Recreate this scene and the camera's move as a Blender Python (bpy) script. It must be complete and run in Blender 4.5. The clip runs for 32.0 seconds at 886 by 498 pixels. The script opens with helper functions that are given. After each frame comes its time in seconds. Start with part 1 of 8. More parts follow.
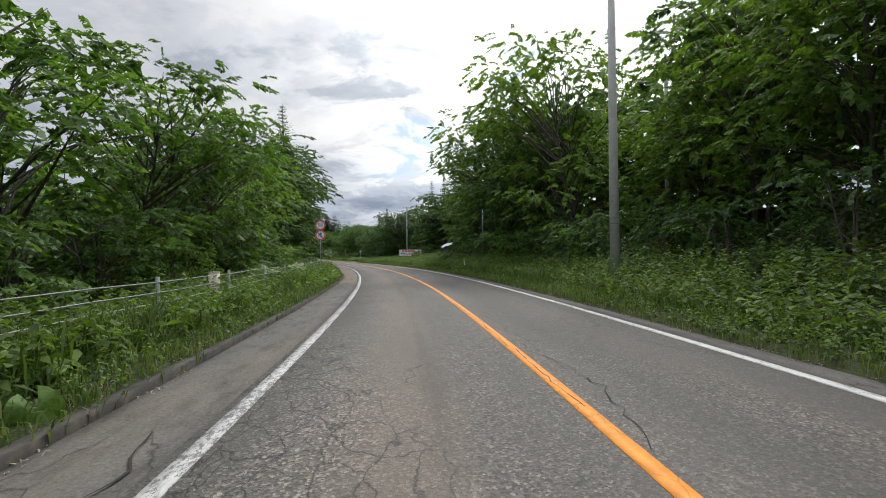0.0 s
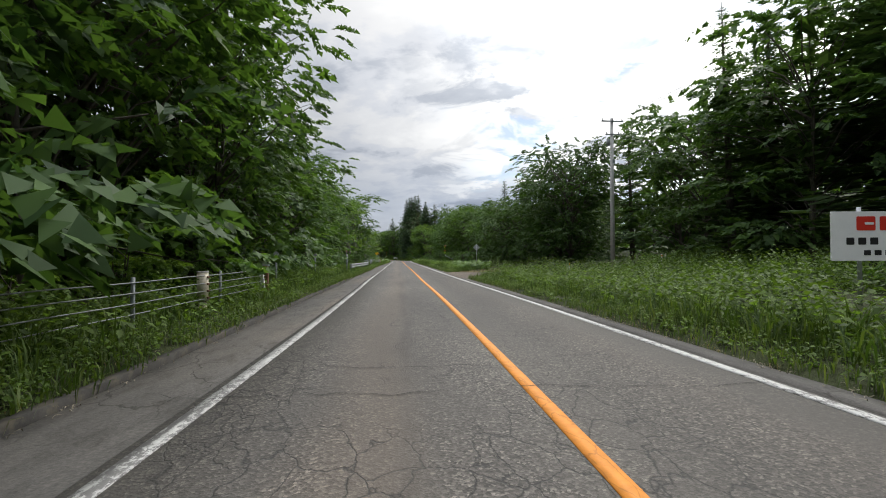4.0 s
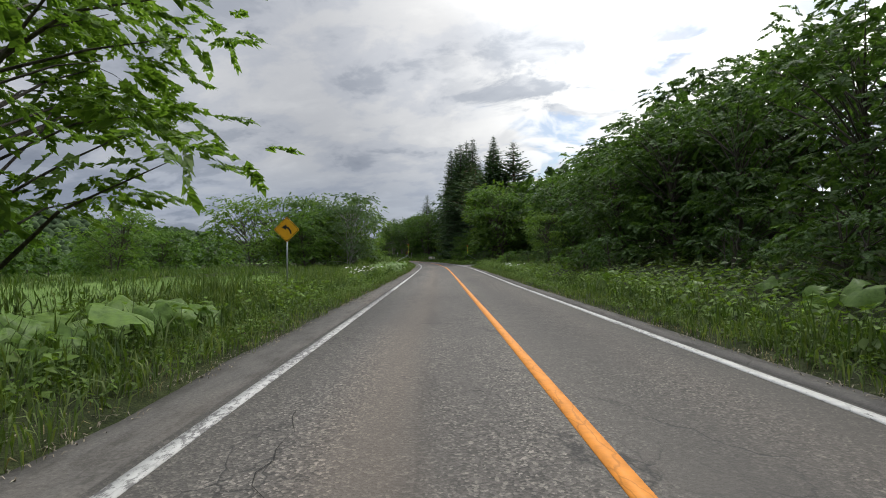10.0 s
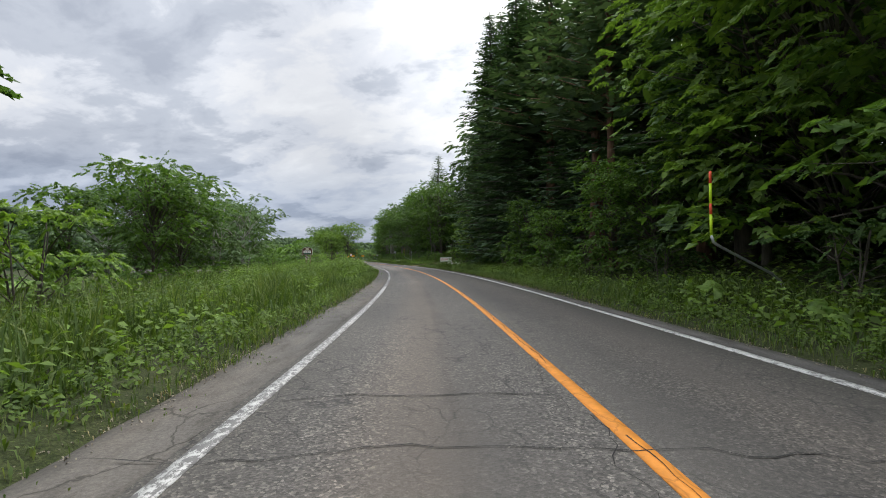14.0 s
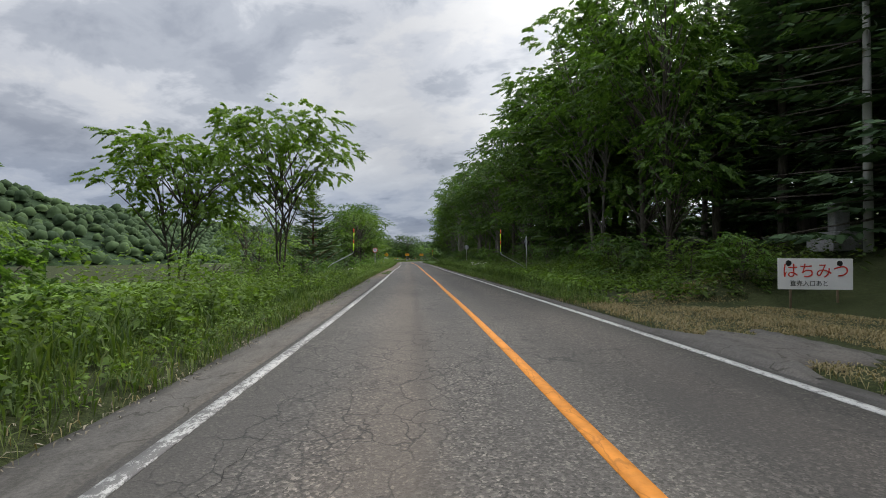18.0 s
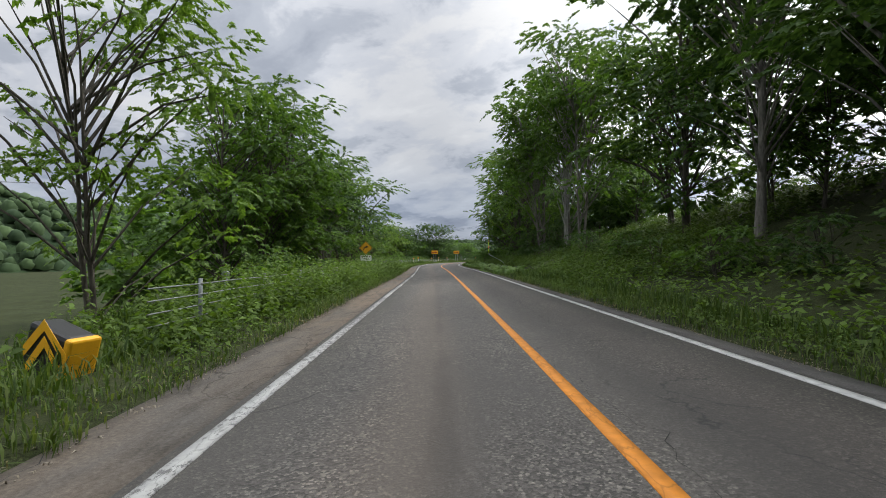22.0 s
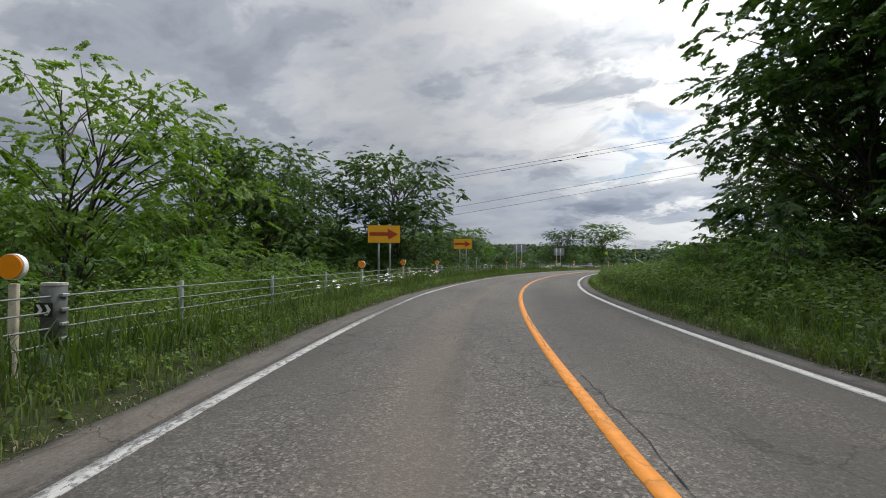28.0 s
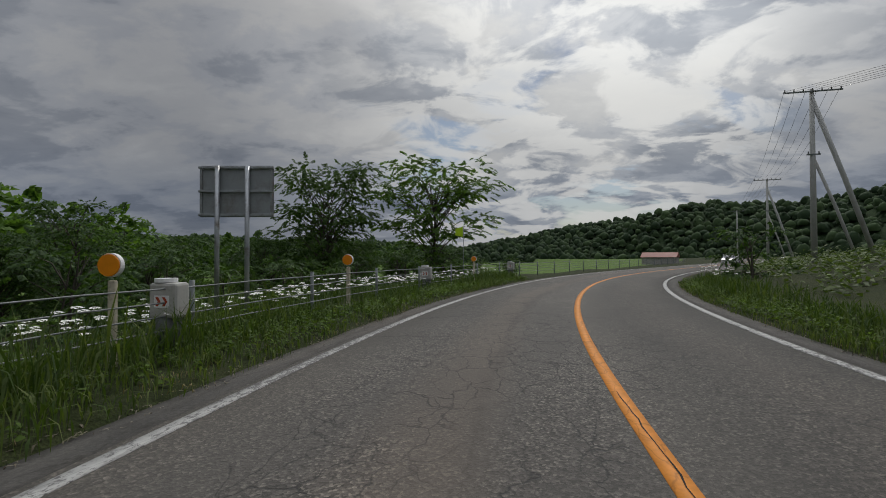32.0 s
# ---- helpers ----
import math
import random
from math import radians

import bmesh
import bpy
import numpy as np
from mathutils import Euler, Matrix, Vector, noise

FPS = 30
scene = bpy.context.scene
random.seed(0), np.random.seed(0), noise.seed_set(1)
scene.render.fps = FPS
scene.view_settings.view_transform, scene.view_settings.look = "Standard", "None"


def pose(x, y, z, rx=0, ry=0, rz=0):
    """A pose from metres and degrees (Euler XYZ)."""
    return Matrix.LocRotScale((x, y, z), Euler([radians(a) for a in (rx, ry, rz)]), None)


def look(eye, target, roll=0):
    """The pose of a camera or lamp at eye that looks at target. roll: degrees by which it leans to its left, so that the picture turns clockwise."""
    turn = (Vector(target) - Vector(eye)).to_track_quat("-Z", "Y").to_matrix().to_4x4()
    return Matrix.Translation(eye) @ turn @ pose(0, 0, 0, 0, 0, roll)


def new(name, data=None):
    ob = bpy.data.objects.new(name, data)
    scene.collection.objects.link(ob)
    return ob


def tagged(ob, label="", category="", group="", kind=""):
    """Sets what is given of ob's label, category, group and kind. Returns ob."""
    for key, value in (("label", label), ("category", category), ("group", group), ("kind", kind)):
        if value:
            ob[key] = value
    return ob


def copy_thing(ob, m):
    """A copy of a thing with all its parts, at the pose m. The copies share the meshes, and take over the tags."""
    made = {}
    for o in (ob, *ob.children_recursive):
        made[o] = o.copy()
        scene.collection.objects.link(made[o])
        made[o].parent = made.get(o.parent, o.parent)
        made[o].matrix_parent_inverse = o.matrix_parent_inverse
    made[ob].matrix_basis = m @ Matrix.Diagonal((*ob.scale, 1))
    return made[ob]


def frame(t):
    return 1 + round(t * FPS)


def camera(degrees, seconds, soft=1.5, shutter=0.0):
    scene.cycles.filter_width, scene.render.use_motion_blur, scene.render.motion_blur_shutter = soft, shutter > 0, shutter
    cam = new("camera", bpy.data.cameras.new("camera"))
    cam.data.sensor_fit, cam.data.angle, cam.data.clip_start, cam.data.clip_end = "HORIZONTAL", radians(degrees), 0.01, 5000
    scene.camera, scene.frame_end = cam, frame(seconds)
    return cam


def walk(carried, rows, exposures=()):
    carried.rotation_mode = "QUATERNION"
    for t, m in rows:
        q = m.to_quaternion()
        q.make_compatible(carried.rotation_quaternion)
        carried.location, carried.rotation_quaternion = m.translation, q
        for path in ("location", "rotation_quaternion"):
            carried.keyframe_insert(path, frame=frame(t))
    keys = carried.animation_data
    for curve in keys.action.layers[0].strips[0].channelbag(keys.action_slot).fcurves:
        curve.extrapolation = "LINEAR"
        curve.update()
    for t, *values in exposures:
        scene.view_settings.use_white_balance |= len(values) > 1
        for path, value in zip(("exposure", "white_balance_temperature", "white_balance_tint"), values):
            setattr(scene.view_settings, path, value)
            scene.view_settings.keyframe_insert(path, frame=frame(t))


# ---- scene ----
cam = camera(84.8, 32.0, 1.0)
PATH = [
    (0.0, pose(0.000, 0.000, 1.3, 0, 0, -1.24) @ pose(0, 0, 0, 90.69, 0, 0) @ pose(0, 0, 0, 0, 0, -0.62)),
    (0.5, pose(-0.546, 8.617, 1.3, 0, 0, 0.23) @ pose(0, 0, 0, 90.74, 0, 0) @ pose(0, 0, 0, 0, 0, -0.45)),
    (1.0, pose(-1.343, 17.178, 1.3, 0, 0, 1.67) @ pose(0, 0, 0, 90.79, 0, 0) @ pose(0, 0, 0, 0, 0, -0.33)),
    (1.5, pose(-2.385, 25.673, 1.3, 0, 0, 3.16) @ pose(0, 0, 0, 90.84, 0, 0) @ pose(0, 0, 0, 0, 0, -0.28)),
    (2.0, pose(-3.672, 34.096, 1.3, 0, 0, 4.74) @ pose(0, 0, 0, 90.88, 0, 0) @ pose(0, 0, 0, 0, 0, -0.27)),
    (2.5, pose(-5.205, 42.447, 1.3, 0, 0, 6.46) @ pose(0, 0, 0, 90.87, 0, 0) @ pose(0, 0, 0, 0, 0, -0.24)),
    (3.0, pose(-6.964, 50.740, 1.3, 0, 0, 8.04) @ pose(0, 0, 0, 90.93, 0, 0) @ pose(0, 0, 0, 0, 0, -0.16)),
    (3.5, pose(-8.930, 58.988, 1.3, 0, 0, 9.68) @ pose(0, 0, 0, 90.94, 0, 0) @ pose(0, 0, 0, 0, 0, -0.11)),
    (4.0, pose(-11.072, 67.205, 1.3, 0, 0, 11.09) @ pose(0, 0, 0, 90.99, 0, 0) @ pose(0, 0, 0, 0, 0, -0.16)),
    (4.5, pose(-13.345, 75.408, 1.3, 0, 0, 12.24) @ pose(0, 0, 0, 91.02, 0, 0) @ pose(0, 0, 0, 0, 0, -0.26)),
    (5.0, pose(-15.708, 83.615, 1.3, 0, 0, 13.13) @ pose(0, 0, 0, 91.00, 0, 0) @ pose(0, 0, 0, 0, 0, -0.34)),
    (5.5, pose(-18.124, 91.834, 1.3, 0, 0, 13.78) @ pose(0, 0, 0, 90.99, 0, 0) @ pose(0, 0, 0, 0, 0, -0.37)),
    (6.0, pose(-20.572, 100.068, 1.3, 0, 0, 14.28) @ pose(0, 0, 0, 91.05, 0, 0) @ pose(0, 0, 0, 0, 0, -0.30)),
    (6.5, pose(-23.034, 108.331, 1.3, 0, 0, 14.52) @ pose(0, 0, 0, 91.13, 0, 0) @ pose(0, 0, 0, 0, 0, -0.15)),
    (7.0, pose(-25.505, 116.643, 1.3, 0, 0, 14.74) @ pose(0, 0, 0, 91.09, 0, 0) @ pose(0, 0, 0, 0, 0, -0.01)),
    (7.5, pose(-27.982, 125.019, 1.3, 0, 0, 14.77) @ pose(0, 0, 0, 91.07, 0, 0) @ pose(0, 0, 0, 0, 0, 0.10)),
    (8.0, pose(-30.450, 133.448, 1.3, 0, 0, 14.87) @ pose(0, 0, 0, 90.95, 0, 0) @ pose(0, 0, 0, 0, 0, 0.13)),
    (8.5, pose(-32.910, 141.896, 1.3, 0, 0, 15.03) @ pose(0, 0, 0, 90.94, 0, 0) @ pose(0, 0, 0, 0, 0, 0.02)),
    (9.0, pose(-35.355, 150.345, 1.3, 0, 0, 15.10) @ pose(0, 0, 0, 90.89, 0, 0) @ pose(0, 0, 0, 0, 0, -0.16)),
    (9.5, pose(-37.801, 158.789, 1.3, 0, 0, 15.36) @ pose(0, 0, 0, 90.91, 0, 0) @ pose(0, 0, 0, 0, 0, -0.36)),
    (10.0, pose(-40.276, 167.240, 1.3, 0, 0, 15.64) @ pose(0, 0, 0, 90.92, 0, 0) @ pose(0, 0, 0, 0, 0, -0.50)),
    (10.5, pose(-42.783, 175.716, 1.3, 0, 0, 15.73) @ pose(0, 0, 0, 90.85, 0, 0) @ pose(0, 0, 0, 0, 0, -0.51)),
    (11.0, pose(-45.311, 184.216, 1.3, 0, 0, 15.77) @ pose(0, 0, 0, 90.78, 0, 0) @ pose(0, 0, 0, 0, 0, -0.47)),
    (11.5, pose(-47.850, 192.730, 1.3, 0, 0, 15.74) @ pose(0, 0, 0, 90.76, 0, 0) @ pose(0, 0, 0, 0, 0, -0.42)),
    (12.0, pose(-50.387, 201.246, 1.3, 0, 0, 15.69) @ pose(0, 0, 0, 90.74, 0, 0) @ pose(0, 0, 0, 0, 0, -0.40)),
    (12.5, pose(-52.935, 209.743, 1.3, 0, 0, 15.92) @ pose(0, 0, 0, 90.79, 0, 0) @ pose(0, 0, 0, 0, 0, -0.42)),
    (13.0, pose(-55.520, 218.189, 1.3, 0, 0, 16.21) @ pose(0, 0, 0, 90.85, 0, 0) @ pose(0, 0, 0, 0, 0, -0.42)),
    (13.5, pose(-58.164, 226.552, 1.3, 0, 0, 16.64) @ pose(0, 0, 0, 90.91, 0, 0) @ pose(0, 0, 0, 0, 0, -0.43)),
    (14.0, pose(-60.910, 234.810, 1.3, 0, 0, 17.32) @ pose(0, 0, 0, 91.04, 0, 0) @ pose(0, 0, 0, 0, 0, -0.46)),
    (14.5, pose(-63.781, 242.973, 1.3, 0, 0, 17.89) @ pose(0, 0, 0, 91.06, 0, 0) @ pose(0, 0, 0, 0, 0, -0.47)),
    (15.0, pose(-66.794, 251.057, 1.3, 0, 0, 18.81) @ pose(0, 0, 0, 91.11, 0, 0) @ pose(0, 0, 0, 0, 0, -0.48)),
    (15.5, pose(-69.985, 259.073, 1.3, 0, 0, 19.93) @ pose(0, 0, 0, 91.15, 0, 0) @ pose(0, 0, 0, 0, 0, -0.51)),
    (16.0, pose(-73.366, 267.033, 1.3, 0, 0, 21.12) @ pose(0, 0, 0, 91.17, 0, 0) @ pose(0, 0, 0, 0, 0, -0.53)),
    (16.5, pose(-76.932, 274.944, 1.3, 0, 0, 22.30) @ pose(0, 0, 0, 91.17, 0, 0) @ pose(0, 0, 0, 0, 0, -0.47)),
    (17.0, pose(-80.664, 282.810, 1.3, 0, 0, 23.40) @ pose(0, 0, 0, 91.17, 0, 0) @ pose(0, 0, 0, 0, 0, -0.24)),
    (17.5, pose(-84.541, 290.629, 1.3, 0, 0, 24.43) @ pose(0, 0, 0, 91.14, 0, 0) @ pose(0, 0, 0, 0, 0, 0.10)),
    (18.0, pose(-88.535, 298.400, 1.3, 0, 0, 25.28) @ pose(0, 0, 0, 91.10, 0, 0) @ pose(0, 0, 0, 0, 0, 0.36)),
    (18.5, pose(-92.602, 306.116, 1.3, 0, 0, 25.97) @ pose(0, 0, 0, 91.07, 0, 0) @ pose(0, 0, 0, 0, 0, 0.33)),
    (19.0, pose(-96.707, 313.755, 1.3, 0, 0, 26.65) @ pose(0, 0, 0, 91.10, 0, 0) @ pose(0, 0, 0, 0, 0, 0.16)),
    (19.5, pose(-100.828, 321.274, 1.3, 0, 0, 27.24) @ pose(0, 0, 0, 91.11, 0, 0) @ pose(0, 0, 0, 0, 0, -0.09)),
    (20.0, pose(-104.947, 328.636, 1.3, 0, 0, 27.76) @ pose(0, 0, 0, 91.09, 0, 0) @ pose(0, 0, 0, 0, 0, -0.34)),
    (20.5, pose(-109.043, 335.834, 1.3, 0, 0, 28.15) @ pose(0, 0, 0, 91.11, 0, 0) @ pose(0, 0, 0, 0, 0, -0.44)),
    (21.0, pose(-113.077, 342.900, 1.3, 0, 0, 28.25) @ pose(0, 0, 0, 91.09, 0, 0) @ pose(0, 0, 0, 0, 0, -0.41)),
    (21.5, pose(-117.034, 349.845, 1.3, 0, 0, 28.52) @ pose(0, 0, 0, 91.03, 0, 0) @ pose(0, 0, 0, 0, 0, -0.36)),
    (22.0, pose(-120.929, 356.676, 1.3, 0, 0, 28.76) @ pose(0, 0, 0, 91.00, 0, 0) @ pose(0, 0, 0, 0, 0, -0.40)),
    (22.5, pose(-124.788, 363.413, 1.3, 0, 0, 29.06) @ pose(0, 0, 0, 91.03, 0, 0) @ pose(0, 0, 0, 0, 0, -0.48)),
    (23.0, pose(-128.654, 370.092, 1.3, 0, 0, 29.39) @ pose(0, 0, 0, 91.05, 0, 0) @ pose(0, 0, 0, 0, 0, -0.59)),
    (23.5, pose(-132.558, 376.757, 1.3, 0, 0, 29.68) @ pose(0, 0, 0, 91.06, 0, 0) @ pose(0, 0, 0, 0, 0, -0.66)),
    (24.0, pose(-136.488, 383.430, 1.3, 0, 0, 29.60) @ pose(0, 0, 0, 91.08, 0, 0) @ pose(0, 0, 0, 0, 0, -0.63)),
    (24.5, pose(-140.423, 390.102, 1.3, 0, 0, 29.48) @ pose(0, 0, 0, 91.10, 0, 0) @ pose(0, 0, 0, 0, 0, -0.55)),
    (25.0, pose(-144.353, 396.754, 1.3, 0, 0, 29.33) @ pose(0, 0, 0, 91.19, 0, 0) @ pose(0, 0, 0, 0, 0, -0.44)),
    (25.5, pose(-148.262, 403.387, 1.3, 0, 0, 29.14) @ pose(0, 0, 0, 91.32, 0, 0) @ pose(0, 0, 0, 0, 0, -0.32)),
    (26.0, pose(-152.129, 410.022, 1.3, 0, 0, 28.89) @ pose(0, 0, 0, 91.37, 0, 0) @ pose(0, 0, 0, 0, 0, -0.18)),
    (26.5, pose(-155.916, 416.698, 1.3, 0, 0, 28.39) @ pose(0, 0, 0, 91.36, 0, 0) @ pose(0, 0, 0, 0, 0, -0.02)),
    (27.0, pose(-159.565, 423.466, 1.3, 0, 0, 27.53) @ pose(0, 0, 0, 91.35, 0, 0) @ pose(0, 0, 0, 0, 0, 0.14)),
    (27.5, pose(-163.008, 430.377, 1.3, 0, 0, 26.29) @ pose(0, 0, 0, 91.35, 0, 0) @ pose(0, 0, 0, 0, 0, 0.25)),
    (28.0, pose(-166.184, 437.472, 1.3, 0, 0, 24.75) @ pose(0, 0, 0, 91.39, 0, 0) @ pose(0, 0, 0, 0, 0, 0.17)),
    (28.5, pose(-169.028, 444.781, 1.3, 0, 0, 22.82) @ pose(0, 0, 0, 91.47, 0, 0) @ pose(0, 0, 0, 0, 0, -0.03)),
    (29.0, pose(-171.466, 452.314, 1.3, 0, 0, 20.35) @ pose(0, 0, 0, 91.42, 0, 0) @ pose(0, 0, 0, 0, 0, -0.25)),
    (29.5, pose(-173.431, 460.030, 1.3, 0, 0, 17.51) @ pose(0, 0, 0, 91.38, 0, 0) @ pose(0, 0, 0, 0, 0, -0.41)),
    (30.0, pose(-174.889, 467.861, 1.3, 0, 0, 14.37) @ pose(0, 0, 0, 91.27, 0, 0) @ pose(0, 0, 0, 0, 0, -0.49)),
    (30.5, pose(-175.839, 475.732, 1.3, 0, 0, 11.22) @ pose(0, 0, 0, 91.13, 0, 0) @ pose(0, 0, 0, 0, 0, -0.47)),
    (31.0, pose(-176.309, 483.566, 1.3, 0, 0, 8.15) @ pose(0, 0, 0, 91.02, 0, 0) @ pose(0, 0, 0, 0, 0, -0.35)),
    (31.5, pose(-176.327, 491.302, 1.3, 0, 0, 5.08) @ pose(0, 0, 0, 90.92, 0, 0) @ pose(0, 0, 0, 0, 0, -0.25)),
    (32.0, pose(-175.896, 498.897, 1.3, 0, 0, 1.79) @ pose(0, 0, 0, 90.92, 0, 0) @ pose(0, 0, 0, 0, 0, -0.23)),
]
SKY_STRENGTH = 1.35
EXPOSURE = [(0, -0.14), (3, -0.16), (6, -0.28), (7, -0.42), (8, -0.42), (9, -0.2), (10, -0.35), (12, -0.58), (13, -0.38), (14, 0.22), (16.5, 0.06), (18, -0.1), (19, 0.02), (20, 0.02), (21.5, -0.05), (23, 0.2), (24, 0.5), (25.2, 0.58), (27.5, -0.25), (28.5, -0.6), (30, -1.1), (32, -1.4)]
walk(cam, PATH, EXPOSURE)

# ---- world, sun ----
SUN_AZ, SUN_EL = -24.0, 48.0  # degrees: azimuth to the left of +y, height over the horizon
world = bpy.data.worlds.new("overcast_sky")
scene.world = world
world.use_nodes = True
wt = world.node_tree
wt.nodes.clear()


def wnode(kind, **props):
    n = wt.nodes.new(kind)
    for k, v in props.items():
        if k == "op":
            n.operation = v
        elif k == "blend":
            n.blend_type = v
    return n


def wmath(op, a, b=None, clamp=False):
    n = wnode("ShaderNodeMath", op=op)
    n.use_clamp = clamp
    for i, v in enumerate((a, b)):
        if v is None:
            continue
        if isinstance(v, (int, float)):
            n.inputs[i].default_value = v
        else:
            wt.links.new(v, n.inputs[i])
    return n.outputs[0]


def wramp(fac, stops, smooth=True):
    n = wnode("ShaderNodeValToRGB")
    n.color_ramp.interpolation = "EASE" if smooth else "LINEAR"
    el = n.color_ramp.elements
    while len(el) < len(stops):
        el.new(0.5)
    for e, (p, c) in zip(el, stops):
        e.position, e.color = p, (*c, 1)
    wt.links.new(fac, n.inputs[0])
    return n.outputs[0]


def wmix(fac, a, b, blend="MIX"):
    n = wnode("ShaderNodeMix")
    n.data_type, n.blend_type = "RGBA", blend
    for sock, v in ((n.inputs[0], fac), (n.inputs[6], a), (n.inputs[7], b)):
        if isinstance(v, (int, float)):
            sock.default_value = v
        elif isinstance(v, tuple):
            sock.default_value = (*v, 1)
        else:
            wt.links.new(v, sock)
    return n.outputs[2]


tex = wnode("ShaderNodeTexCoord")
sep = wnode("ShaderNodeSeparateXYZ")
wt.links.new(tex.outputs["Generated"], sep.inputs[0])
up = wmath("MAXIMUM", sep.outputs[2], 0.0)
lift = wmath("ADD", up, 0.26)
comb = wnode("ShaderNodeCombineXYZ")
wt.links.new(wmath("DIVIDE", sep.outputs[0], lift), comb.inputs[0])
wt.links.new(wmath("DIVIDE", sep.outputs[1], lift), comb.inputs[1])


def cloud_noise(scale, detail, rough, offset, stretch=(1, 1, 1), distort=0.0):
    mp = wnode("ShaderNodeMapping")
    mp.inputs["Location"].default_value = offset
    mp.inputs["Scale"].default_value = stretch
    wt.links.new(comb.outputs[0], mp.inputs[0])
    n = wnode("ShaderNodeTexNoise")
    n.inputs["Scale"].default_value = scale
    n.inputs["Detail"].default_value = detail
    n.inputs["Roughness"].default_value = rough
    n.inputs["Distortion"].default_value = distort
    wt.links.new(mp.outputs[0], n.inputs["Vector"])
    return n.outputs[0]


big = cloud_noise(0.62, 3, 0.5, (3.1, 7.7, 0), (1.0, 1.1, 1))
mid = cloud_noise(1.9, 5, 0.5, (11.3, 2.9, 0), (1.0, 1.35, 1), 0.2)
fine = cloud_noise(4.4, 8, 0.62, (1.3, 9.2, 0), (1.0, 1.2, 1), 0.3)
dens = wmath("ADD", wmath("ADD", wmath("MULTIPLY", big, 0.30), wmath("MULTIPLY", mid, 0.46)), wmath("MULTIPLY", fine, 0.24))
# cloud bodies from lit white to grey-blue undersides
body = wramp(dens, [(0.37, (0.84, 0.84, 0.835)), (0.45, (0.735, 0.74, 0.75)), (0.495, (0.63, 0.65, 0.69)), (0.54, (0.46, 0.49, 0.545)), (0.61, (0.35, 0.38, 0.44))])
# low over the horizon the cloud sheet is seen edge on: grey-blue, with a pale strip under it
low = wramp(up, [(0.0, (0.80, 0.80, 0.79)), (0.035, (0.70, 0.74, 0.79)), (0.10, (0.64, 0.70, 0.79)), (0.22, (0.90, 0.91, 0.92)), (0.40, (1, 1, 1))])
cloud = wmix(0.85, body, low, "MULTIPLY")
# brighter where the sun stands behind the cloud
sunvec = wnode("ShaderNodeCombineXYZ")
for i, v in enumerate((-math.sin(radians(SUN_AZ)) * math.cos(radians(SUN_EL)), math.cos(radians(SUN_AZ)) * math.cos(radians(SUN_EL)), math.sin(radians(SUN_EL)))):
    sunvec.inputs[i].default_value = v
dot = wnode("ShaderNodeVectorMath")
dot.operation = "DOT_PRODUCT"
wt.links.new(tex.outputs["Generated"], dot.inputs[0])
wt.links.new(sunvec.outputs[0], dot.inputs[1])
glow = wramp(dot.outputs["Value"], [(0.0, (0.72, 0.73, 0.76)), (0.55, (0.88, 0.89, 0.91)), (0.78, (1.06, 1.06, 1.06)), (0.84, (1.32, 1.32, 1.31)), (0.92, (1.75, 1.75, 1.73)), (1.0, (2.15, 2.14, 2.1))])
cloud = wmix(1.0, cloud, glow, "MULTIPLY")
# an overcast sky is brightest overhead
cloud = wmix(1.0, cloud, wramp(up, [(0.0, (0.95, 0.95, 0.95)), (0.42, (1.0, 1.0, 1.0)), (1.0, (2.9, 2.9, 2.9))]), "MULTIPLY")
sky = wnode("ShaderNodeTexSky")
sky.sky_type, sky.sun_disc = "NISHITA", False
sky.sun_elevation, sky.sun_rotation = radians(SUN_EL), radians(-SUN_AZ)
blue = wmix(1.0, sky.outputs[0], (0.10, 0.10, 0.10), "MULTIPLY")
gap = wramp(cloud_noise(1.3, 7, 0.6, (5.7, 1.4, 0), (1.0, 1.3, 1), 0.3), [(0.40, (1, 1, 1)), (0.47, (0, 0, 0))])
# the cloud sheet breaks up towards the low east, where the last stretch of road leads
brk = wnode("ShaderNodeVectorMath")
brk.operation = "DOT_PRODUCT"
wt.links.new(tex.outputs["Generated"], brk.inputs[0])
brk.inputs[1].default_value = (0.20, 0.92, 0.33)
gap = wmath("MULTIPLY", gap, wramp(brk.outputs["Value"], [(0.90, (0, 0, 0)), (0.97, (1, 1, 1))]))
puff = wramp(cloud_noise(3.3, 9, 0.58, (2.2, 4.4, 0), (1.0, 1.15, 1), 0.5), [(0.46, (0, 0, 0)), (0.56, (1, 1, 1))])
puff = wmath("MULTIPLY", puff, wramp(brk.outputs["Value"], [(0.86, (0, 0, 0)), (0.97, (0.75, 0.75, 0.75))]))
sky_all = wmix(wmath("MULTIPLY", gap, 0.85), cloud, blue)
sky_all = wmix(puff, sky_all, wmix(1.0, (0.95, 0.95, 0.94), glow, "MULTIPLY"))
# thicker cloud to the north-west, thinner where it breaks up
sky_all = wmix(1.0, sky_all, wramp(brk.outputs["Value"], [(0.0, (1, 1, 1)), (0.55, (1, 1, 1)), (0.76, (0.77, 0.78, 0.80)), (0.90, (1.0, 1.0, 1.0)), (0.97, (1.14, 1.14, 1.13))]), "MULTIPLY")
bg = wnode("ShaderNodeBackground")
wt.links.new(sky_all, bg.inputs[0])
bg.inputs[1].default_value = SKY_STRENGTH
wo = wnode("ShaderNodeOutputWorld")
wt.links.new(bg.outputs[0], wo.inputs[0])

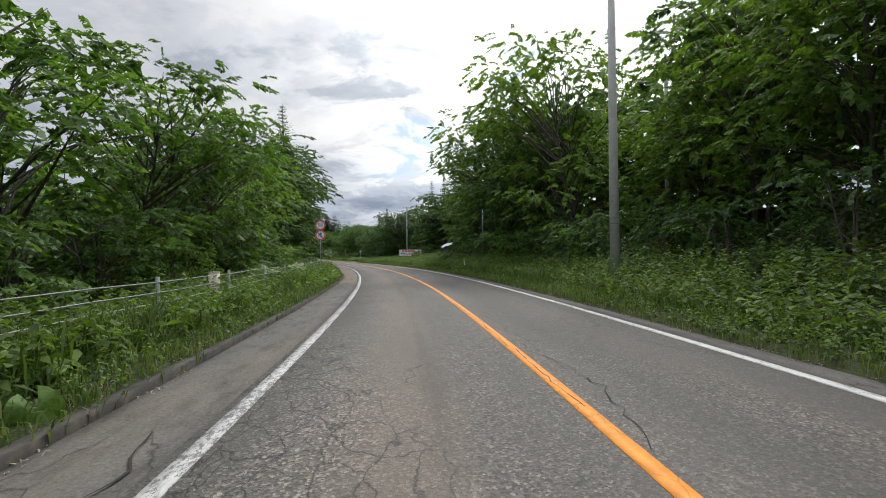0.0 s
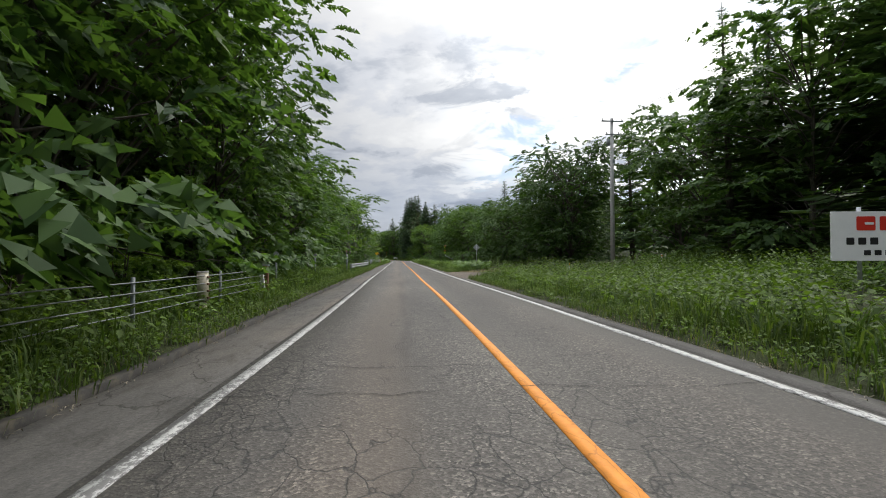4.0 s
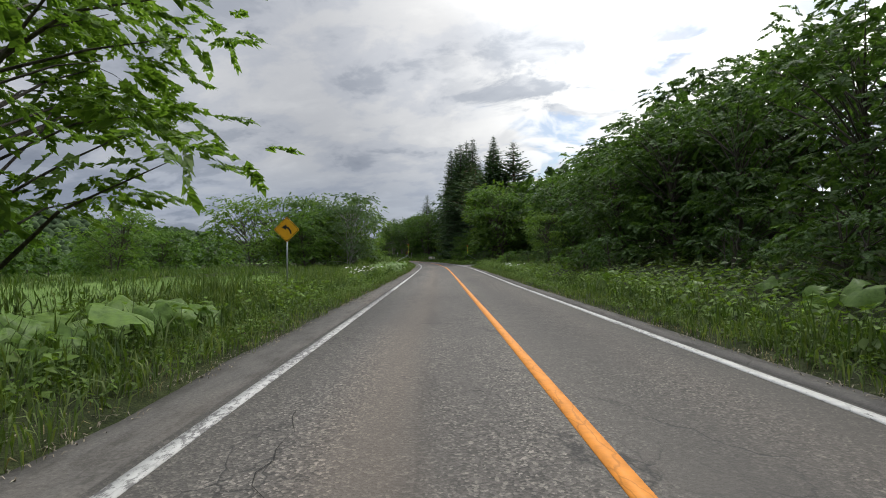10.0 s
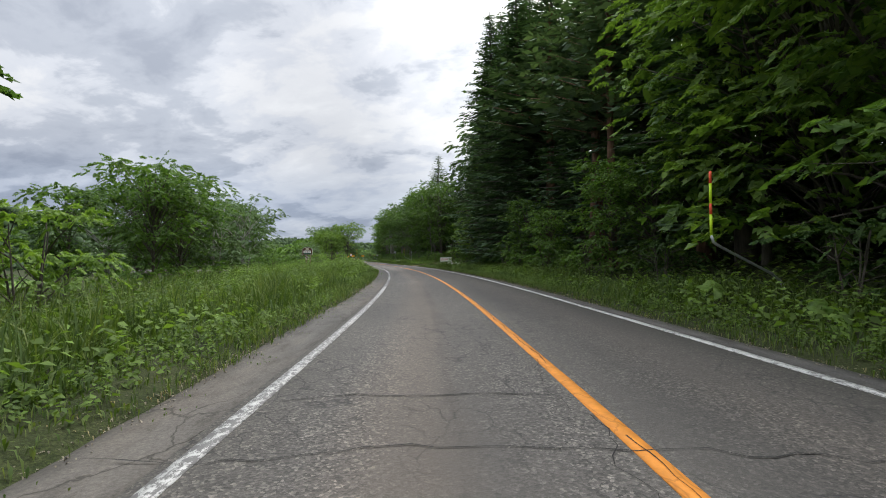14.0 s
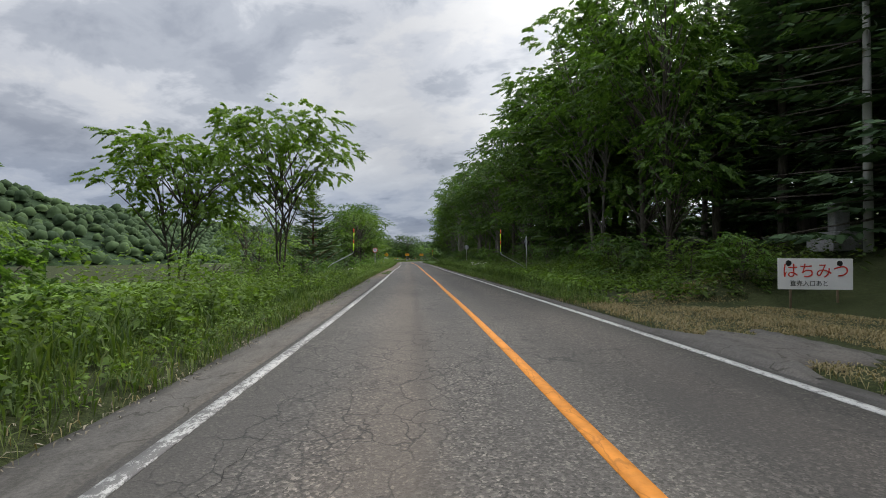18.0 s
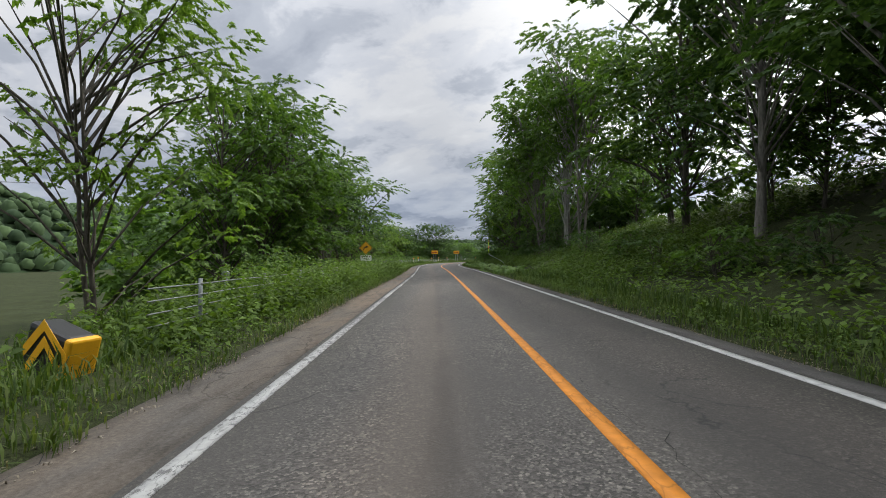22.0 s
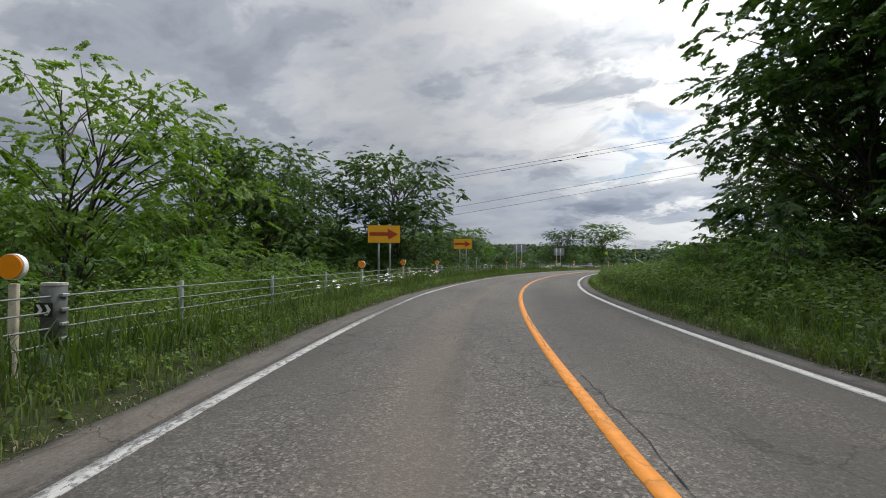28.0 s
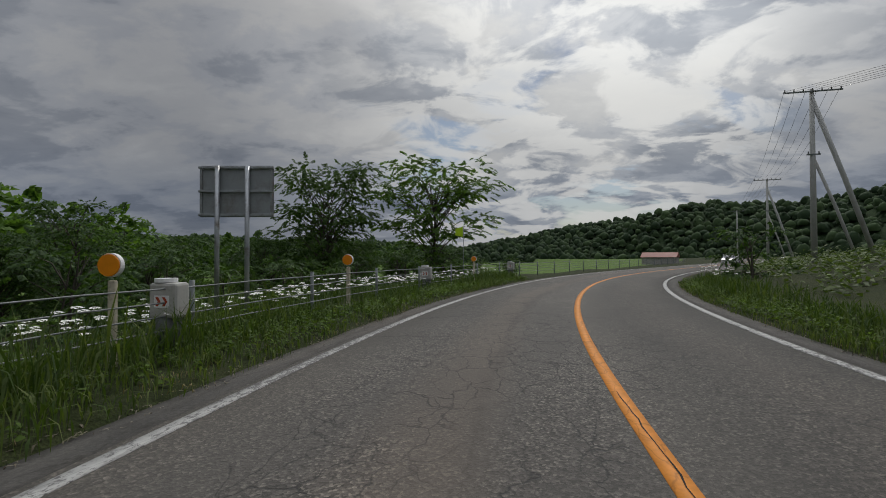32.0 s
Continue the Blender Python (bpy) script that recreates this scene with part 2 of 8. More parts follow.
sun = new("sun", bpy.data.lights.new("sun", "SUN"))
sun.data.energy, sun.data.angle, sun.data.color = 2.6, radians(11), (1.0, 0.96, 0.90)
d = Vector((-math.sin(radians(SUN_AZ)) * math.cos(radians(SUN_EL)), math.cos(radians(SUN_AZ)) * math.cos(radians(SUN_EL)), math.sin(radians(SUN_EL))))
sun.matrix_world = look(d * 100, (0, 0, 0))

# ---- materials ----
def material(name, rough=0.7, metal=0.0, spec=0.4):
    m = bpy.data.materials.new(name)
    m.use_nodes = True
    b = m.node_tree.nodes["Principled BSDF"]
    b.inputs["Roughness"].default_value, b.inputs["Metallic"].default_value = rough, metal
    b.inputs["Specular IOR Level"].default_value = spec
    return m, m.node_tree, b


def link(t, a, b):
    t.links.new(a, b)


def tnode(t, kind):
    return t.nodes.new(kind)


def noise_tex(t, scale, detail=4, rough=0.55, coords="Object", stretch=None, distort=0.0):
    tc = tnode(t, "ShaderNodeTexCoord")
    out = tc.outputs[coords]
    if stretch:
        mp = tnode(t, "ShaderNodeMapping")
        mp.inputs["Scale"].default_value = stretch
        link(t, out, mp.inputs[0])
        out = mp.outputs[0]
    n = tnode(t, "ShaderNodeTexNoise")
    n.inputs["Scale"].default_value, n.inputs["Detail"].default_value, n.inputs["Roughness"].default_value = scale, detail, rough
    n.inputs["Distortion"].default_value = distort
    link(t, out, n.inputs["Vector"])
    return n.outputs[0]


def ramp(t, fac, stops):
    n = tnode(t, "ShaderNodeValToRGB")
    el = n.color_ramp.elements
    while len(el) < len(stops):
        el.new(0.5)
    for e, (p, c) in zip(el, stops):
        e.position, e.color = p, (*c, 1) if len(c) == 3 else c
    link(t, fac, n.inputs[0])
    return n.outputs[0]


def mix(t, fac, a, b, blend="MIX"):
    n = tnode(t, "ShaderNodeMix")
    n.data_type, n.blend_type = "RGBA", blend
    for sock, v in ((n.inputs[0], fac), (n.inputs[6], a), (n.inputs[7], b)):
        if isinstance(v, (int, float)):
            sock.default_value = v
        elif isinstance(v, tuple):
            sock.default_value = (*v, 1)
        else:
            link(t, v, sock)
    return n.outputs[2]


def fmath(t, op, a, b=None, clamp=False):
    n = tnode(t, "ShaderNodeMath")
    n.operation, n.use_clamp = op, clamp
    for i, v in enumerate((a, b)):
        if v is None:
            continue
        if isinstance(v, (int, float)):
            n.inputs[i].default_value = v
        else:
            link(t, v, n.inputs[i])
    return n.outputs[0]


def bump(t, b, height, strength=0.4, dist=0.02):
    n = tnode(t, "ShaderNodeBump")
    n.inputs["Strength"].default_value, n.inputs["Distance"].default_value = strength, dist
    link(t, height, n.inputs["Height"])
    link(t, n.outputs[0], b.inputs["Normal"])


def plain(name, col, rough=0.6, metal=0.0, var=0.18, scale=6.0, dirt=None, spec=0.4, bumps=0.15):
    """Paint, metal, plastic or concrete with mottling at two scales and some dirt."""
    m, t, b = material(name, rough, metal, spec)
    n1, n2 = noise_tex(t, scale), noise_tex(t, scale * 9, 3)
    f = mix(t, 0.35, n1, n2)
    dark = tuple(c * (1 - var) for c in col)
    light = tuple(min(1, c * (1 + var)) for c in col)
    c = ramp(t, f, [(0.3, dark), (0.7, light)])
    if dirt:
        c = mix(t, ramp(t, noise_tex(t, scale * 0.7, 6, 0.7), [(0.5, (0, 0, 0)), (0.72, (1, 1, 1))]), c, dirt)
    link(t, c, b.inputs["Base Color"])
    bump(t, b, n2, bumps, 0.004)
    return m


def foliage(name, dark, light, trans=0.35, rough=0.45, tip=None):
    """Leaves: each leaf and each plant its own green, light shining through."""
    m, t, b = material(name, rough + 0.12, 0, 0.25)
    g = tnode(t, "ShaderNodeNewGeometry")
    o = tnode(t, "ShaderNodeObjectInfo")
    f = fmath(t, "ADD", fmath(t, "MULTIPLY", g.outputs["Random Per Island"], 0.55), fmath(t, "MULTIPLY", o.outputs["Random"], 0.25))
    f = fmath(t, "ADD", f, fmath(t, "MULTIPLY", noise_tex(t, 0.55, 2), 0.35))
    c = ramp(t, f, [(0.2, dark), (0.62, tuple((a + b2) / 2 for a, b2 in zip(dark, light))), (0.95, tip or light)])
    link(t, c, b.inputs["Base Color"])
    tr = tnode(t, "ShaderNodeBsdfTranslucent")
    link(t, mix(t, 1.0, c, (1.25, 1.35, 0.55), "MULTIPLY"), tr.inputs[0])
    ms = tnode(t, "ShaderNodeMixShader")
    ms.inputs[0].default_value = trans
    link(t, b.outputs[0], ms.inputs[1])
    link(t, tr.outputs[0], ms.inputs[2])
    link(t, ms.outputs[0], t.nodes["Material Output"].inputs[0])
    return m


def bark_material(name, dark, light, scale=9):
    m, t, b = material(name, 0.9, 0, 0.2)
    n = noise_tex(t, scale, 6, 0.65, "Object", (1, 1, 0.22))
    link(t, ramp(t, n, [(0.3, dark), (0.7, light)]), b.inputs["Base Color"])
    bump(t, b, n, 0.7, 0.03)
    return m


# leaf greens
M_LEAF = foliage("broadleaf_green", (0.036, 0.075, 0.020), (0.154, 0.262, 0.056), 0.46)
M_LEAF_LIGHT = foliage("light_leaf_green", (0.070, 0.127, 0.026), (0.196, 0.302, 0.060), 0.45)
M_LEAF_DARK = foliage("dark_leaf_green", (0.028, 0.060, 0.021), (0.110, 0.188, 0.050), 0.40)
M_LEAF_WILLOW = foliage("grey_green_leaf", (0.060, 0.105, 0.045), (0.158, 0.240, 0.112), 0.35)
M_NEEDLE = foliage("spruce_needles", (0.031, 0.064, 0.032), (0.092, 0.152, 0.070), 0.2, 0.6)
M_LARCH = foliage("larch_needles", (0.042, 0.077, 0.030), (0.116, 0.178, 0.063), 0.3, 0.6)
M_PINE = foliage("pine_needles", (0.042, 0.075, 0.040), (0.123, 0.182, 0.099), 0.2, 0.6)
M_GRASS = foliage("grass_blades", (0.034, 0.066, 0.014), (0.106, 0.154, 0.034), 0.35, 0.55, (0.160, 0.195, 0.064))
M_DRY = foliage("dry_grass", (0.16, 0.125, 0.065), (0.34, 0.28, 0.16), 0.2, 0.8)
M_HERB = foliage("herb_leaves", (0.045, 0.080, 0.017), (0.138, 0.206, 0.038), 0.4, 0.55, (0.158, 0.252, 0.053))
M_SASA = foliage("undergrowth_leaves", (0.037, 0.068, 0.019), (0.130, 0.178, 0.047), 0.3)
M_FERN = foliage("fern_fronds", (0.072, 0.132, 0.024), (0.204, 0.312, 0.060), 0.4)
M_BUTTER = foliage("butterbur_leaf", (0.072, 0.142, 0.022), (0.235, 0.345, 0.078), 0.32, 0.36)
M_STALK = plain("pale_green_stalk", (0.18, 0.26, 0.10), 0.6)
M_FARCROWN = foliage("far_forest_crowns", (0.018, 0.036, 0.016), (0.070, 0.112, 0.042), 0.05, 0.8)
M_LITTER = foliage("pale_edge_litter", (0.12, 0.10, 0.07), (0.34, 0.30, 0.23), 0.0, 0.8)
M_FLOWER = plain("white_petals", (0.78, 0.78, 0.72), 0.7, 0, 0.08)
M_BARK = bark_material("grey_brown_bark", (0.035, 0.030, 0.024), (0.13, 0.115, 0.095))
M_BIRCH = bark_material("pale_bark", (0.12, 0.115, 0.10), (0.42, 0.41, 0.38))
M_TRUNK = bark_material("mottled_grey_bark", (0.055, 0.050, 0.043), (0.27, 0.25, 0.22))
M_PINEBARK = bark_material("reddish_pine_bark", (0.06, 0.035, 0.024), (0.20, 0.115, 0.075))
# made things
M_STEEL = plain("galvanised_steel", (0.42, 0.44, 0.45), 0.42, 0.75, 0.12, 5, (0.22, 0.20, 0.17))
M_GREYPOST = plain("grey_painted_post", (0.20, 0.225, 0.225), 0.6, 0.1, 0.18, 7, (0.12, 0.11, 0.08))
M_CABLE = plain("steel_cable", (0.20, 0.21, 0.21), 0.6, 0.3, 0.2, 30)
M_CONC = plain("pale_concrete", (0.42, 0.41, 0.38), 0.85, 0, 0.16, 3, (0.22, 0.20, 0.16))
M_CONCPOLE = plain("concrete_pole_grey", (0.44, 0.44, 0.42), 0.8, 0, 0.1, 2, (0.33, 0.32, 0.29))
M_CREAM = plain("cream_post_paint", (0.58, 0.52, 0.40), 0.65, 0, 0.15, 6, (0.22, 0.17, 0.11))
M_BLACK = plain("black_plastic", (0.018, 0.018, 0.018), 0.5, 0, 0.2, 8)
M_SLEEVE = plain("weathered_dark_sleeve", (0.075, 0.082, 0.078), 0.7, 0, 0.3, 7, (0.16, 0.16, 0.14))
M_WIRE = plain("black_wire", (0.02, 0.02, 0.022), 0.6, 0, 0.1, 8)
M_FADED = plain("faded_pink_plate", (0.50, 0.33, 0.30), 0.6, 0, 0.2, 5)
M_WHITE = plain("white_sign_paint", (0.78, 0.78, 0.77), 0.45, 0, 0.05, 3)
M_YELLOW = plain("yellow_sign_paint", (0.80, 0.40, 0.015), 0.45, 0, 0.07, 3)
M_ORANGE = plain("orange_reflector", (0.85, 0.28, 0.01), 0.3, 0, 0.08, 10)
M_RED = plain("red_sign_paint", (0.60, 0.035, 0.02), 0.45, 0, 0.08, 4)
M_BROWNRED = plain("brown_red_arrow", (0.38, 0.05, 0.015), 0.5, 0, 0.1, 4)
M_BROWNFADE = plain("faded_brown_red_board", (0.20, 0.075, 0.05), 0.7, 0, 0.2, 6)
M_BLUE = plain("blue_sign_paint", (0.03, 0.10, 0.42), 0.45, 0, 0.08, 4)
M_GREENSIGN = plain("dark_green_sign", (0.02, 0.12, 0.075), 0.45, 0, 0.1, 4)
M_BROWN = plain("brown_sign_paint", (0.10, 0.045, 0.025), 0.5, 0, 0.1, 4)
M_SIGNBACK = plain("bare_aluminium_back", (0.36, 0.38, 0.39), 0.5, 0.55, 0.1, 3, (0.25, 0.24, 0.22))
M_LIME = plain("fluorescent_yellow_green", (0.55, 0.80, 0.02), 0.5, 0, 0.06, 6)
M_LIMERED = plain("fluorescent_red", (0.85, 0.10, 0.04), 0.5, 0, 0.06, 6)
M_TEAL = plain("teal_tarpaulin", (0.10, 0.48, 0.50), 0.5, 0, 0.15, 2)
M_TARPW = plain("white_tarpaulin", (0.72, 0.74, 0.74), 0.5, 0, 0.08, 2)
M_TARPB = plain("blue_tarpaulin", (0.02, 0.16, 0.52), 0.5, 0, 0.15, 3)
M_STONE = plain("granite_stone", (0.30, 0.30, 0.30), 0.7, 0, 0.2, 12, (0.16, 0.16, 0.13))
M_WOOD = plain("weathered_board", (0.20, 0.15, 0.10), 0.85, 0, 0.25, 7)
M_RUST = plain("rusty_brown_steel", (0.13, 0.065, 0.035), 0.8, 0.2, 0.3, 8)
M_INSUL = plain("grey_insulator", (0.16, 0.15, 0.14), 0.4)
M_GLASS = plain("round_mirror_grey", (0.55, 0.57, 0.58), 0.25, 0.6, 0.05, 3)
M_ROOF = plain("red_brown_roof", (0.22, 0.06, 0.04), 0.6)
M_CAR = plain("white_car_paint", (0.8, 0.8, 0.8), 0.25, 0, 0.03)
M_TYRE = plain("tyre_rubber", (0.02, 0.02, 0.02), 0.8)


def ground_material(name, stops, scale=0.8, bumps=0.5):
    m, t, b = material(name, 0.95, 0, 0.15)
    f = mix(t, 0.5, noise_tex(t, scale, 5, 0.6), noise_tex(t, scale * 14, 4, 0.6))
    c = ramp(t, f, stops)
    c = mix(t, 1.0, c, ramp(t, noise_tex(t, scale * 60, 4, 0.75), [(0.34, (0.35, 0.35, 0.33)), (0.5, (0.95, 0.95, 0.95)), (0.66, (1.75, 1.75, 1.6))]), "MULTIPLY")
    link(t, c, b.inputs["Base Color"])
    bump(t, b, noise_tex(t, scale * 20, 4, 0.7), bumps, 0.05)
    return m


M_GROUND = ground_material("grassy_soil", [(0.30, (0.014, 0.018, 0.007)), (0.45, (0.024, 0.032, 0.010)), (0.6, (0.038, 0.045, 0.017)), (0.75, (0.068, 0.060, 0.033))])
M_FIELD = ground_material("meadow_grass", [(0.30, (0.060, 0.105, 0.022)), (0.5, (0.090, 0.150, 0.032)), (0.7, (0.140, 0.190, 0.055))], 0.25)
M_DIRT = ground_material("sandy_dirt", [(0.30, (0.080, 0.064, 0.051)), (0.5, (0.126, 0.105, 0.086)), (0.7, (0.175, 0.150, 0.126))], 0.7)
M_GRAVEL = ground_material("old_grey_asphalt_gravel", [(0.30, (0.10, 0.095, 0.088)), (0.5, (0.165, 0.155, 0.142)), (0.7, (0.24, 0.225, 0.205))], 0.6)
M_HILL = ground_material("far_forest", [(0.30, (0.009, 0.020, 0.009)), (0.5, (0.020, 0.038, 0.015)), (0.7, (0.038, 0.062, 0.024))], 0.05, 0.0)


def uv_noise(t, scale, detail=4, rough=0.55, stretch=(1, 1, 1), distort=0.0):
    return noise_tex(t, scale, detail, rough, "UV", stretch, distort)


def crack_mask(t, scale, width, warp=0.35, stretch=(1, 1, 1)):
    """Thin irregular lines along the borders of warped cells, in road metres."""
    tc = tnode(t, "ShaderNodeTexCoord")
    mp = tnode(t, "ShaderNodeMapping")
    mp.inputs["Scale"].default_value = stretch
    link(t, tc.outputs["UV"], mp.inputs[0])
    n = tnode(t, "ShaderNodeTexNoise")
    n.inputs["Scale"].default_value, n.inputs["Detail"].default_value = 2.2, 5
    link(t, mp.outputs[0], n.inputs["Vector"])
    add = tnode(t, "ShaderNodeMix")
    add.data_type, add.blend_type = "RGBA", "ADD"
    add.inputs[0].default_value = warp
    link(t, mp.outputs[0], add.inputs[6])
    link(t, n.outputs[1], add.inputs[7])
    v = tnode(t, "ShaderNodeTexVoronoi")
    v.feature = "DISTANCE_TO_EDGE"
    v.inputs["Scale"].default_value = scale
    link(t, add.outputs[2], v.inputs["Vector"])
    return ramp(t, v.outputs["Distance"], [(0.0, (1, 1, 1)), (width, (0, 0, 0))])


def asphalt_material():
    """Worn asphalt: pale polished stones in the wheel paths, brown drip band between them, cracked patches."""
    m, t, b = material("worn_asphalt", 0.8, 0, 0.35)
    tc = tnode(t, "ShaderNodeTexCoord")
    sp = tnode(t, "ShaderNodeSeparateXYZ")
    link(t, tc.outputs["UV"], sp.inputs[0])
    u = sp.outputs[0]  # metres to the right of the centre line
    wob = fmath(t, "MULTIPLY", fmath(t, "SUBTRACT", uv_noise(t, 0.25, 3, 0.5, (1, 0.35, 1)), 0.5), 0.9)
    uu = fmath(t, "ADD", u, wob)
    band = fmath(t, "MULTIPLY", fmath(t, "ADD", uu, 4.0), 0.125)  # -4..4 m to 0..1
    tone = ramp(t, band, [(0.0, (0.125, 0.116, 0.107)), (0.13, (0.106, 0.101, 0.096)), (0.22, (0.100, 0.095, 0.091)), (0.285, (0.127, 0.113, 0.102)),
                          (0.325, (0.125, 0.110, 0.098)), (0.37, (0.102, 0.096, 0.091)), (0.44, (0.100, 0.095, 0.091)), (0.5, (0.108, 0.102, 0.096)),
                          (0.6, (0.074, 0.070, 0.066)), (0.7, (0.084, 0.077, 0.071)), (0.82, (0.068, 0.064, 0.060)), (1.0, (0.080, 0.074, 0.068))])
    blot = uv_noise(t, 0.35, 5, 0.6, (1, 0.3, 1))
    tone = mix(t, 1.0, tone, ramp(t, blot, [(0.3, (0.78, 0.78, 0.78)), (0.7, (1.2, 1.19, 1.17))]), "MULTIPLY")
    tone = mix(t, 1.0, tone, (0.84, 0.812, 0.755), "MULTIPLY")
    # stones of the surface, stronger where the binder has worn away
    vor = tnode(t, "ShaderNodeTexVoronoi")
    vor.inputs["Scale"].default_value = 50
    link(t, tc.outputs["UV"], vor.inputs["Vector"])
    grain = ramp(t, vor.outputs["Color"], [(0.15, (0.42, 0.42, 0.42)), (0.5, (0.90, 0.90, 0.90)), (0.72, (1.35, 1.34, 1.32)), (0.88, (2.4, 2.38, 2.33))])
    v2 = tnode(t, "ShaderNodeTexVoronoi")
    v2.inputs["Scale"].default_value = 27
    link(t, tc.outputs["UV"], v2.inputs["Vector"])
    grain = mix(t, 1.0, grain, ramp(t, v2.outputs["Color"], [(0.2, (0.82, 0.82, 0.82)), (0.6, (1.0, 1.0, 1.0)), (0.85, (1.28, 1.27, 1.26))]), "MULTIPLY")
    fine = ramp(t, uv_noise(t, 120, 4, 0.75), [(0.32, (0.55, 0.55, 0.55)), (0.5, (0.98, 0.98, 0.98)), (0.68, (1.55, 1.54, 1.52))])
    worn = ramp(t, uv_noise(t, 0.7, 4, 0.6, (1, 0.3, 1)), [(0.36, (0.30, 0.30, 0.30)), (0.56, (0.95, 0.95, 0.95))])
    tracks = ramp(t, band, [(0.10, (0.55, 0.55, 0.55)), (0.20, (1, 1, 1)), (0.26, (0.85, 0.85, 0.85)), (0.30, (0.35, 0.35, 0.35)), (0.34, (0.35, 0.35, 0.35)), (0.38, (0.9, 0.9, 0.9)), (0.45, (1, 1, 1)), (0.54, (0.6, 0.6, 0.6)), (0.66, (0.9, 0.9, 0.9)), (0.8, (0.7, 0.7, 0.7))])
    worn = mix(t, 1.0, worn, tracks, "MULTIPLY")
    col = mix(t, worn, tone, mix(t, 1.0, tone, grain, "MULTIPLY"))
    drip = fmath(t, "ADD", fmath(t, "ABSOLUTE", fmath(t, "ADD", u, 1.28)), fmath(t, "MULTIPLY", fmath(t, "SUBTRACT", uv_noise(t, 1.1, 5, 0.65, (1, 0.25, 1)), 0.5), 0.9))
    col = mix(t, 1.0, col, ramp(t, drip, [(0.0, (0.80, 0.80, 0.80)), (0.12, (1, 1, 1))]), "MULTIPLY")
    col = mix(t, 0.85, col, mix(t, 1.0, col, fine, "MULTIPLY"))
    # alligator cracking in patches, long lone cracks
    track = ramp(t, band, [(0.12, (0, 0, 0)), (0.19, (0.09, 0.09, 0.09)), (0.25, (0, 0, 0)), (0.40, (0, 0, 0)), (0.45, (0.05, 0.05, 0.05)), (0.50, (0, 0, 0))])
    patch = ramp(t, fmath(t, "ADD", uv_noise(t, 0.22, 4, 0.6, (1.6, 0.6, 1)), track), [(0.505, (0, 0, 0)), (0.60, (1, 1, 1))])
    c1 = mix(t, 1.0, crack_mask(t, 2.6, 0.034, 0.5, (1.25, 0.75, 1)), patch, "MULTIPLY")
    patch2 = ramp(t, uv_noise(t, 0.5, 3), [(0.47, (0, 0, 0)), (0.56, (1, 1, 1))])
    c2 = mix(t, 1.0, crack_mask(t, 0.42, 0.007, 0.9, (0.7, 0.55, 1)), patch2, "MULTIPLY")
    cracks = mix(t, 1.0, c1, c2, "LIGHTEN")
    col = mix(t, fmath(t, "MULTIPLY", cracks, 0.85), col, (0.022, 0.021, 0.020))
    link(t, col, b.inputs["Base Color"])
    h = fmath(t, "SUBTRACT", vor.outputs["Distance"], fmath(t, "MULTIPLY", cracks, 1.5))
    bump(t, b, h, 0.5, 0.006)
    return m


def shoulder_material(name="stained_shoulder_asphalt", sand=0.0):
    m, t, b = material(name, 0.88, 0, 0.25)
    a = uv_noise(t, 0.4, 5, 0.6, (1.2, 0.25, 1))
    a = fmath(t, "ADD", a, sand)
    tan = [(0.58, (0.112, 0.094, 0.076)), (0.68, (0.142, 0.110, 0.080)), (0.8, (0.120, 0.108, 0.094))] if sand > 0 else [(0.58, (0.100, 0.090, 0.078)), (0.68, (0.118, 0.100, 0.081)), (0.8, (0.108, 0.099, 0.087))]
    c = ramp(t, a, [(0.3, (0.062, 0.059, 0.054)), (0.47, (0.090, 0.084, 0.076))] + tan)
    c = mix(t, 1.0, c, ramp(t, uv_noise(t, 2.6, 6, 0.7, (1.4, 0.5, 1)), [(0.32, (0.62, 0.61, 0.58)), (0.5, (1, 1, 1)), (0.7, (1.22, 1.21, 1.18))]), "MULTIPLY")
    c = mix(t, 0.7, c, mix(t, 1.0, c, ramp(t, uv_noise(t, 28, 5, 0.78), [(0.32, (0.5, 0.5, 0.5)), (0.5, (1, 1, 1)), (0.68, (1.6, 1.58, 1.55))]), "MULTIPLY"))
    cr = mix(t, 1.0, crack_mask(t, 1.5, 0.02, 0.6, (0.9, 0.6, 1)), ramp(t, uv_noise(t, 0.25, 3), [(0.45, (0, 0, 0)), (0.55, (1, 1, 1))]), "MULTIPLY")
    c = mix(t, fmath(t, "MULTIPLY", cr, 0.85), c, (0.030, 0.027, 0.022))
    link(t, c, b.inputs["Base Color"])
    bump(t, b, fmath(t, "SUBTRACT", uv_noise(t, 40, 4, 0.7), fmath(t, "MULTIPLY", cr, 1.0)), 0.45, 0.012)
    return m


def road_paint(name, col, lost=0.42):
    """Thermoplastic line, cracked across and worn through to the asphalt."""
    m, t, b = material(name, 0.65, 0, 0.35)
    wear = mix(t, 0.34, uv_noise(t, 16.0, 8, 0.8, (1, 0.5, 1)), uv_noise(t, 0.16, 4, 0.65))
    cr = crack_mask(t, 3.4, 0.035, 0.5, (1.6, 0.5, 1))
    shade = ramp(t, uv_noise(t, 7, 5, 0.65), [(0.3, tuple(c * 0.68 for c in col)), (0.7, col)])
    gone = ramp(t, wear, [(lost - 0.014, (1, 1, 1)), (lost + 0.008, (0, 0, 0))])
    c = mix(t, fmath(t, "MULTIPLY", cr, 0.55), shade, tuple(x * 0.35 for x in col))
    c = mix(t, gone, c, (0.125, 0.12, 0.115))
    link(t, c, b.inputs["Base Color"])
    bump(t, b, uv_noise(t, 60, 3), 0.3, 0.004)
    return m


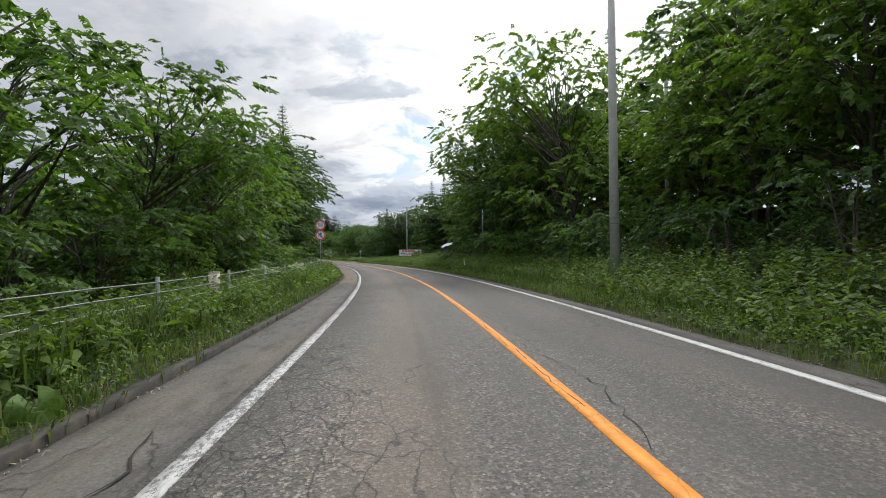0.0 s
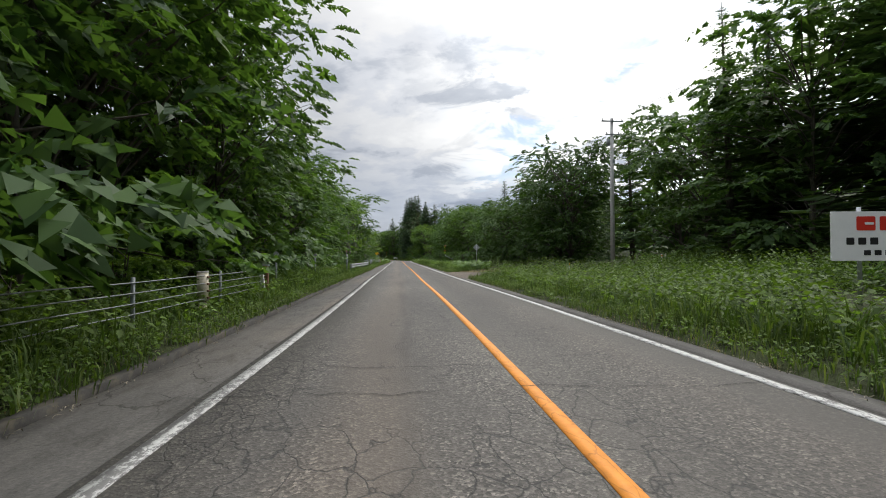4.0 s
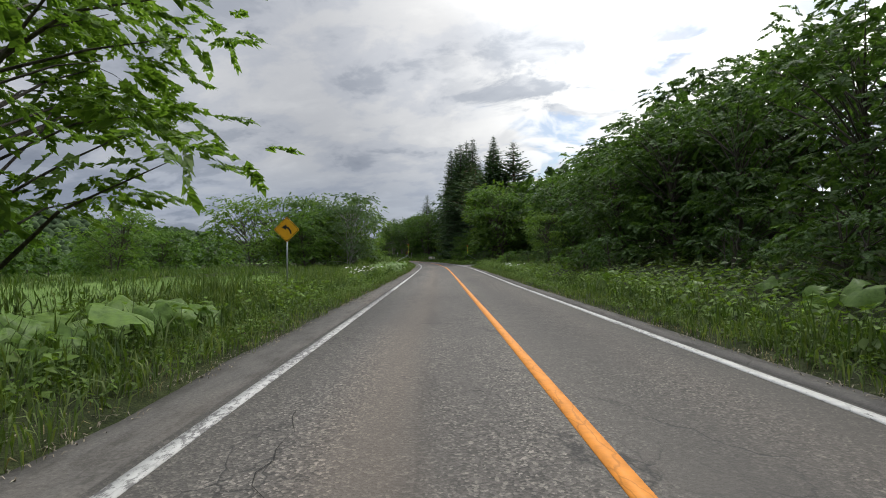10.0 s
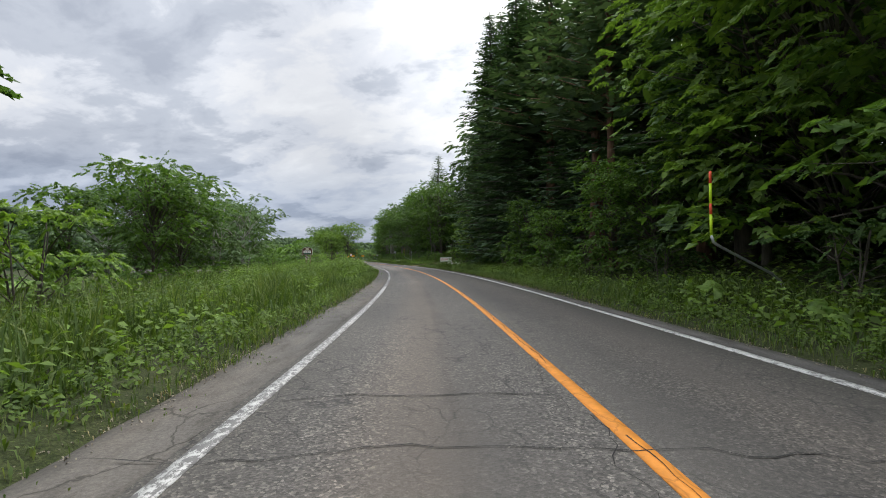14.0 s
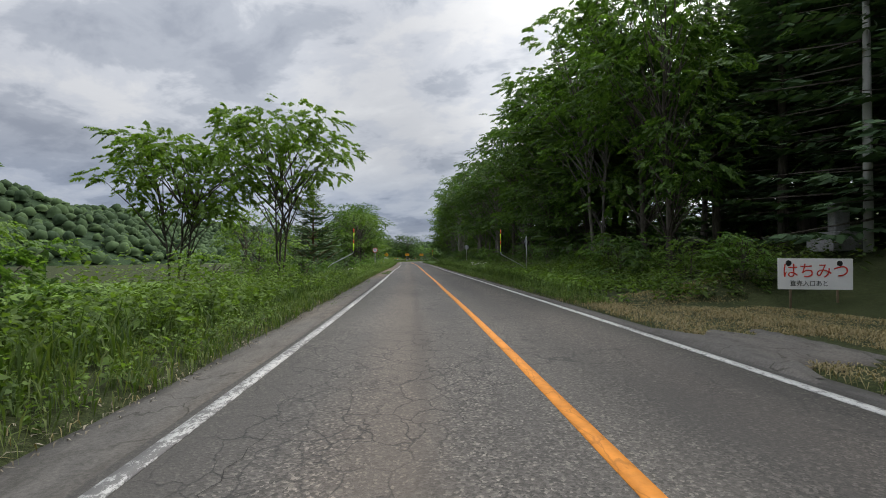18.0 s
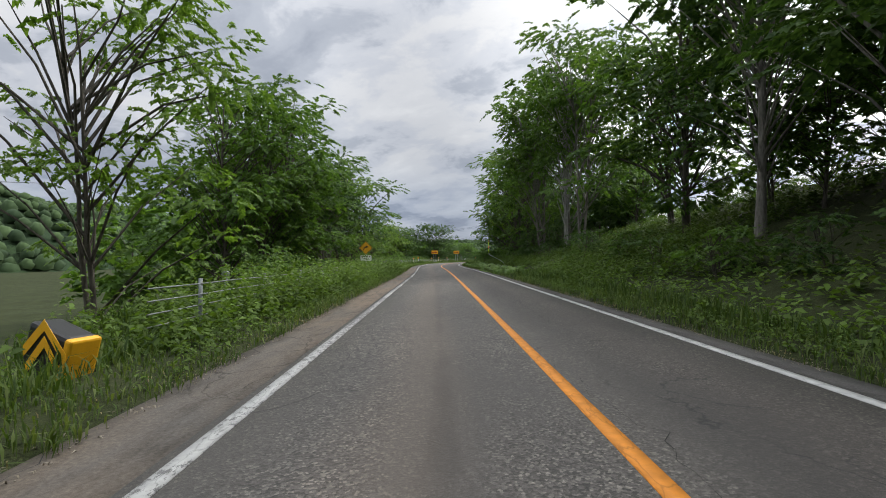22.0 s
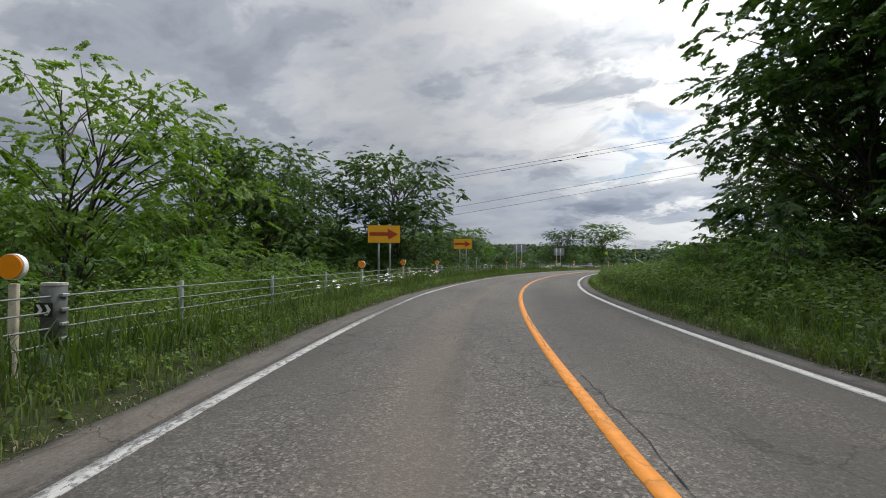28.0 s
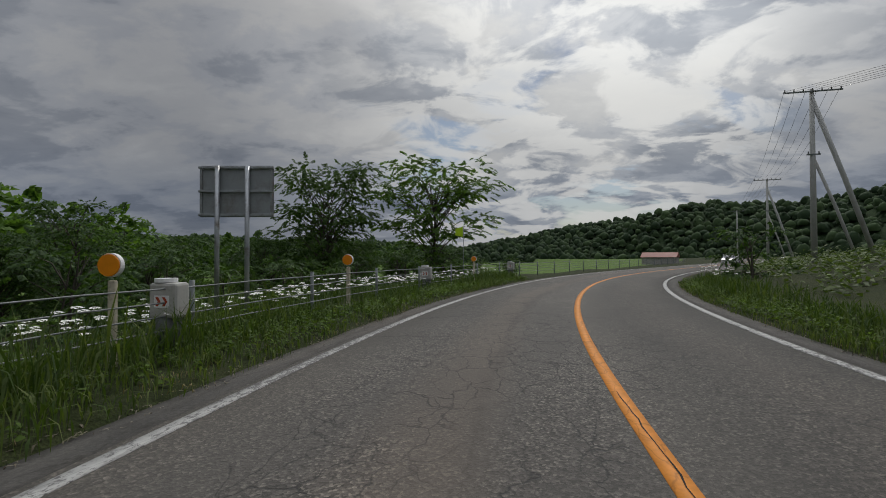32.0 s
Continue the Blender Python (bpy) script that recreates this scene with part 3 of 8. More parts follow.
M_KERB = plain("dark_kerb_asphalt", (0.05, 0.047, 0.042), 0.95, 0, 0.35, 5, (0.10, 0.085, 0.06), 0.2, 0.5)
M_ASPHALT = asphalt_material()
M_SHOULDER = shoulder_material()
M_SHOULDER_R = shoulder_material("narrow_shoulder_asphalt", -0.09)
M_SIDE = shoulder_material("old_side_road_asphalt", -0.07)
M_SANDY = shoulder_material("sand_covered_shoulder", 0.15)
M_LINE_W = road_paint("worn_white_line_paint", (0.46, 0.455, 0.43), 0.485)
M_LINE_B = road_paint("broken_white_line_paint", (0.48, 0.475, 0.45), 0.515)
M_LINE_R = road_paint("thin_white_line_paint", (0.50, 0.495, 0.47), 0.455)
M_LINE_O = road_paint("worn_orange_line_paint", (0.74, 0.27, 0.03), 0.36)
M_CRACK = plain("open_crack", (0.018, 0.017, 0.015), 0.95, 0, 0.3, 20)


def veined(m):
    """Dark green veins and puckers over the broad leaves."""
    t = m.node_tree
    b = t.nodes["Principled BSDF"]
    n = noise_tex(t, 11, 5, 0.6)
    src = b.inputs["Base Color"].links[0].from_socket
    c = mix(t, 1.0, src, ramp(t, n, [(0.34, (0.50, 0.55, 0.45)), (0.52, (1, 1, 1)), (0.7, (1.25, 1.22, 1.2))]), "MULTIPLY")
    link(t, c, b.inputs["Base Color"])
    bump(t, b, n, 0.4, 0.03)


veined(M_BUTTER)

# ---- building helpers ----
def quick_mesh(name, verts, faces, smooth=False, uv=None):
    """A mesh from arrays: verts (n, 3), faces (m, k). uv: one (n, 2) row per vertex."""
    verts, faces = np.asarray(verts, dtype=np.float32), np.asarray(faces, dtype=np.int32)
    me = bpy.data.meshes.new(name)
    n, (m, k) = len(verts), faces.shape
    me.vertices.add(n)
    me.vertices.foreach_set("co", verts.ravel())
    me.loops.add(m * k)
    me.loops.foreach_set("vertex_index", faces.ravel())
    me.polygons.add(m)
    me.polygons.foreach_set("loop_start", np.arange(0, m * k, k, dtype=np.int32))
    me.polygons.foreach_set("loop_total", np.full(m, k, dtype=np.int32))
    if smooth:
        me.polygons.foreach_set("use_smooth", np.ones(m, dtype=bool))
    if uv is not None:
        lay = me.uv_layers.new(name="road")
        lay.data.foreach_set("uv", np.asarray(uv, dtype=np.float32)[faces.ravel()].ravel())
    me.update(calc_edges=True)
    me.validate()
    return me


def part(name, geo, mat, parent=None, label="", m=None):
    """One mesh object, from a bmesh or a mesh, under a thing or a part."""
    if isinstance(geo, bmesh.types.BMesh):
        me = bpy.data.meshes.new(name)
        geo.to_mesh(me)
        geo.free()
    else:
        me = geo
    if mat is not None and not me.materials:
        me.materials.append(mat)
    ob = new(name, me)
    if parent is not None:
        ob.parent = parent
    if m is not None:
        ob.matrix_basis = m
    if label:
        ob["label"] = label
    return ob


def thing(name, label, category, m=None, group="", kind=""):
    ob = tagged(new(name), label, category, group, kind)
    if m is not None:
        ob.matrix_basis = m
    return ob


def box(bm, sx, sy, sz, at=(0, 0, 0), bevel=0.0, rot=None):
    r = bmesh.ops.create_cube(bm, size=1.0)
    vs = r["verts"]
    bmesh.ops.scale(bm, vec=(sx, sy, sz), verts=vs)
    if bevel:
        es = list({e for v in vs for e in v.link_edges})
        g = bmesh.ops.bevel(bm, geom=es, offset=bevel, segments=2, affect="EDGES", profile=0.5)
        vs = list({v for f in g["faces"] for v in f.verts} | {v for v in vs if v.is_valid})
    if rot is not None:
        bmesh.ops.rotate(bm, cent=(0, 0, 0), matrix=rot, verts=vs)
    bmesh.ops.translate(bm, vec=at, verts=vs)
    return bm


def box_bm(*a, **k):
    return box(bmesh.new(), *a, **k)


def tube(pts, radii, sides=8, cap=True):
    """A tapered tube along points, as (verts, quads)."""
    pts = np.asarray(pts, float)
    radii = np.broadcast_to(np.asarray(radii, float), (len(pts),))
    tang = np.gradient(pts, axis=0)
    tang /= np.linalg.norm(tang, axis=1)[:, None] + 1e-9
    ref = np.where(np.abs(tang[:, 2:3]) > 0.9, np.array([[1.0, 0, 0]]), np.array([[0, 0, 1.0]]))
    a = np.cross(tang, ref)
    a /= np.linalg.norm(a, axis=1)[:, None] + 1e-9
    b = np.cross(tang, a)
    ang = np.linspace(0, 2 * np.pi, sides, endpoint=False)
    ring = pts[:, None] + radii[:, None, None] * (a[:, None] * np.cos(ang)[None, :, None] + b[:, None] * np.sin(ang)[None, :, None])
    v = ring.reshape(-1, 3)
    i = np.arange(len(pts) - 1)[:, None] * sides
    j = np.arange(sides)[None]
    j2 = (j + 1) % sides
    f = np.stack([i + j, i + j2, i + sides + j2, i + sides + j], -1).reshape(-1, 4)
    return v, f


def join(chunks):
    """Joins (verts, faces) chunks into one pair of arrays."""
    vs, fs, n = [], [], 0
    for v, f in chunks:
        vs.append(v)
        fs.append(np.asarray(f) + n)
        n += len(v)
    return np.concatenate(vs), np.concatenate(fs)


def rod(name, pts, r, mat, parent=None, sides=8, label="", closed=True):
    """A round bar or pipe as a part, its ends closed."""
    v, f = tube(pts, r, sides)
    bm = bmesh.new()
    bv = [bm.verts.new(p) for p in v]
    for q in f:
        bm.faces.new([bv[i] for i in q])
    if closed:
        bm.faces.new(bv[:sides][::-1])
        bm.faces.new(bv[-sides:])
    bmesh.ops.recalc_face_normals(bm, faces=bm.faces)
    for fc in bm.faces:
        fc.smooth = len(fc.verts) == 4
    return part(name, bm, mat, parent, label)


def disc_bm(r, depth, seg=32, bevel=0.004):
    bm = bmesh.new()
    bmesh.ops.create_cone(bm, cap_ends=True, segments=seg, radius1=r, radius2=r, depth=depth)
    return bm


# ---- the line of the road ----
# stations in metres along the driven lane, and the lane's heading there in degrees to the left of +y
HEADING = np.array([(-60, 0.0), (0, 2.8), (17, 6.1), (34, 9.5), (51, 12.7), (68, 15.1), (85, 16.3), (102, 16.6), (136, 16.3), (153, 16.1), (187, 16.6),
                    (221, 17.0), (238, 18.3), (255, 20.3), (272, 22.8), (289, 25.2), (306, 27.0), (323, 28.1), (340, 29.1), (357, 29.8), (391, 30.1),
                    (425, 30.6), (442, 29.9), (459, 26.8), (476, 21.2), (493, 13.6), (510, 5.8), (527, -1.5), (535, -5.0), (548, -14.0), (570, -30.0), (585, -36.0), (620, -36.0), (900, -20.0)])
LEFT_LINE = np.array([(-60, -1.44), (3, -1.44), (20, -1.43), (37, -1.51), (54, -1.61), (63, -1.77), (97, -1.90), (105, -1.85), (122, -1.76), (140, -1.84), (158, -1.82), (175, -1.86), (193, -1.74), (211, -1.65), (228, -1.59), (246, -1.60), (255, -1.55), (289, -1.53), (298, -1.56), (315, -1.79), (333, -1.96), (350, -2.01), (366, -1.92), (382, -1.64), (397, -1.58), (413, -1.38), (428, -1.39), (436, -1.50), (467, -1.94), (474, -2.43), (490, -2.86), (506, -2.83), (522, -2.95), (537, -2.76), (570, -2.30), (900, -2.30)])
MID_LINE = np.array([(-60, 1.53), (2, 1.53), (20, 1.59), (37, 1.52), (54, 1.36), (62, 1.29), (96, 1.23), (105, 1.30), (122, 1.36), (140, 1.31), (157, 1.19), (175, 1.15), (193, 1.25), (210, 1.36), (228, 1.47), (246, 1.48), (254, 1.49), (289, 1.54), (298, 1.51), (315, 1.33), (333, 1.13), (350, 1.09), (366, 1.22), (382, 1.37), (397, 1.48), (413, 1.65), (428, 1.72), (436, 1.64), (467, 1.31), (475, 1.04), (490, 0.96), (506, 0.93), (522, 0.85), (537, 0.88), (570, 0.95), (900, 0.95)])
RIGHT_LINE = np.array([(-60, 4.15), (4, 4.15), (21, 4.25), (38, 4.25), (55, 4.06), (64, 3.80), (97, 3.52), (106, 3.50), (123, 3.58), (141, 3.65), (158, 3.39), (176, 3.47), (194, 3.54), (212, 3.87), (230, 4.15), (247, 4.22), (256, 4.16), (291, 4.17), (299, 4.27), (317, 3.97), (334, 3.70), (351, 3.56), (367, 3.63), (383, 3.89), (399, 4.08), (415, 4.36), (431, 4.56), (438, 4.36), (469, 4.04), (477, 3.81), (493, 3.55), (509, 3.68), (525, 3.59), (540, 3.66), (570, 4.00), (900, 4.00)])
ST = np.arange(-60, 900.5, 0.5)
HD = np.radians(np.interp(ST, HEADING[:, 0], HEADING[:, 1]))
k = np.ones(21) / 21
HD = np.convolve(np.pad(HD, 10, mode="edge"), k, mode="valid")
RX = np.concatenate([[0], np.cumsum(-(np.sin(HD[1:]) + np.sin(HD[:-1])) / 2 * 0.5)])
RY = np.concatenate([[0], np.cumsum((np.cos(HD[1:]) + np.cos(HD[:-1])) / 2 * 0.5)])
RX -= np.interp(0, ST, RX)
RY -= np.interp(0, ST, RY)
# small sideways drift of the driven line
DRIFT = np.interp(ST, [0, 60, 120, 170, 190, 208, 226, 243, 260, 290, 330, 365, 379, 395, 410, 426, 441, 456, 472, 487, 504, 519, 527, 538], [0, -0.02, -0.074, -0.077, -0.078, -0.032, 0.013, 0.043, 0.057, 0.045, -0.02, 0.002, 0.05, 0.08, 0.08, 0.10, 0.10, 0.03, -0.03, -0.02, -0.05, -0.10, -0.08, -0.01])
RX += DRIFT * np.cos(HD)
RY += DRIFT * np.sin(HD)


def line_at(table, s):
    return np.interp(s, table[:, 0], table[:, 1])


def road_xy(s, u):
    """World x, y of the place s metres along and u metres to the right of the driven line."""
    h = np.interp(s, ST, HD)
    return np.interp(s, ST, RX) + u * np.cos(h), np.interp(s, ST, RY) + u * np.sin(h)


def heading(s):
    """Turn about z, in degrees, of a thing whose +y looks along the road at s."""
    return float(np.degrees(np.interp(s, ST, HD)))


def road_su(x, y):
    """Stations and lateral places of world points."""
    x, y = np.asarray(x, float), np.asarray(y, float)
    s, u = np.empty(x.shape), np.empty(x.shape)
    cx, cy = RX[::8], RY[::8]
    for a in range(0, len(x), 4000):
        xs, ys = x[a:a + 4000], y[a:a + 4000]
        i = np.argmin((xs[:, None] - cx) ** 2 + (ys[:, None] - cy) ** 2, axis=1) * 8
        h = HD[i]
        dx, dy = xs - RX[i], ys - RY[i]
        s[a:a + 4000] = ST[i] - dx * np.sin(h) + dy * np.cos(h)
        u[a:a + 4000] = dx * np.cos(h) + dy * np.sin(h)
    return s, u


# width of paved shoulder left and right, and the fall or rise of the land beyond the verges (metres per metre)
SHOULDER_L = np.array([(-60, 1.25), (20, 1.2), (30, 1.0), (40, 1.35), (95, 1.3), (110, 1.25), (150, 1.3), (170, 0.9), (200, 0.8), (215, 0.75), (228, 0.85), (250, 0.95), (280, 0.95), (320, 0.85), (345, 1.1), (375, 1.0), (395, 1.05), (440, 1.1), (462, 1.0), (475, 0.75), (500, 0.6), (540, 0.6), (900, 0.6)])
FALL_L = np.array([(-60, 0.06), (100, 0.06), (160, 0.06), (175, 0.05), (240, 0.05), (290, 0.06), (322, 0.07), (342, 0.32), (385, 0.34), (405, 0.18), (450, 0.14), (480, 0.12), (560, 0.10), (900, 0.02)])
RISE_R = np.array([(-60, 0.26), (55, 0.26), (68, 0.08), (115, 0.04), (140, 0.10), (230, 0.14), (300, 0.16), (345, 0.18), (385, 0.25), (398, 0.36), (412, 0.36), (424, 0.24), (450, 0.12), (485, 0.10), (505, 0.12), (530, 0.13), (560, 0.16), (600, 0.10), (900, 0.02)])


# level places beside the road: drives and side roads (station from, to, lateral from, to)
FLATS = [(98.5, 109.2, 3.0, 24.0), (235.0, 247.0, 3.0, 26.0), (296.5, 311.6, -34.0, -1.5), (317.6, 325.6, 3.0, 11.8)]


def flat_weight(s, u, soft=1.6):
    w = np.zeros(np.shape(s))
    for s0, s1, u0, u1 in FLATS:
        a = np.minimum(np.minimum(s - s0, s1 - s), np.minimum(u - u0, u1 - u)) / soft + 1
        w = np.maximum(w, np.clip(a, 0, 1))
    return w


def land_z(s, u):
    """Height of the land beside the road."""
    s, u = np.asarray(s, float), np.asarray(u, float)
    el = line_at(LEFT_LINE, s) - line_at(SHOULDER_L, s)
    er = line_at(RIGHT_LINE, s) + 0.75
    vl, vr = el - u, u - er
    kl, kr = line_at(FALL_L, s), line_at(RISE_R, s)
    zl = 0.04 - kl * np.clip(vl - 1.2, 0, 22) - 0.02 * np.clip(vl - 23, 0, 60)
    zr = 0.05 + kr * np.clip(vr - 1.6, 0, 14) + 0.35 * kr * np.clip(vr - 15, 0, 60)
    lump = 0.10 * (np.sin(u * 1.1 + s * 0.37) + np.sin(s * 0.71 - u * 0.5)) * np.clip((np.maximum(vl, vr) - 1) / 3, 0, 1)
    z = np.where(vl > 0, zl + lump, np.where(vr > 0, zr + lump, -0.30))
    w = flat_weight(s, u)
    z = np.where((vl > 0) | (vr > 0), z * (1 - w) - 0.015 * w, z)
    # the strip right at the paved edge dips under it
    edge = np.maximum(vl, vr)
    return np.where((edge > 0) & (edge < 0.25), np.minimum(z, 0.0), z)


def ground_at(x, y):
    s, u = road_su(np.array([x]), np.array([y]))
    return float(land_z(s, u)[0])


# ground: one sheet to the horizon, fine near the road
def graded(lo, hi, step, reach):
    core = np.arange(lo, hi + 0.1, step)
    out, w = [], step
    while sum(out) < reach:
        w *= 1.25
        out.append(w)
    off = np.cumsum(out)
    return np.concatenate([lo - off[::-1], core, hi + off])


gx, gy = graded(-300, 90, 3.0, 3500), graded(-70, 760, 3.0, 3500)
GX, GY = np.meshgrid(gx, gy)
gs, gu = road_su(GX.ravel(), GY.ravel())
gz = land_z(gs, gu)
corr = (gu > line_at(LEFT_LINE, gs) - 4.5) & (gu < line_at(RIGHT_LINE, gs) + 4.5)
gz = np.where(corr, np.minimum(gz, -0.30), gz)
far = np.clip((np.hypot(GX.ravel() + 90, GY.ravel() - 300) - 450) / 500, 0, 1)
gz = gz * (1 - far) - 9.0 * far * (np.sign(-GX.ravel() - 100) > 0) - 1.0 * far
GV = np.stack([GX.ravel(), GY.ravel(), gz], 1)
ny, nx = GX.shape
ii = (np.arange(ny - 1)[:, None] * nx + np.arange(nx - 1)[None]).ravel()
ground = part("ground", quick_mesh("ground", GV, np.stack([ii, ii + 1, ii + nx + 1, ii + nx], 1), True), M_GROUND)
ground.data.materials.append(M_FIELD)
fs, fu = gs[ii], gu[ii]
ground.data.polygons.foreach_set("material_index", (((fs > 136) & (fs < 242) & (fu < -9) & (fu > -120)) | ((fs > 250) & (fs < 420) & (fu < -45)) | ((fs > 540) & (np.abs(fu) > 25))).astype(np.int32))
tagged(ground, "rough green grassy ground falling away to fields", "ground", kind="structure")


def strip(name, s0, s1, table_a, off_a, table_b, off_b, z, mat, step=1.0, cols=1, thick=0.0, zb=None, parent=None, label="", wob=0.0, seed=1):
    """A band that follows the road between two lateral lines; uv are metres across from the centre line, and along."""
    s = np.arange(s0, s1 + step * 0.5, step)
    a, b = line_at(table_a, s) + off_a, line_at(table_b, s) + off_b
    if wob:
        r = np.random.RandomState(seed)
        n = np.convolve(r.randn(len(s) + 8), np.ones(5) / 5, "valid")[:len(s)]
        a = a + wob * n
    c = line_at(MID_LINE, s)
    V, U = [], []
    for i in range(cols + 1):
        u = a + (b - a) * i / cols
        x, y = road_xy(s, u)
        zz = z if zb is None else z + (zb - z) * i / cols
        V.append(np.stack([x, y, np.full(len(s), zz)], 1))
        U.append(np.stack([u - c, s], 1))
    n = len(s)
    F = []
    for i in range(cols):
        j = np.arange(n - 1)
        F.append(np.stack([i * n + j, (i + 1) * n + j, (i + 1) * n + j + 1, i * n + j + 1], 1))
    if thick:
        for side in (0, cols):
            lowv = V[side].copy()
            lowv[:, 2] -= thick
            V.append(lowv)
            U.append(U[side])
            k0, j = (len(V) - 1) * n, np.arange(n - 1)
            q = np.stack([side * n + j, side * n + j + 1, k0 + j + 1, k0 + j], 1)
            F.append(q if side == 0 else q[:, ::-1])
    ob = part(name, quick_mesh(name, np.concatenate(V), np.concatenate(F), False, np.concatenate(U)), mat, parent, label)
    return ob


road = strip("road", -55, 880, LEFT_LINE, -0.12, RIGHT_LINE, 0.12, 0.0, M_ASPHALT, 1.0, 6, 0.3)
tagged(road, "worn grey two-lane asphalt road with fine cracks", "road", kind="structure")
SH = np.stack([ST[::4], line_at(LEFT_LINE, ST[::4]) - line_at(SHOULDER_L, ST[::4])], 1)
for i, (a, b, m) in enumerate(((-55, 24, M_SHOULDER), (24, 62, M_SANDY), (62, 343, M_SHOULDER), (343, 442, M_SANDY), (442, 880, M_SHOULDER))):
    sh_l = strip("pavement_shoulder_%d" % (i + 3), a, b, SH, 0.0, LEFT_LINE, -0.124, -0.03, m, 0.5, 3, 0.3, -0.004, wob=0.09, seed=4)
    tagged(sh_l, "sand-covered asphalt shoulder beside the road" if m is M_SANDY else "stained grey asphalt shoulder beside the road", "shoulder", kind="structure")
sh_r = strip("pavement_shoulder_2", -55, 880, RIGHT_LINE, 0.124, RIGHT_LINE, 0.62, -0.004, M_SHOULDER_R, 0.5, 2, 0.3, -0.03)
tagged(sh_r, "narrow dusty asphalt shoulder", "shoulder", kind="structure")
kerb = strip("trim_kerb", -20, 97, SH, -0.02, SH, 0.11, 0.055, M_KERB, 0.5, 1, 0.12, wob=0.02, seed=9)
tagged(kerb, "low dark asphalt kerb along the shoulder's outer edge", "kerb", kind="structure")
line_c = strip("trim_centre_line", -55, 880, MID_LINE, -0.125, MID_LINE, 0.022, 0.006, M_LINE_O, 0.5, 1, 0.006)
tagged(line_c, "worn cracked orange centre line paint", "road marking", kind="structure")
for i, (a, b, m) in enumerate(((-55, 176, M_LINE_W), (176, 196, M_LINE_B), (196, 232, M_LINE_W), (232, 316, M_LINE_B), (316, 392, M_LINE_W), (392, 412, M_LINE_B), (412, 880, M_LINE_W))):
    line_l = strip("trim_edge_line_%d" % (1 if i == 0 else i + 2), a, b, LEFT_LINE, -0.04, LEFT_LINE, 0.105, 0.006, m, 0.5, 1, 0.006)
    tagged(line_l, "broken white edge line paint flaked off in pieces" if m is M_LINE_B else "worn white edge line paint", "road marking", kind="structure")
line_r = strip("trim_edge_line_2", -55, 880, RIGHT_LINE, -0.085, RIGHT_LINE, 0.065, 0.006, M_LINE_R, 0.5, 1, 0.006)
tagged(line_r, "thin white edge line paint", "road marking", kind="structure")


def verge(name, s0, s1, side, width, mat, label, step=1.0):
    """Ground strip along the paved edge, following the lie of the land."""
    s = np.arange(s0, s1 + 0.1, step)
    e = line_at(LEFT_LINE, s) - line_at(SHOULDER_L, s) + 0.10 if side < 0 else line_at(RIGHT_LINE, s) + 0.56
    offs = np.array([0, 0.25, 0.6, 1.2, 2.2, 3.6, 5.5, width])
    V = []
    for o in offs:
        u = e + side * o
        x, y = road_xy(s, u)
        z = land_z(s, u - side * -0.02) + (-0.04 if o == 0 else 0.02)
        V.append(np.stack([x, y, np.maximum(z, -0.08) if o < 0.5 else z], 1))
    n, F, j = len(s), [], np.arange(len(s) - 1)
    for i in range(len(offs) - 1):
        q = np.stack([i * n + j, (i + 1) * n + j, (i + 1) * n + j + 1, i * n + j + 1], 1)
        F.append(q[:, ::-1] if side > 0 else q)
    ob = part(name, quick_mesh(name, np.concatenate(V), np.concatenate(F)[:, ::-1], True), mat)
    return tagged(ob, label, "verge", kind="structure")


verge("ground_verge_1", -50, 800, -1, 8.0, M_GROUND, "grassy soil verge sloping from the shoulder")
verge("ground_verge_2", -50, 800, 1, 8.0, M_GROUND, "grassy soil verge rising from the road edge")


def drape(name, s0, s1, u0, u1, mat, label, seed, lift=0.075, rough=0.5, category="side road"):
    """A drive or side road that meets the road, with uneven edges, lying on the land."""
    r = np.random.RandomState(seed)
    n, m = 24, 22
    e0, e1 = np.convolve(r.randn(m + 4), np.ones(5) / 5, "valid") * rough, np.convolve(r.randn(m + 4), np.ones(5) / 5, "valid") * rough
    V, U = [], []
    flare = np.clip(1 - np.abs(np.linspace(0, 1, m)) * 2.2, 0, 1) ** 2 * 1.6
    for i in range(m):
        u = u0 + (u1 - u0) * i / (m - 1)
        a, b = s0 + e0[i] - flare[i] * 0.6, s1 + e1[i] + flare[i] * 0.6
        s = np.linspace(a, b, n)
        x, y = road_xy(s, np.full(n, u))
        t = np.abs(np.linspace(-1, 1, n))
        z = np.maximum(land_z(s, np.full(n, u)), -0.02) + lift + r.uniform(-0.012, 0.012, n) - 0.06 * np.clip((t - 0.85) / 0.15, 0, 1)
        if i == 0:
            z[:] = -0.01
        V.append(np.stack([x, y, z], 1))
        U.append(np.stack([np.full(n, u), s], 1))
    j = (np.arange(m - 1)[:, None] * n + np.arange(n - 1)[None]).ravel()
    F = np.stack([j, j + 1, j + n + 1, j + n], 1)
    ob = part(name, quick_mesh(name, np.concatenate(V), F if u1 < u0 else F[:, ::-1], True, np.concatenate(U)), mat)
    return tagged(ob, label, category, kind="structure")


drape("road_drive_1", 99.5, 108.6, 3.75, 23, M_DIRT, "sandy dirt drive leading off beside the road", 3)
drape("road_side_2", 236.0, 246.0, 4.35, 24, M_GRAVEL, "old grey gravel side road joining the road", 5)
drape("road_side_3", 298.0, 310.8, -1.95, -32, M_SIDE, "cracked asphalt side road joining at the bend", 6)
drape("road_drive_4", 318.4, 320.8, 4.2, 6.1, M_SHOULDER_R, "short grey apron in front of mown dry grass", 7)


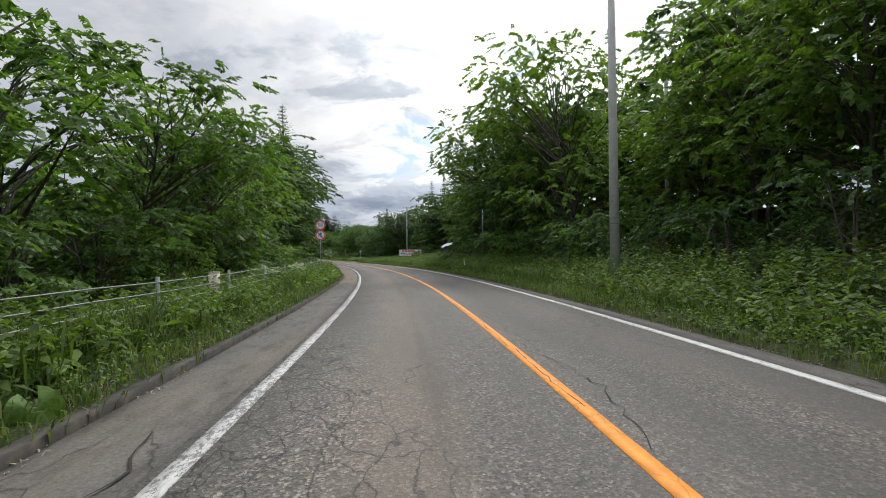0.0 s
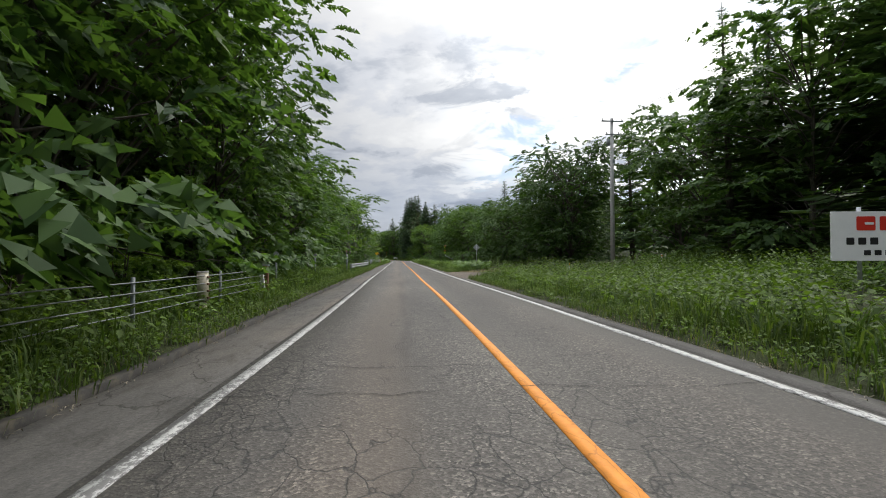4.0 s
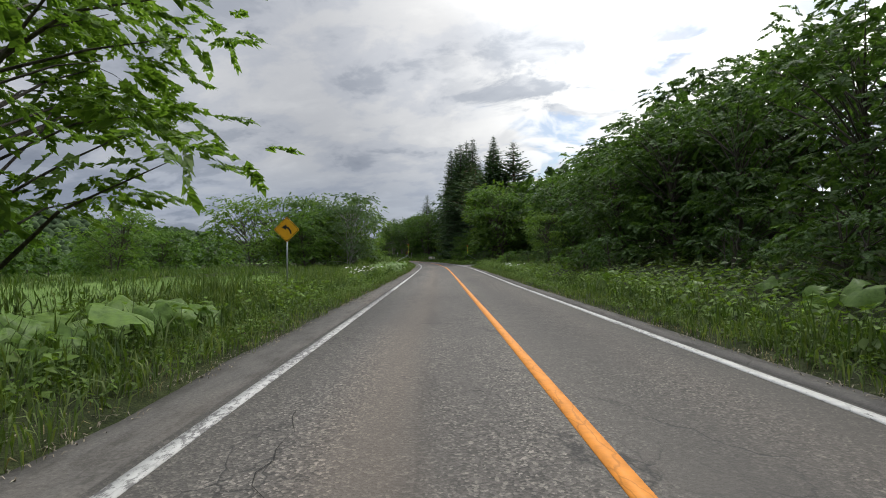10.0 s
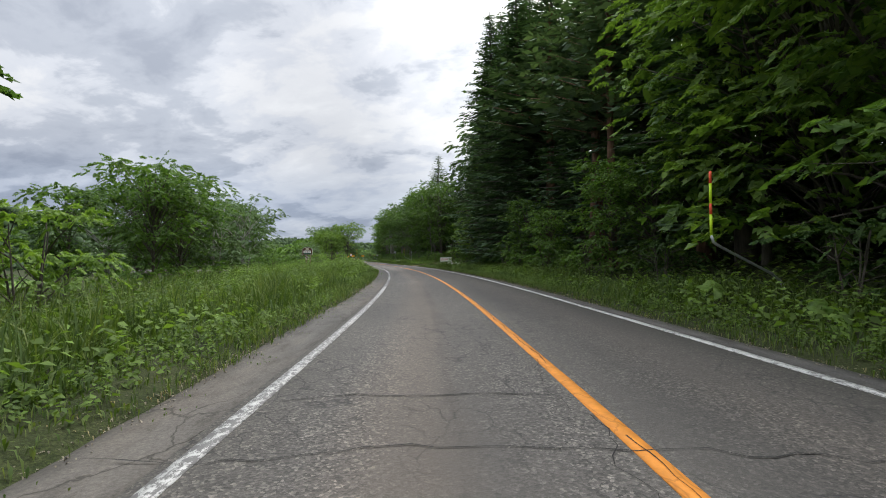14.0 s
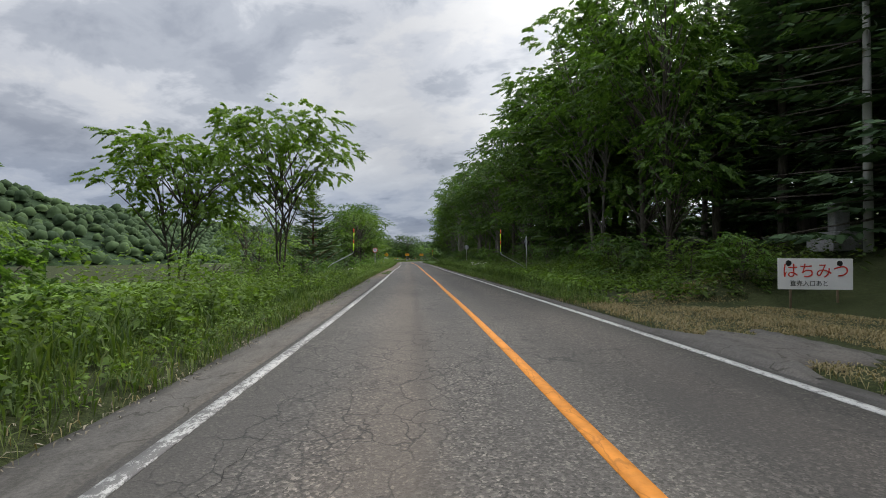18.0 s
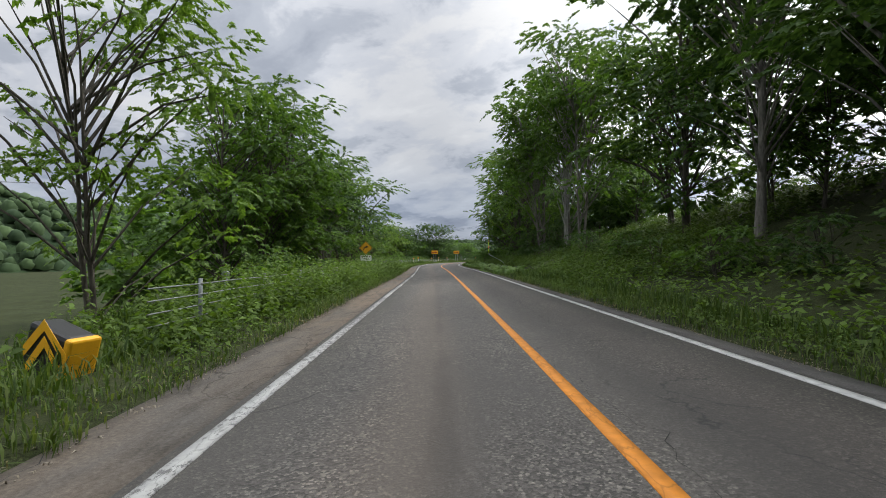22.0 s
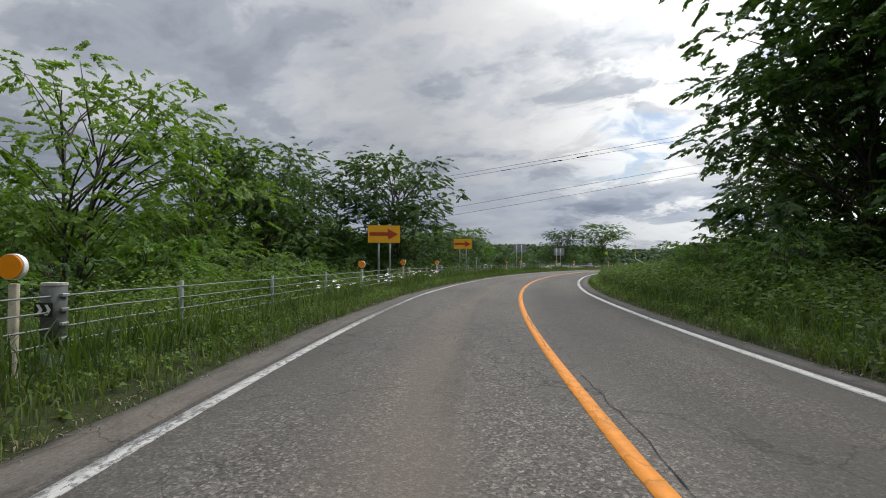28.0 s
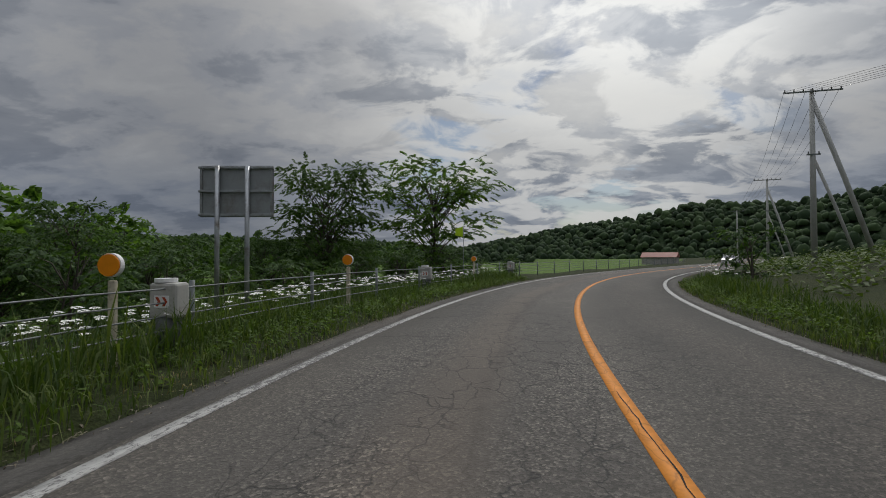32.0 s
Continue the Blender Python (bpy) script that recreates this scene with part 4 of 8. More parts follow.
# ---- cracks across the pavement ----
def crack(s, u0, u1, slant, seed, wide=0.0065):
    """A jagged open crack across the road, thin sheet on the asphalt."""
    r = np.random.RandomState(seed)
    n = max(8, int((u1 - u0) / 0.16))
    u = np.linspace(u0, u1, n)
    ss = s + slant * (u - (u0 + u1) / 2) + np.convolve(np.pad(r.normal(0, 0.22, n), 3, mode="edge"), np.ones(7) / 7, "valid") + r.normal(0, 0.025, n)
    w = wide * r.uniform(0.25, 1.3, n)
    w[[0, -1]] = 0.002
    V = []
    for sg in (-1, 1):
        x, y = road_xy(ss + sg * w, u)
        V.append(np.stack([x, y, np.full(n, 0.009)], 1))
    j = np.arange(n - 1)
    x0 = V[0][0].copy()
    x0[2] = 0
    ob = part("crack", quick_mesh("crack", np.concatenate(V) - x0, np.stack([j, j + 1, n + j + 1, n + j], 1)), M_CRACK, road)
    ob.matrix_basis = pose(*x0)
    return ob


def long_crack(s0, s1, u, seed, wide=0.010, stray=0.14):
    r = np.random.RandomState(seed)
    n = max(8, int((s1 - s0) / 0.16))
    ss = np.linspace(s0, s1, n)
    uu = u + np.convolve(np.pad(r.normal(0, stray, n), 2, mode="edge"), np.ones(5) / 5, "valid") + r.normal(0, 0.2 * stray, n)
    w = wide * r.uniform(0.2, 1.3, n)
    V = []
    for sg in (-1, 1):
        x, y = road_xy(ss, uu + sg * w)
        V.append(np.stack([x, y, np.full(n, 0.008)], 1))
    j = np.arange(n - 1)
    x0 = V[0][0].copy()
    x0[2] = 0
    ob = part("crack", quick_mesh("crack", np.concatenate(V) - x0, np.stack([n + j, n + j + 1, j + 1, j], 1)), M_CRACK, road)
    ob.matrix_basis = pose(*x0)


CR = random.Random(21)
for i, s in enumerate((41.1, 73, 88, 125.9, 141, 144.4, 161.8, 194.5, 231.2, 246.3, 256.5, 271, 298.9, 319.5, 335.6, 368.4, 386.7, 404.1, 414.3, 449.5, 463, 493.1, 511.3, 525.5, 542.1, 556, 571)):
    lo, hi = float(line_at(LEFT_LINE, s)), float(line_at(RIGHT_LINE, s))
    kind = i % 4
    crack(s, lo - (0.7 if kind != 2 else 0), hi if kind < 2 else float(line_at(MID_LINE, s)) + CR.uniform(-0.6, 0.9), CR.uniform(-0.05, 0.05), i)
    if kind == 1:
        crack(s + CR.uniform(0.5, 1.4), lo + 0.2, float(line_at(MID_LINE, s)) - 0.2, CR.uniform(-0.2, 0.2), 100 + i, 0.009)
for i in range(26):
    s = 4 + i * 21.5 + CR.uniform(-5, 5)
    mid_u = float(line_at(MID_LINE, s))
    long_crack(s, s + CR.uniform(4, 13), mid_u + CR.choice((-2.6, -2.2, -0.2, 0.25, 1.0, 2.3)), 300 + i, CR.choice((0.003, 0.004, 0.006)))
for i in range(30):
    s = 2 + i * 18 + CR.uniform(-5, 5)
    long_crack(s, s + CR.uniform(3, 9), float(line_at(LEFT_LINE, s)) - CR.uniform(0.28, 0.85), 500 + i, CR.choice((0.004, 0.006, 0.009)))
long_crack(210.6, 216.8, 0.05, 901, 0.017, 0.06)
for a, b in ((4, 60), (104, 150), (186, 262), (452, 535)):
    for s in np.arange(a, b, 9.0):
        long_crack(float(s), float(s) + CR.uniform(5, 9), float(line_at(MID_LINE, s)) - 0.03, 700 + int(s), 0.006, 0.035)

# ---- trees ----
def leaf_sprays(r, pos, axis, n_leaf, length, leaf, width, droop=0.15, flat=0.55, loose=0.35):
    """Leaves in flat sprays: at each pos, along axis, n_leaf pointed leaves left and right of a twig. Returns verts, faces."""
    n = len(pos)
    axis = axis / (np.linalg.norm(axis, axis=1)[:, None] + 1e-9)
    upv = np.stack([r.uniform(-1, 1, n) * (1 - flat), r.uniform(-1, 1, n) * (1 - flat), np.ones(n)], 1)
    side = np.cross(axis, upv)
    side /= np.linalg.norm(side, axis=1)[:, None] + 1e-9
    nor = np.cross(side, axis)
    k = np.arange(n_leaf)
    t = (k + 0.5) / n_leaf
    sgn = np.where(k % 2 == 0, 1.0, -1.0)
    base = pos[:, None] + axis[:, None] * (t[None, :, None] * length)
    base[..., 2] -= (t ** 2 * length * droop)[None]
    ang = r.uniform(0.5, 1.15, (n, n_leaf))
    last = k == n_leaf - 1
    ang[:, last] = r.uniform(-0.2, 0.2, (n, last.sum()))
    d = axis[:, None] * np.cos(ang)[..., None] + side[:, None] * (np.sin(ang) * sgn)[..., None]
    d[..., 2] -= r.uniform(0.0, 0.1 + loose, (n, n_leaf))
    w = np.cross(d, nor[:, None] + r.uniform(-loose, loose, (n, n_leaf, 3)))
    w /= np.linalg.norm(w, axis=2)[..., None] + 1e-9
    L = leaf * r.uniform(0.7, 1.3, (n, n_leaf))[..., None]
    low = base + d * L * 0.18
    v = np.stack([low + w * L * width, base + d * L - np.array([0, 0, 1.0]) * L * 0.12, low - w * L * width - d * L * 0.1], 2).reshape(-1, 3)
    f = np.arange(len(v)).reshape(-1, 3)
    return v, f


def broadleaf(seed, H, R, base, clumps, sprays, leaf=0.20, n_leaf=7, stems=1, lean=0.0, open_=0.0, bark=None, leafmat=None, width=0.26, name="broadleaf_tree", far=False):
    """A tree: tapered trunk or trunks, limbs to every clump, crown of leaf sprays in uneven clumps with gaps."""
    r = np.random.RandomState(seed)
    wood, cpos, crad = [], [], []
    tops = []
    for q in range(stems):
        a = r.uniform(0, 2 * np.pi)
        sp = 0.0 if stems == 1 else 0.25 * R
        top = np.array([np.cos(a) * sp + lean * H, np.sin(a) * sp, H * r.uniform(0.80, 0.92)])
        ts = np.linspace(0, 1, 9)
        wob = np.cumsum(r.normal(0, 0.035 * H / 9 * 2, (9, 3)), 0)
        wob[:, 2] = 0
        line = np.outer(ts, top) + wob * ts[:, None]
        line[:, :2] += np.array([np.cos(a), np.sin(a)]) * (0.0 if stems == 1 else 0.18)
        rad = (0.0085 * H + 0.025) / math.sqrt(stems) * (1 - ts * 0.9) + 0.012
        rad[0] *= 1.35
        line[0, 2] = -0.4
        wood.append(tube(line, rad, 8))
        tops.append(line)
    for c in range(clumps):
        line = tops[c % stems]
        t = r.uniform(0, 1) ** 0.8
        z = base + (H - base) * t
        prof = math.sin(math.pi * min(1, 0.18 + 0.82 * (1 - t) ** 0.75)) ** 0.6 if t > 0.25 else 0.75 + t
        rr = R * prof * math.sqrt(r.uniform(0.12, 1.0))
        a = r.uniform(0, 2 * np.pi)
        tz = min(0.98, z / H)
        ax = np.array([np.interp(tz, np.linspace(0, 1, 9), line[:, i]) for i in range(3)])
        p = np.array([ax[0] + rr * np.cos(a), ax[1] + rr * np.sin(a), z])
        cpos.append(p)
        crad.append(R * r.uniform(0.20, 0.34))
        start_t = max(0.12, tz - r.uniform(0.10, 0.28))
        st = np.array([np.interp(start_t, np.linspace(0, 1, 9), line[:, i]) for i in range(3)])
        mid = (st + p) / 2 + np.array([0, 0, 0.10 * rr]) + r.normal(0, 0.10, 3)
        q = np.array([st, mid, p])
        lr = 0.0065 * np.linalg.norm(p - st) + 0.009
        if not far or c % 4 == 0:
            wood.append(tube(q, [lr * 1.5, lr, lr * 0.3], 3))
    cpos, crad = np.array(cpos), np.array(crad)
    pick = r.choice(clumps, sprays, p=crad ** 2 / (crad ** 2).sum())
    dirs = r.normal(0, 1, (sprays, 3))
    dirs[:, 2] = np.abs(dirs[:, 2]) * 0.7 - 0.15
    dirs /= np.linalg.norm(dirs, axis=1)[:, None]
    rad = crad[pick] * r.uniform(0.35, 1.05, sprays) ** (0.6 + open_)
    pos = cpos[pick] + dirs * rad[:, None] * np.array([1.24, 1.24, 0.72])
    pos[:, 2] = np.maximum(pos[:, 2], 0.3)
    out = pos - np.array([0, 0, 1.0]) * pos[:, 2:3]
    out /= np.linalg.norm(out, axis=1)[:, None] + 1e-6
    axis = dirs * 0.8 + out * 0.4 + r.normal(0, 0.45, (sprays, 3))
    axis[:, 2] = axis[:, 2] * 0.55 - 0.10
    lv, lf = leaf_sprays(r, pos, axis, n_leaf * 2 if far else int(n_leaf * 2.6), leaf * 2.0, leaf * (0.78 if far else 0.52), width * 1.4, 0.35, 0.42, 0.6)
    # broad inner leaves close the heart of every clump
    core = int(sprays * (0.12 if far else 0.28))
    cp = r.choice(clumps, core, p=crad ** 2 / (crad ** 2).sum())
    cdir = r.normal(0, 1, (core, 3))
    cdir /= np.linalg.norm(cdir, axis=1)[:, None]
    cpt = cpos[cp] + cdir * (crad[cp] * r.uniform(0.0, 0.62 - 0.2 * open_, core))[:, None] * np.array([1.25, 1.25, 0.7])
    cv, cf = leaf_sprays(r, cpt, cdir * np.array([1, 1, 0.4]), n_leaf + 4, leaf * 1.7, leaf * (0.92 if far else 0.66), width * 1.35, 0.3, 0.3, 0.7)
    lv, lf = join([(lv, lf), (cv, cf)])
    # twigs under some sprays
    for i in r.choice(sprays, 0 if far else clumps // 4, replace=False):
        wood.append(tube(np.array([cpos[pick[i]], (cpos[pick[i]] + pos[i]) / 2 + r.normal(0, 0.05, 3), pos[i]]), [0.016, 0.011, 0.005], 3))
    wv, wf = join(wood)
    return name, (wv, wf, bark or M_BARK), (lv, lf, leafmat or M_LEAF)


def conifer(seed, H, R, base=0.08, whorl=0.42, per=7, twig=0.5, mat=None, bark=None, up=-0.25, dense=1.0, name="spruce_tree", wide=0.16):
    """A conifer: straight trunk, whorls of drooping or rising boughs, each a flat fan of needle twigs."""
    r = np.random.RandomState(seed)
    wood = [tube(np.array([[0, 0, -0.4], [0.03, 0, H * 0.3], [0, 0.04, H * 0.7], [0, 0, H]]), [0.013 * H + (0.05 if H > 8 else 0.0), 0.010 * H + (0.04 if H > 8 else 0.0), 0.006 * H + 0.01, 0.01], 8)]
    P, A, Ln = [], [], []
    z = H * base
    while z < H * 0.985:
        f = 1 - (z - H * base) / (H * (1 - base))
        L0 = R * (f ** 0.85) * (0.85 if f > 0.85 else 1) + 0.15
        n = max(3, int(per * r.uniform(0.7, 1.2)))
        a0 = r.uniform(0, 6.28)
        for i in range(n):
            a = a0 + 6.28 * i / n + r.uniform(-0.25, 0.25)
            L = L0 * r.uniform(0.65, 1.12)
            lift = up * (0.4 + 0.9 * f) + r.uniform(-0.08, 0.08)
            d = np.array([np.cos(a), np.sin(a), lift])
            st = np.array([0, 0, z + r.uniform(-0.1, 0.1)])
            mid = st + d * L * 0.5
            end = st + d * L + np.array([0, 0, 0.18 * L])
            wood.append(tube(np.array([st, end]), [0.012 * L + 0.012, 0.004], 3))
            m = max(3, int(L / (0.20 / dense)))
            for t in np.linspace(0.18, 1.0, m):
                p = st + d * L * t + np.array([0, 0, 0.18 * L * max(0, t - 0.5) * 2])
                P.append(p)
                A.append(d + np.array([0, 0, 0.05]))
                Ln.append(min(twig, 0.30 * L + 0.12) * (1.15 - 0.55 * t))
        z += whorl * (0.55 + 0.6 * f) * r.uniform(0.8, 1.2)
    P, A, Ln = np.array(P), np.array(A), np.array(Ln)
    n = len(P)
    A /= np.linalg.norm(A, axis=1)[:, None]
    side = np.cross(A, np.array([0, 0, 1.0]))
    chunks = []
    for sg in (-1, 1):
        ang = r.uniform(0.6, 1.2, n)
        d = A * np.cos(ang)[:, None] + side * (np.sin(ang) * sg)[:, None]
        d[:, 2] += r.uniform(-0.35, 0.12, n)
        w = np.cross(d, np.array([0, 0, 1.0]) + r.normal(0, 0.5, (n, 3)))
        w /= np.linalg.norm(w, axis=1)[:, None]
        L = (Ln * r.uniform(0.7, 1.3, n))[:, None]
        m = P + d * L * 0.4
        v = np.stack([P, m + w * L * wide, P + d * L, m - w * L * wide], 1).reshape(-1, 3)
        chunks.append((v, np.arange(len(v)).reshape(-1, 4)))
    lv, lf = join(chunks)
    wv, wf = join(wood)
    return name, (wv, wf, bark or M_BARK), (lv, lf, mat or M_NEEDLE)


PROTO, SHAPE = {}, {}


def proto(key, made):
    SHAPE[key] = made


# broadleaf kinds, about 10 m high each; scaled when placed
proto("bl1", broadleaf(11, 10, 3.6, 0.5, 60, 760, leaf=0.320, width=0.36, n_leaf=6))
proto("bl2", broadleaf(12, 10, 3.9, 0.4, 60, 760, stems=2, leafmat=M_LEAF_LIGHT, leaf=0.300, width=0.36, n_leaf=6))
proto("bl3", broadleaf(13, 10, 3.4, 0.6, 60, 760, leafmat=M_LEAF_DARK, leaf=0.315, width=0.36, n_leaf=6))
proto("bl4", broadleaf(14, 10, 4.2, 1.4, 52, 592, stems=3, leaf=0.330, width=0.34, n_leaf=6))
proto("bl5", broadleaf(15, 10, 3.6, 0.4, 60, 760, leafmat=M_LEAF_DARK, stems=2, leaf=0.310, width=0.36, n_leaf=6))
proto("dense1", broadleaf(18, 10, 4.3, 0.4, 80, 1350, leaf=0.29, width=0.36, leafmat=M_LEAF_DARK, stems=2))
proto("open3", broadleaf(33, 12.5, 4.6, 3.2, 44, 620, leafmat=M_LEAF_LIGHT, n_leaf=8, leaf=0.27, stems=2, open_=0.4, width=0.30, name="walnut_tree"))
proto("tall3", broadleaf(23, 14.5, 4.0, 0.8, 84, 1250, leaf=0.30, width=0.36, leafmat=M_LEAF))
proto("trunky", broadleaf(24, 16, 3.7, 4.6, 58, 760, leafmat=M_LEAF_DARK, leaf=0.34, width=0.36, bark=M_TRUNK))
proto("trunky2", broadleaf(25, 16, 3.9, 4.0, 58, 760, leafmat=M_LEAF, leaf=0.34, width=0.36, stems=2, bark=M_TRUNK))
proto("bl6", broadleaf(16, 10, 3.8, 0.5, 40, 430, leafmat=M_LEAF_DARK, leaf=0.42, width=0.36, n_leaf=6))
proto("bl7", broadleaf(17, 10, 3.6, 0.5, 40, 430, leaf=0.42, width=0.36, n_leaf=6, stems=2))
proto("tall1", broadleaf(21, 15, 3.6, 3.6, 50, 592, leafmat=M_LEAF_DARK, leaf=0.363, width=0.36))
proto("tall2", broadleaf(22, 15, 3.9, 3.0, 54, 624, leafmat=M_LEAF, leaf=0.363, width=0.36))
proto("open1", broadleaf(31, 9, 4.2, 2.0, 46, 820, leafmat=M_LEAF_LIGHT, n_leaf=8, leaf=0.31, open_=0.4, width=0.32, name="walnut_tree"))
proto("open2", broadleaf(32, 9, 3.6, 4.2, 40, 620, leafmat=M_LEAF_LIGHT, n_leaf=8, leaf=0.31, stems=3, open_=0.3, width=0.32, name="walnut_tree"))
proto("wil1", broadleaf(41, 10, 3.4, 0.8, 48, 780, leafmat=M_LEAF_WILLOW, leaf=0.27, n_leaf=7, stems=3, bark=M_BIRCH, width=0.32, name="willow_tree"))
proto("thin1", broadleaf(51, 12, 2.6, 3.0, 30, 420, leafmat=M_LEAF, stems=2, bark=M_BIRCH, leaf=0.25, width=0.3, name="slender_tree"))
proto("shrub1", broadleaf(61, 3.2, 1.7, 0.1, 16, 170, leaf=0.225, width=0.32, stems=4, leafmat=M_LEAF_LIGHT, name="shrub"))
proto("shrub2", broadleaf(62, 2.6, 1.6, 0.1, 15, 170, leaf=0.225, width=0.32, stems=4, leafmat=M_LEAF, name="shrub"))
proto("shrub3", broadleaf(63, 3.0, 1.8, 0.1, 16, 170, leaf=0.225, width=0.34, stems=4, leafmat=M_LEAF_DARK, name="shrub"))
proto("spruce1", conifer(71, 18, 3.4, 0.04, 0.40, 8, 0.52, wide=0.19, dense=1.4))
proto("spruce2", conifer(72, 18, 3.1, 0.08, 0.40, 8, 0.52, wide=0.19, dense=1.4))
proto("larch1", conifer(73, 17, 3.2, 0.05, 0.50, 8, 0.75, M_LARCH, None, -0.05, 1.0, "larch_tree", 0.17))
proto("pine1", conifer(74, 16, 3.4, 0.45, 0.6, 7, 0.7, M_PINE, M_PINEBARK, 0.18, 1.0, "pine_tree", 0.24))
proto("ypine", conifer(75, 7, 2.2, 0.04, 0.48, 7, 0.50, M_PINE, M_PINEBARK, 0.34, 2.5, "young_pine_tree", 0.13))
proto("ylarch", conifer(76, 6, 1.9, 0.05, 0.30, 7, 0.40, M_LARCH, None, -0.06, 2.8, "young_larch_tree", 0.15))
proto("planted", conifer(77, 19, 2.8, 0.34, 0.62, 8, 1.0, M_NEEDLE, None, -0.12, 0.65, "plantation_conifer", 0.2))
proto("larch2", conifer(78, 17, 3.3, 0.05, 0.75, 7, 1.0, M_LARCH, None, -0.05, 0.65, "larch_tree", 0.2))
proto("spruce3", conifer(79, 18, 3.4, 0.05, 0.62, 8, 1.0, wide=0.22, dense=0.6))
# sparse shapes for the depth of the woods
proto("far_bl", broadleaf(81, 10, 3.8, 0.5, 26, 115, leaf=0.72, width=0.42, n_leaf=5, far=True))
proto("far_sp", conifer(82, 18, 3.3, 0.05, 1.1, 6, 1.5, wide=0.26, dense=0.4))

LABELS = {
    "de": "broad dense dark green tree with low boughs",
    "bl": "leafy green broadleaf tree at the edge of the woods", "ta": "tall dark green tree with a high crown",
    "op": "open-crowned light green walnut tree with layered leaves", "wi": "grey-green willow with several pale stems",
    "tr": "tall tree with a long bare grey trunk and high crown",
    "th": "slender pale-stemmed young tree with thin leaves", "sh": "leafy green shrub by the roadside", "sp": "dark green spruce with drooping boughs",
    "la": "soft green larch with fine needles", "pi": "tall pine with reddish bark and sparse crown", "yp": "young grey-green pine with upright shoots",
    "yl": "young thin larch with a pointed top", "pl": "tall plantation conifer with bare lower trunk"}
GROUPS = {"sh": "roadside shrubs"}
TR = random.Random(7)


def plant(key, s=None, u=None, h=None, xy=None, wide=1.0, turn=None, label=""):
    """Sets a tree of that kind, h metres high, at station s and lateral u, or at xy."""
    x, y = xy if xy else map(float, road_xy(s, u))
    z = ground_at(x, y) - 0.05
    name, wood, leaves = SHAPE[key]
    base_h = float(leaves[0][:, 2].max())
    k = (h or base_h) / base_h
    a = TR.uniform(0, 360) if turn is None else turn
    m = Matrix.LocRotScale((x, y, z), Euler((radians(TR.uniform(-2, 2)), radians(TR.uniform(-2, 2)), radians(a))), (k * wide, k * wide, k))
    if key in PROTO:
        t = copy_thing(PROTO[key], m)
        t.scale = (k * wide, k * wide, k)
    else:
        t = PROTO[key] = thing(name, "", "tree")
        part("trunk", quick_mesh("trunk", wood[0], wood[1], True), wood[2], t)
        part("crown", quick_mesh("crown", leaves[0], leaves[1]), leaves[2], t)
        t.matrix_basis = m
    return tagged(t, label or LABELS[key[:2]], "shrub" if key.startswith("shrub") else "tree", GROUPS.get(key[:2], "roadside trees"))


def row(keys, s0, s1, u, gap, h, ju=1.2, jh=0.18, wide=(0.9, 1.15)):
    """A row of mixed trees along the road."""
    R_ = random.Random(int(s0 * 131 + abs(u) * 17 + h * 7))
    s = s0
    while s <= s1:
        plant(R_.choice(keys), s + R_.uniform(-0.3, 0.3) * gap, u + R_.uniform(-ju, ju), h * R_.uniform(1 - jh, 1 + jh), wide=R_.uniform(*wide))
        s += gap * R_.uniform(0.8, 1.2)


def woods(name, key, spots, label, mat=None):
    """The depth of a wood as one object: sparse trees at (x, y, height)."""
    r = np.random.RandomState(len(spots))
    _, wood, leaves = SHAPE[key]
    h0 = leaves[0][:, 2].max()
    for piece, (v, f, m) in (("crowns", leaves), ("trunks", wood)):
        vs, fs, n = [], [], 0
        for x, y, z, h in spots:
            k, a = h / h0, r.uniform(0, 6.28)
            c, s_ = np.cos(a) * k, np.sin(a) * k
            w = np.stack([v[:, 0] * c - v[:, 1] * s_ + x, v[:, 0] * s_ + v[:, 1] * c + y, v[:, 2] * k + z], 1)
            vs.append(w)
            fs.append(f + n)
            n += len(v)
        ob = part(name if piece == "crowns" else "trunks", quick_mesh(name, np.concatenate(vs), np.concatenate(fs)), mat or m if piece == "crowns" else m)
        if piece == "crowns":
            top = tagged(ob, label, "woods", kind="stuff")
        else:
            ob.parent = top
    return top


def wood_spots(s0, s1, u0, u1, gap, h, seed):
    r = np.random.RandomState(seed)
    out = []
    for s in np.arange(s0, s1, gap):
        for u in np.arange(min(u0, u1), max(u0, u1), gap):
            a, b = s + r.uniform(-.4, .4) * gap, u + r.uniform(-.4, .4) * gap
            x, y = road_xy(a, b)
            out.append((float(x), float(y), float(land_z(np.array([a]), np.array([b]))[0]) - 0.2, h * r.uniform(0.8, 1.2)))
    return out

# ---- planting, stretch by stretch ----
BL = ["bl1", "bl2", "bl3", "bl4", "bl5"]
DK = ["bl3", "bl5", "bl1"]
# left side, first wood
row(["bl1", "bl2", "bl4"], 4, 44, -9.4, 5.4, 9.8, 0.8)
row(["shrub3", "shrub1"], 4, 46, -8.8, 4.2, 3.2, 0.4)
plant("larch1", 60, -8.2, 19)
row(["larch1", "bl5", "bl3", "bl1"], 50, 62, -10.4, 5.6, 13.0, 0.8)
row(["bl6", "larch2"], 54, 102, -14.5, 5.0, 15.0, 1.0)
row(["bl6"], 40, 52, -14.5, 4.6, 9.0, 0.8, 0.1)
row(["larch1", "bl5", "bl3", "bl1"], 63, 100, -10.2, 5.4, 15.5, 0.9)
row(["bl1", "bl5", "bl3", "bl4"], 103, 138, -10.6, 5.0, 12.0, 0.8, 0.12, wide=(1.0, 1.2))
row(["dense1", "bl3"], 106, 158, -15.0, 4.6, 9.5, 0.8, 0.1)
row(["thin1", "thin1", "open3"], 141, 158, -10.4, 5.0, 11.5, 1.2)
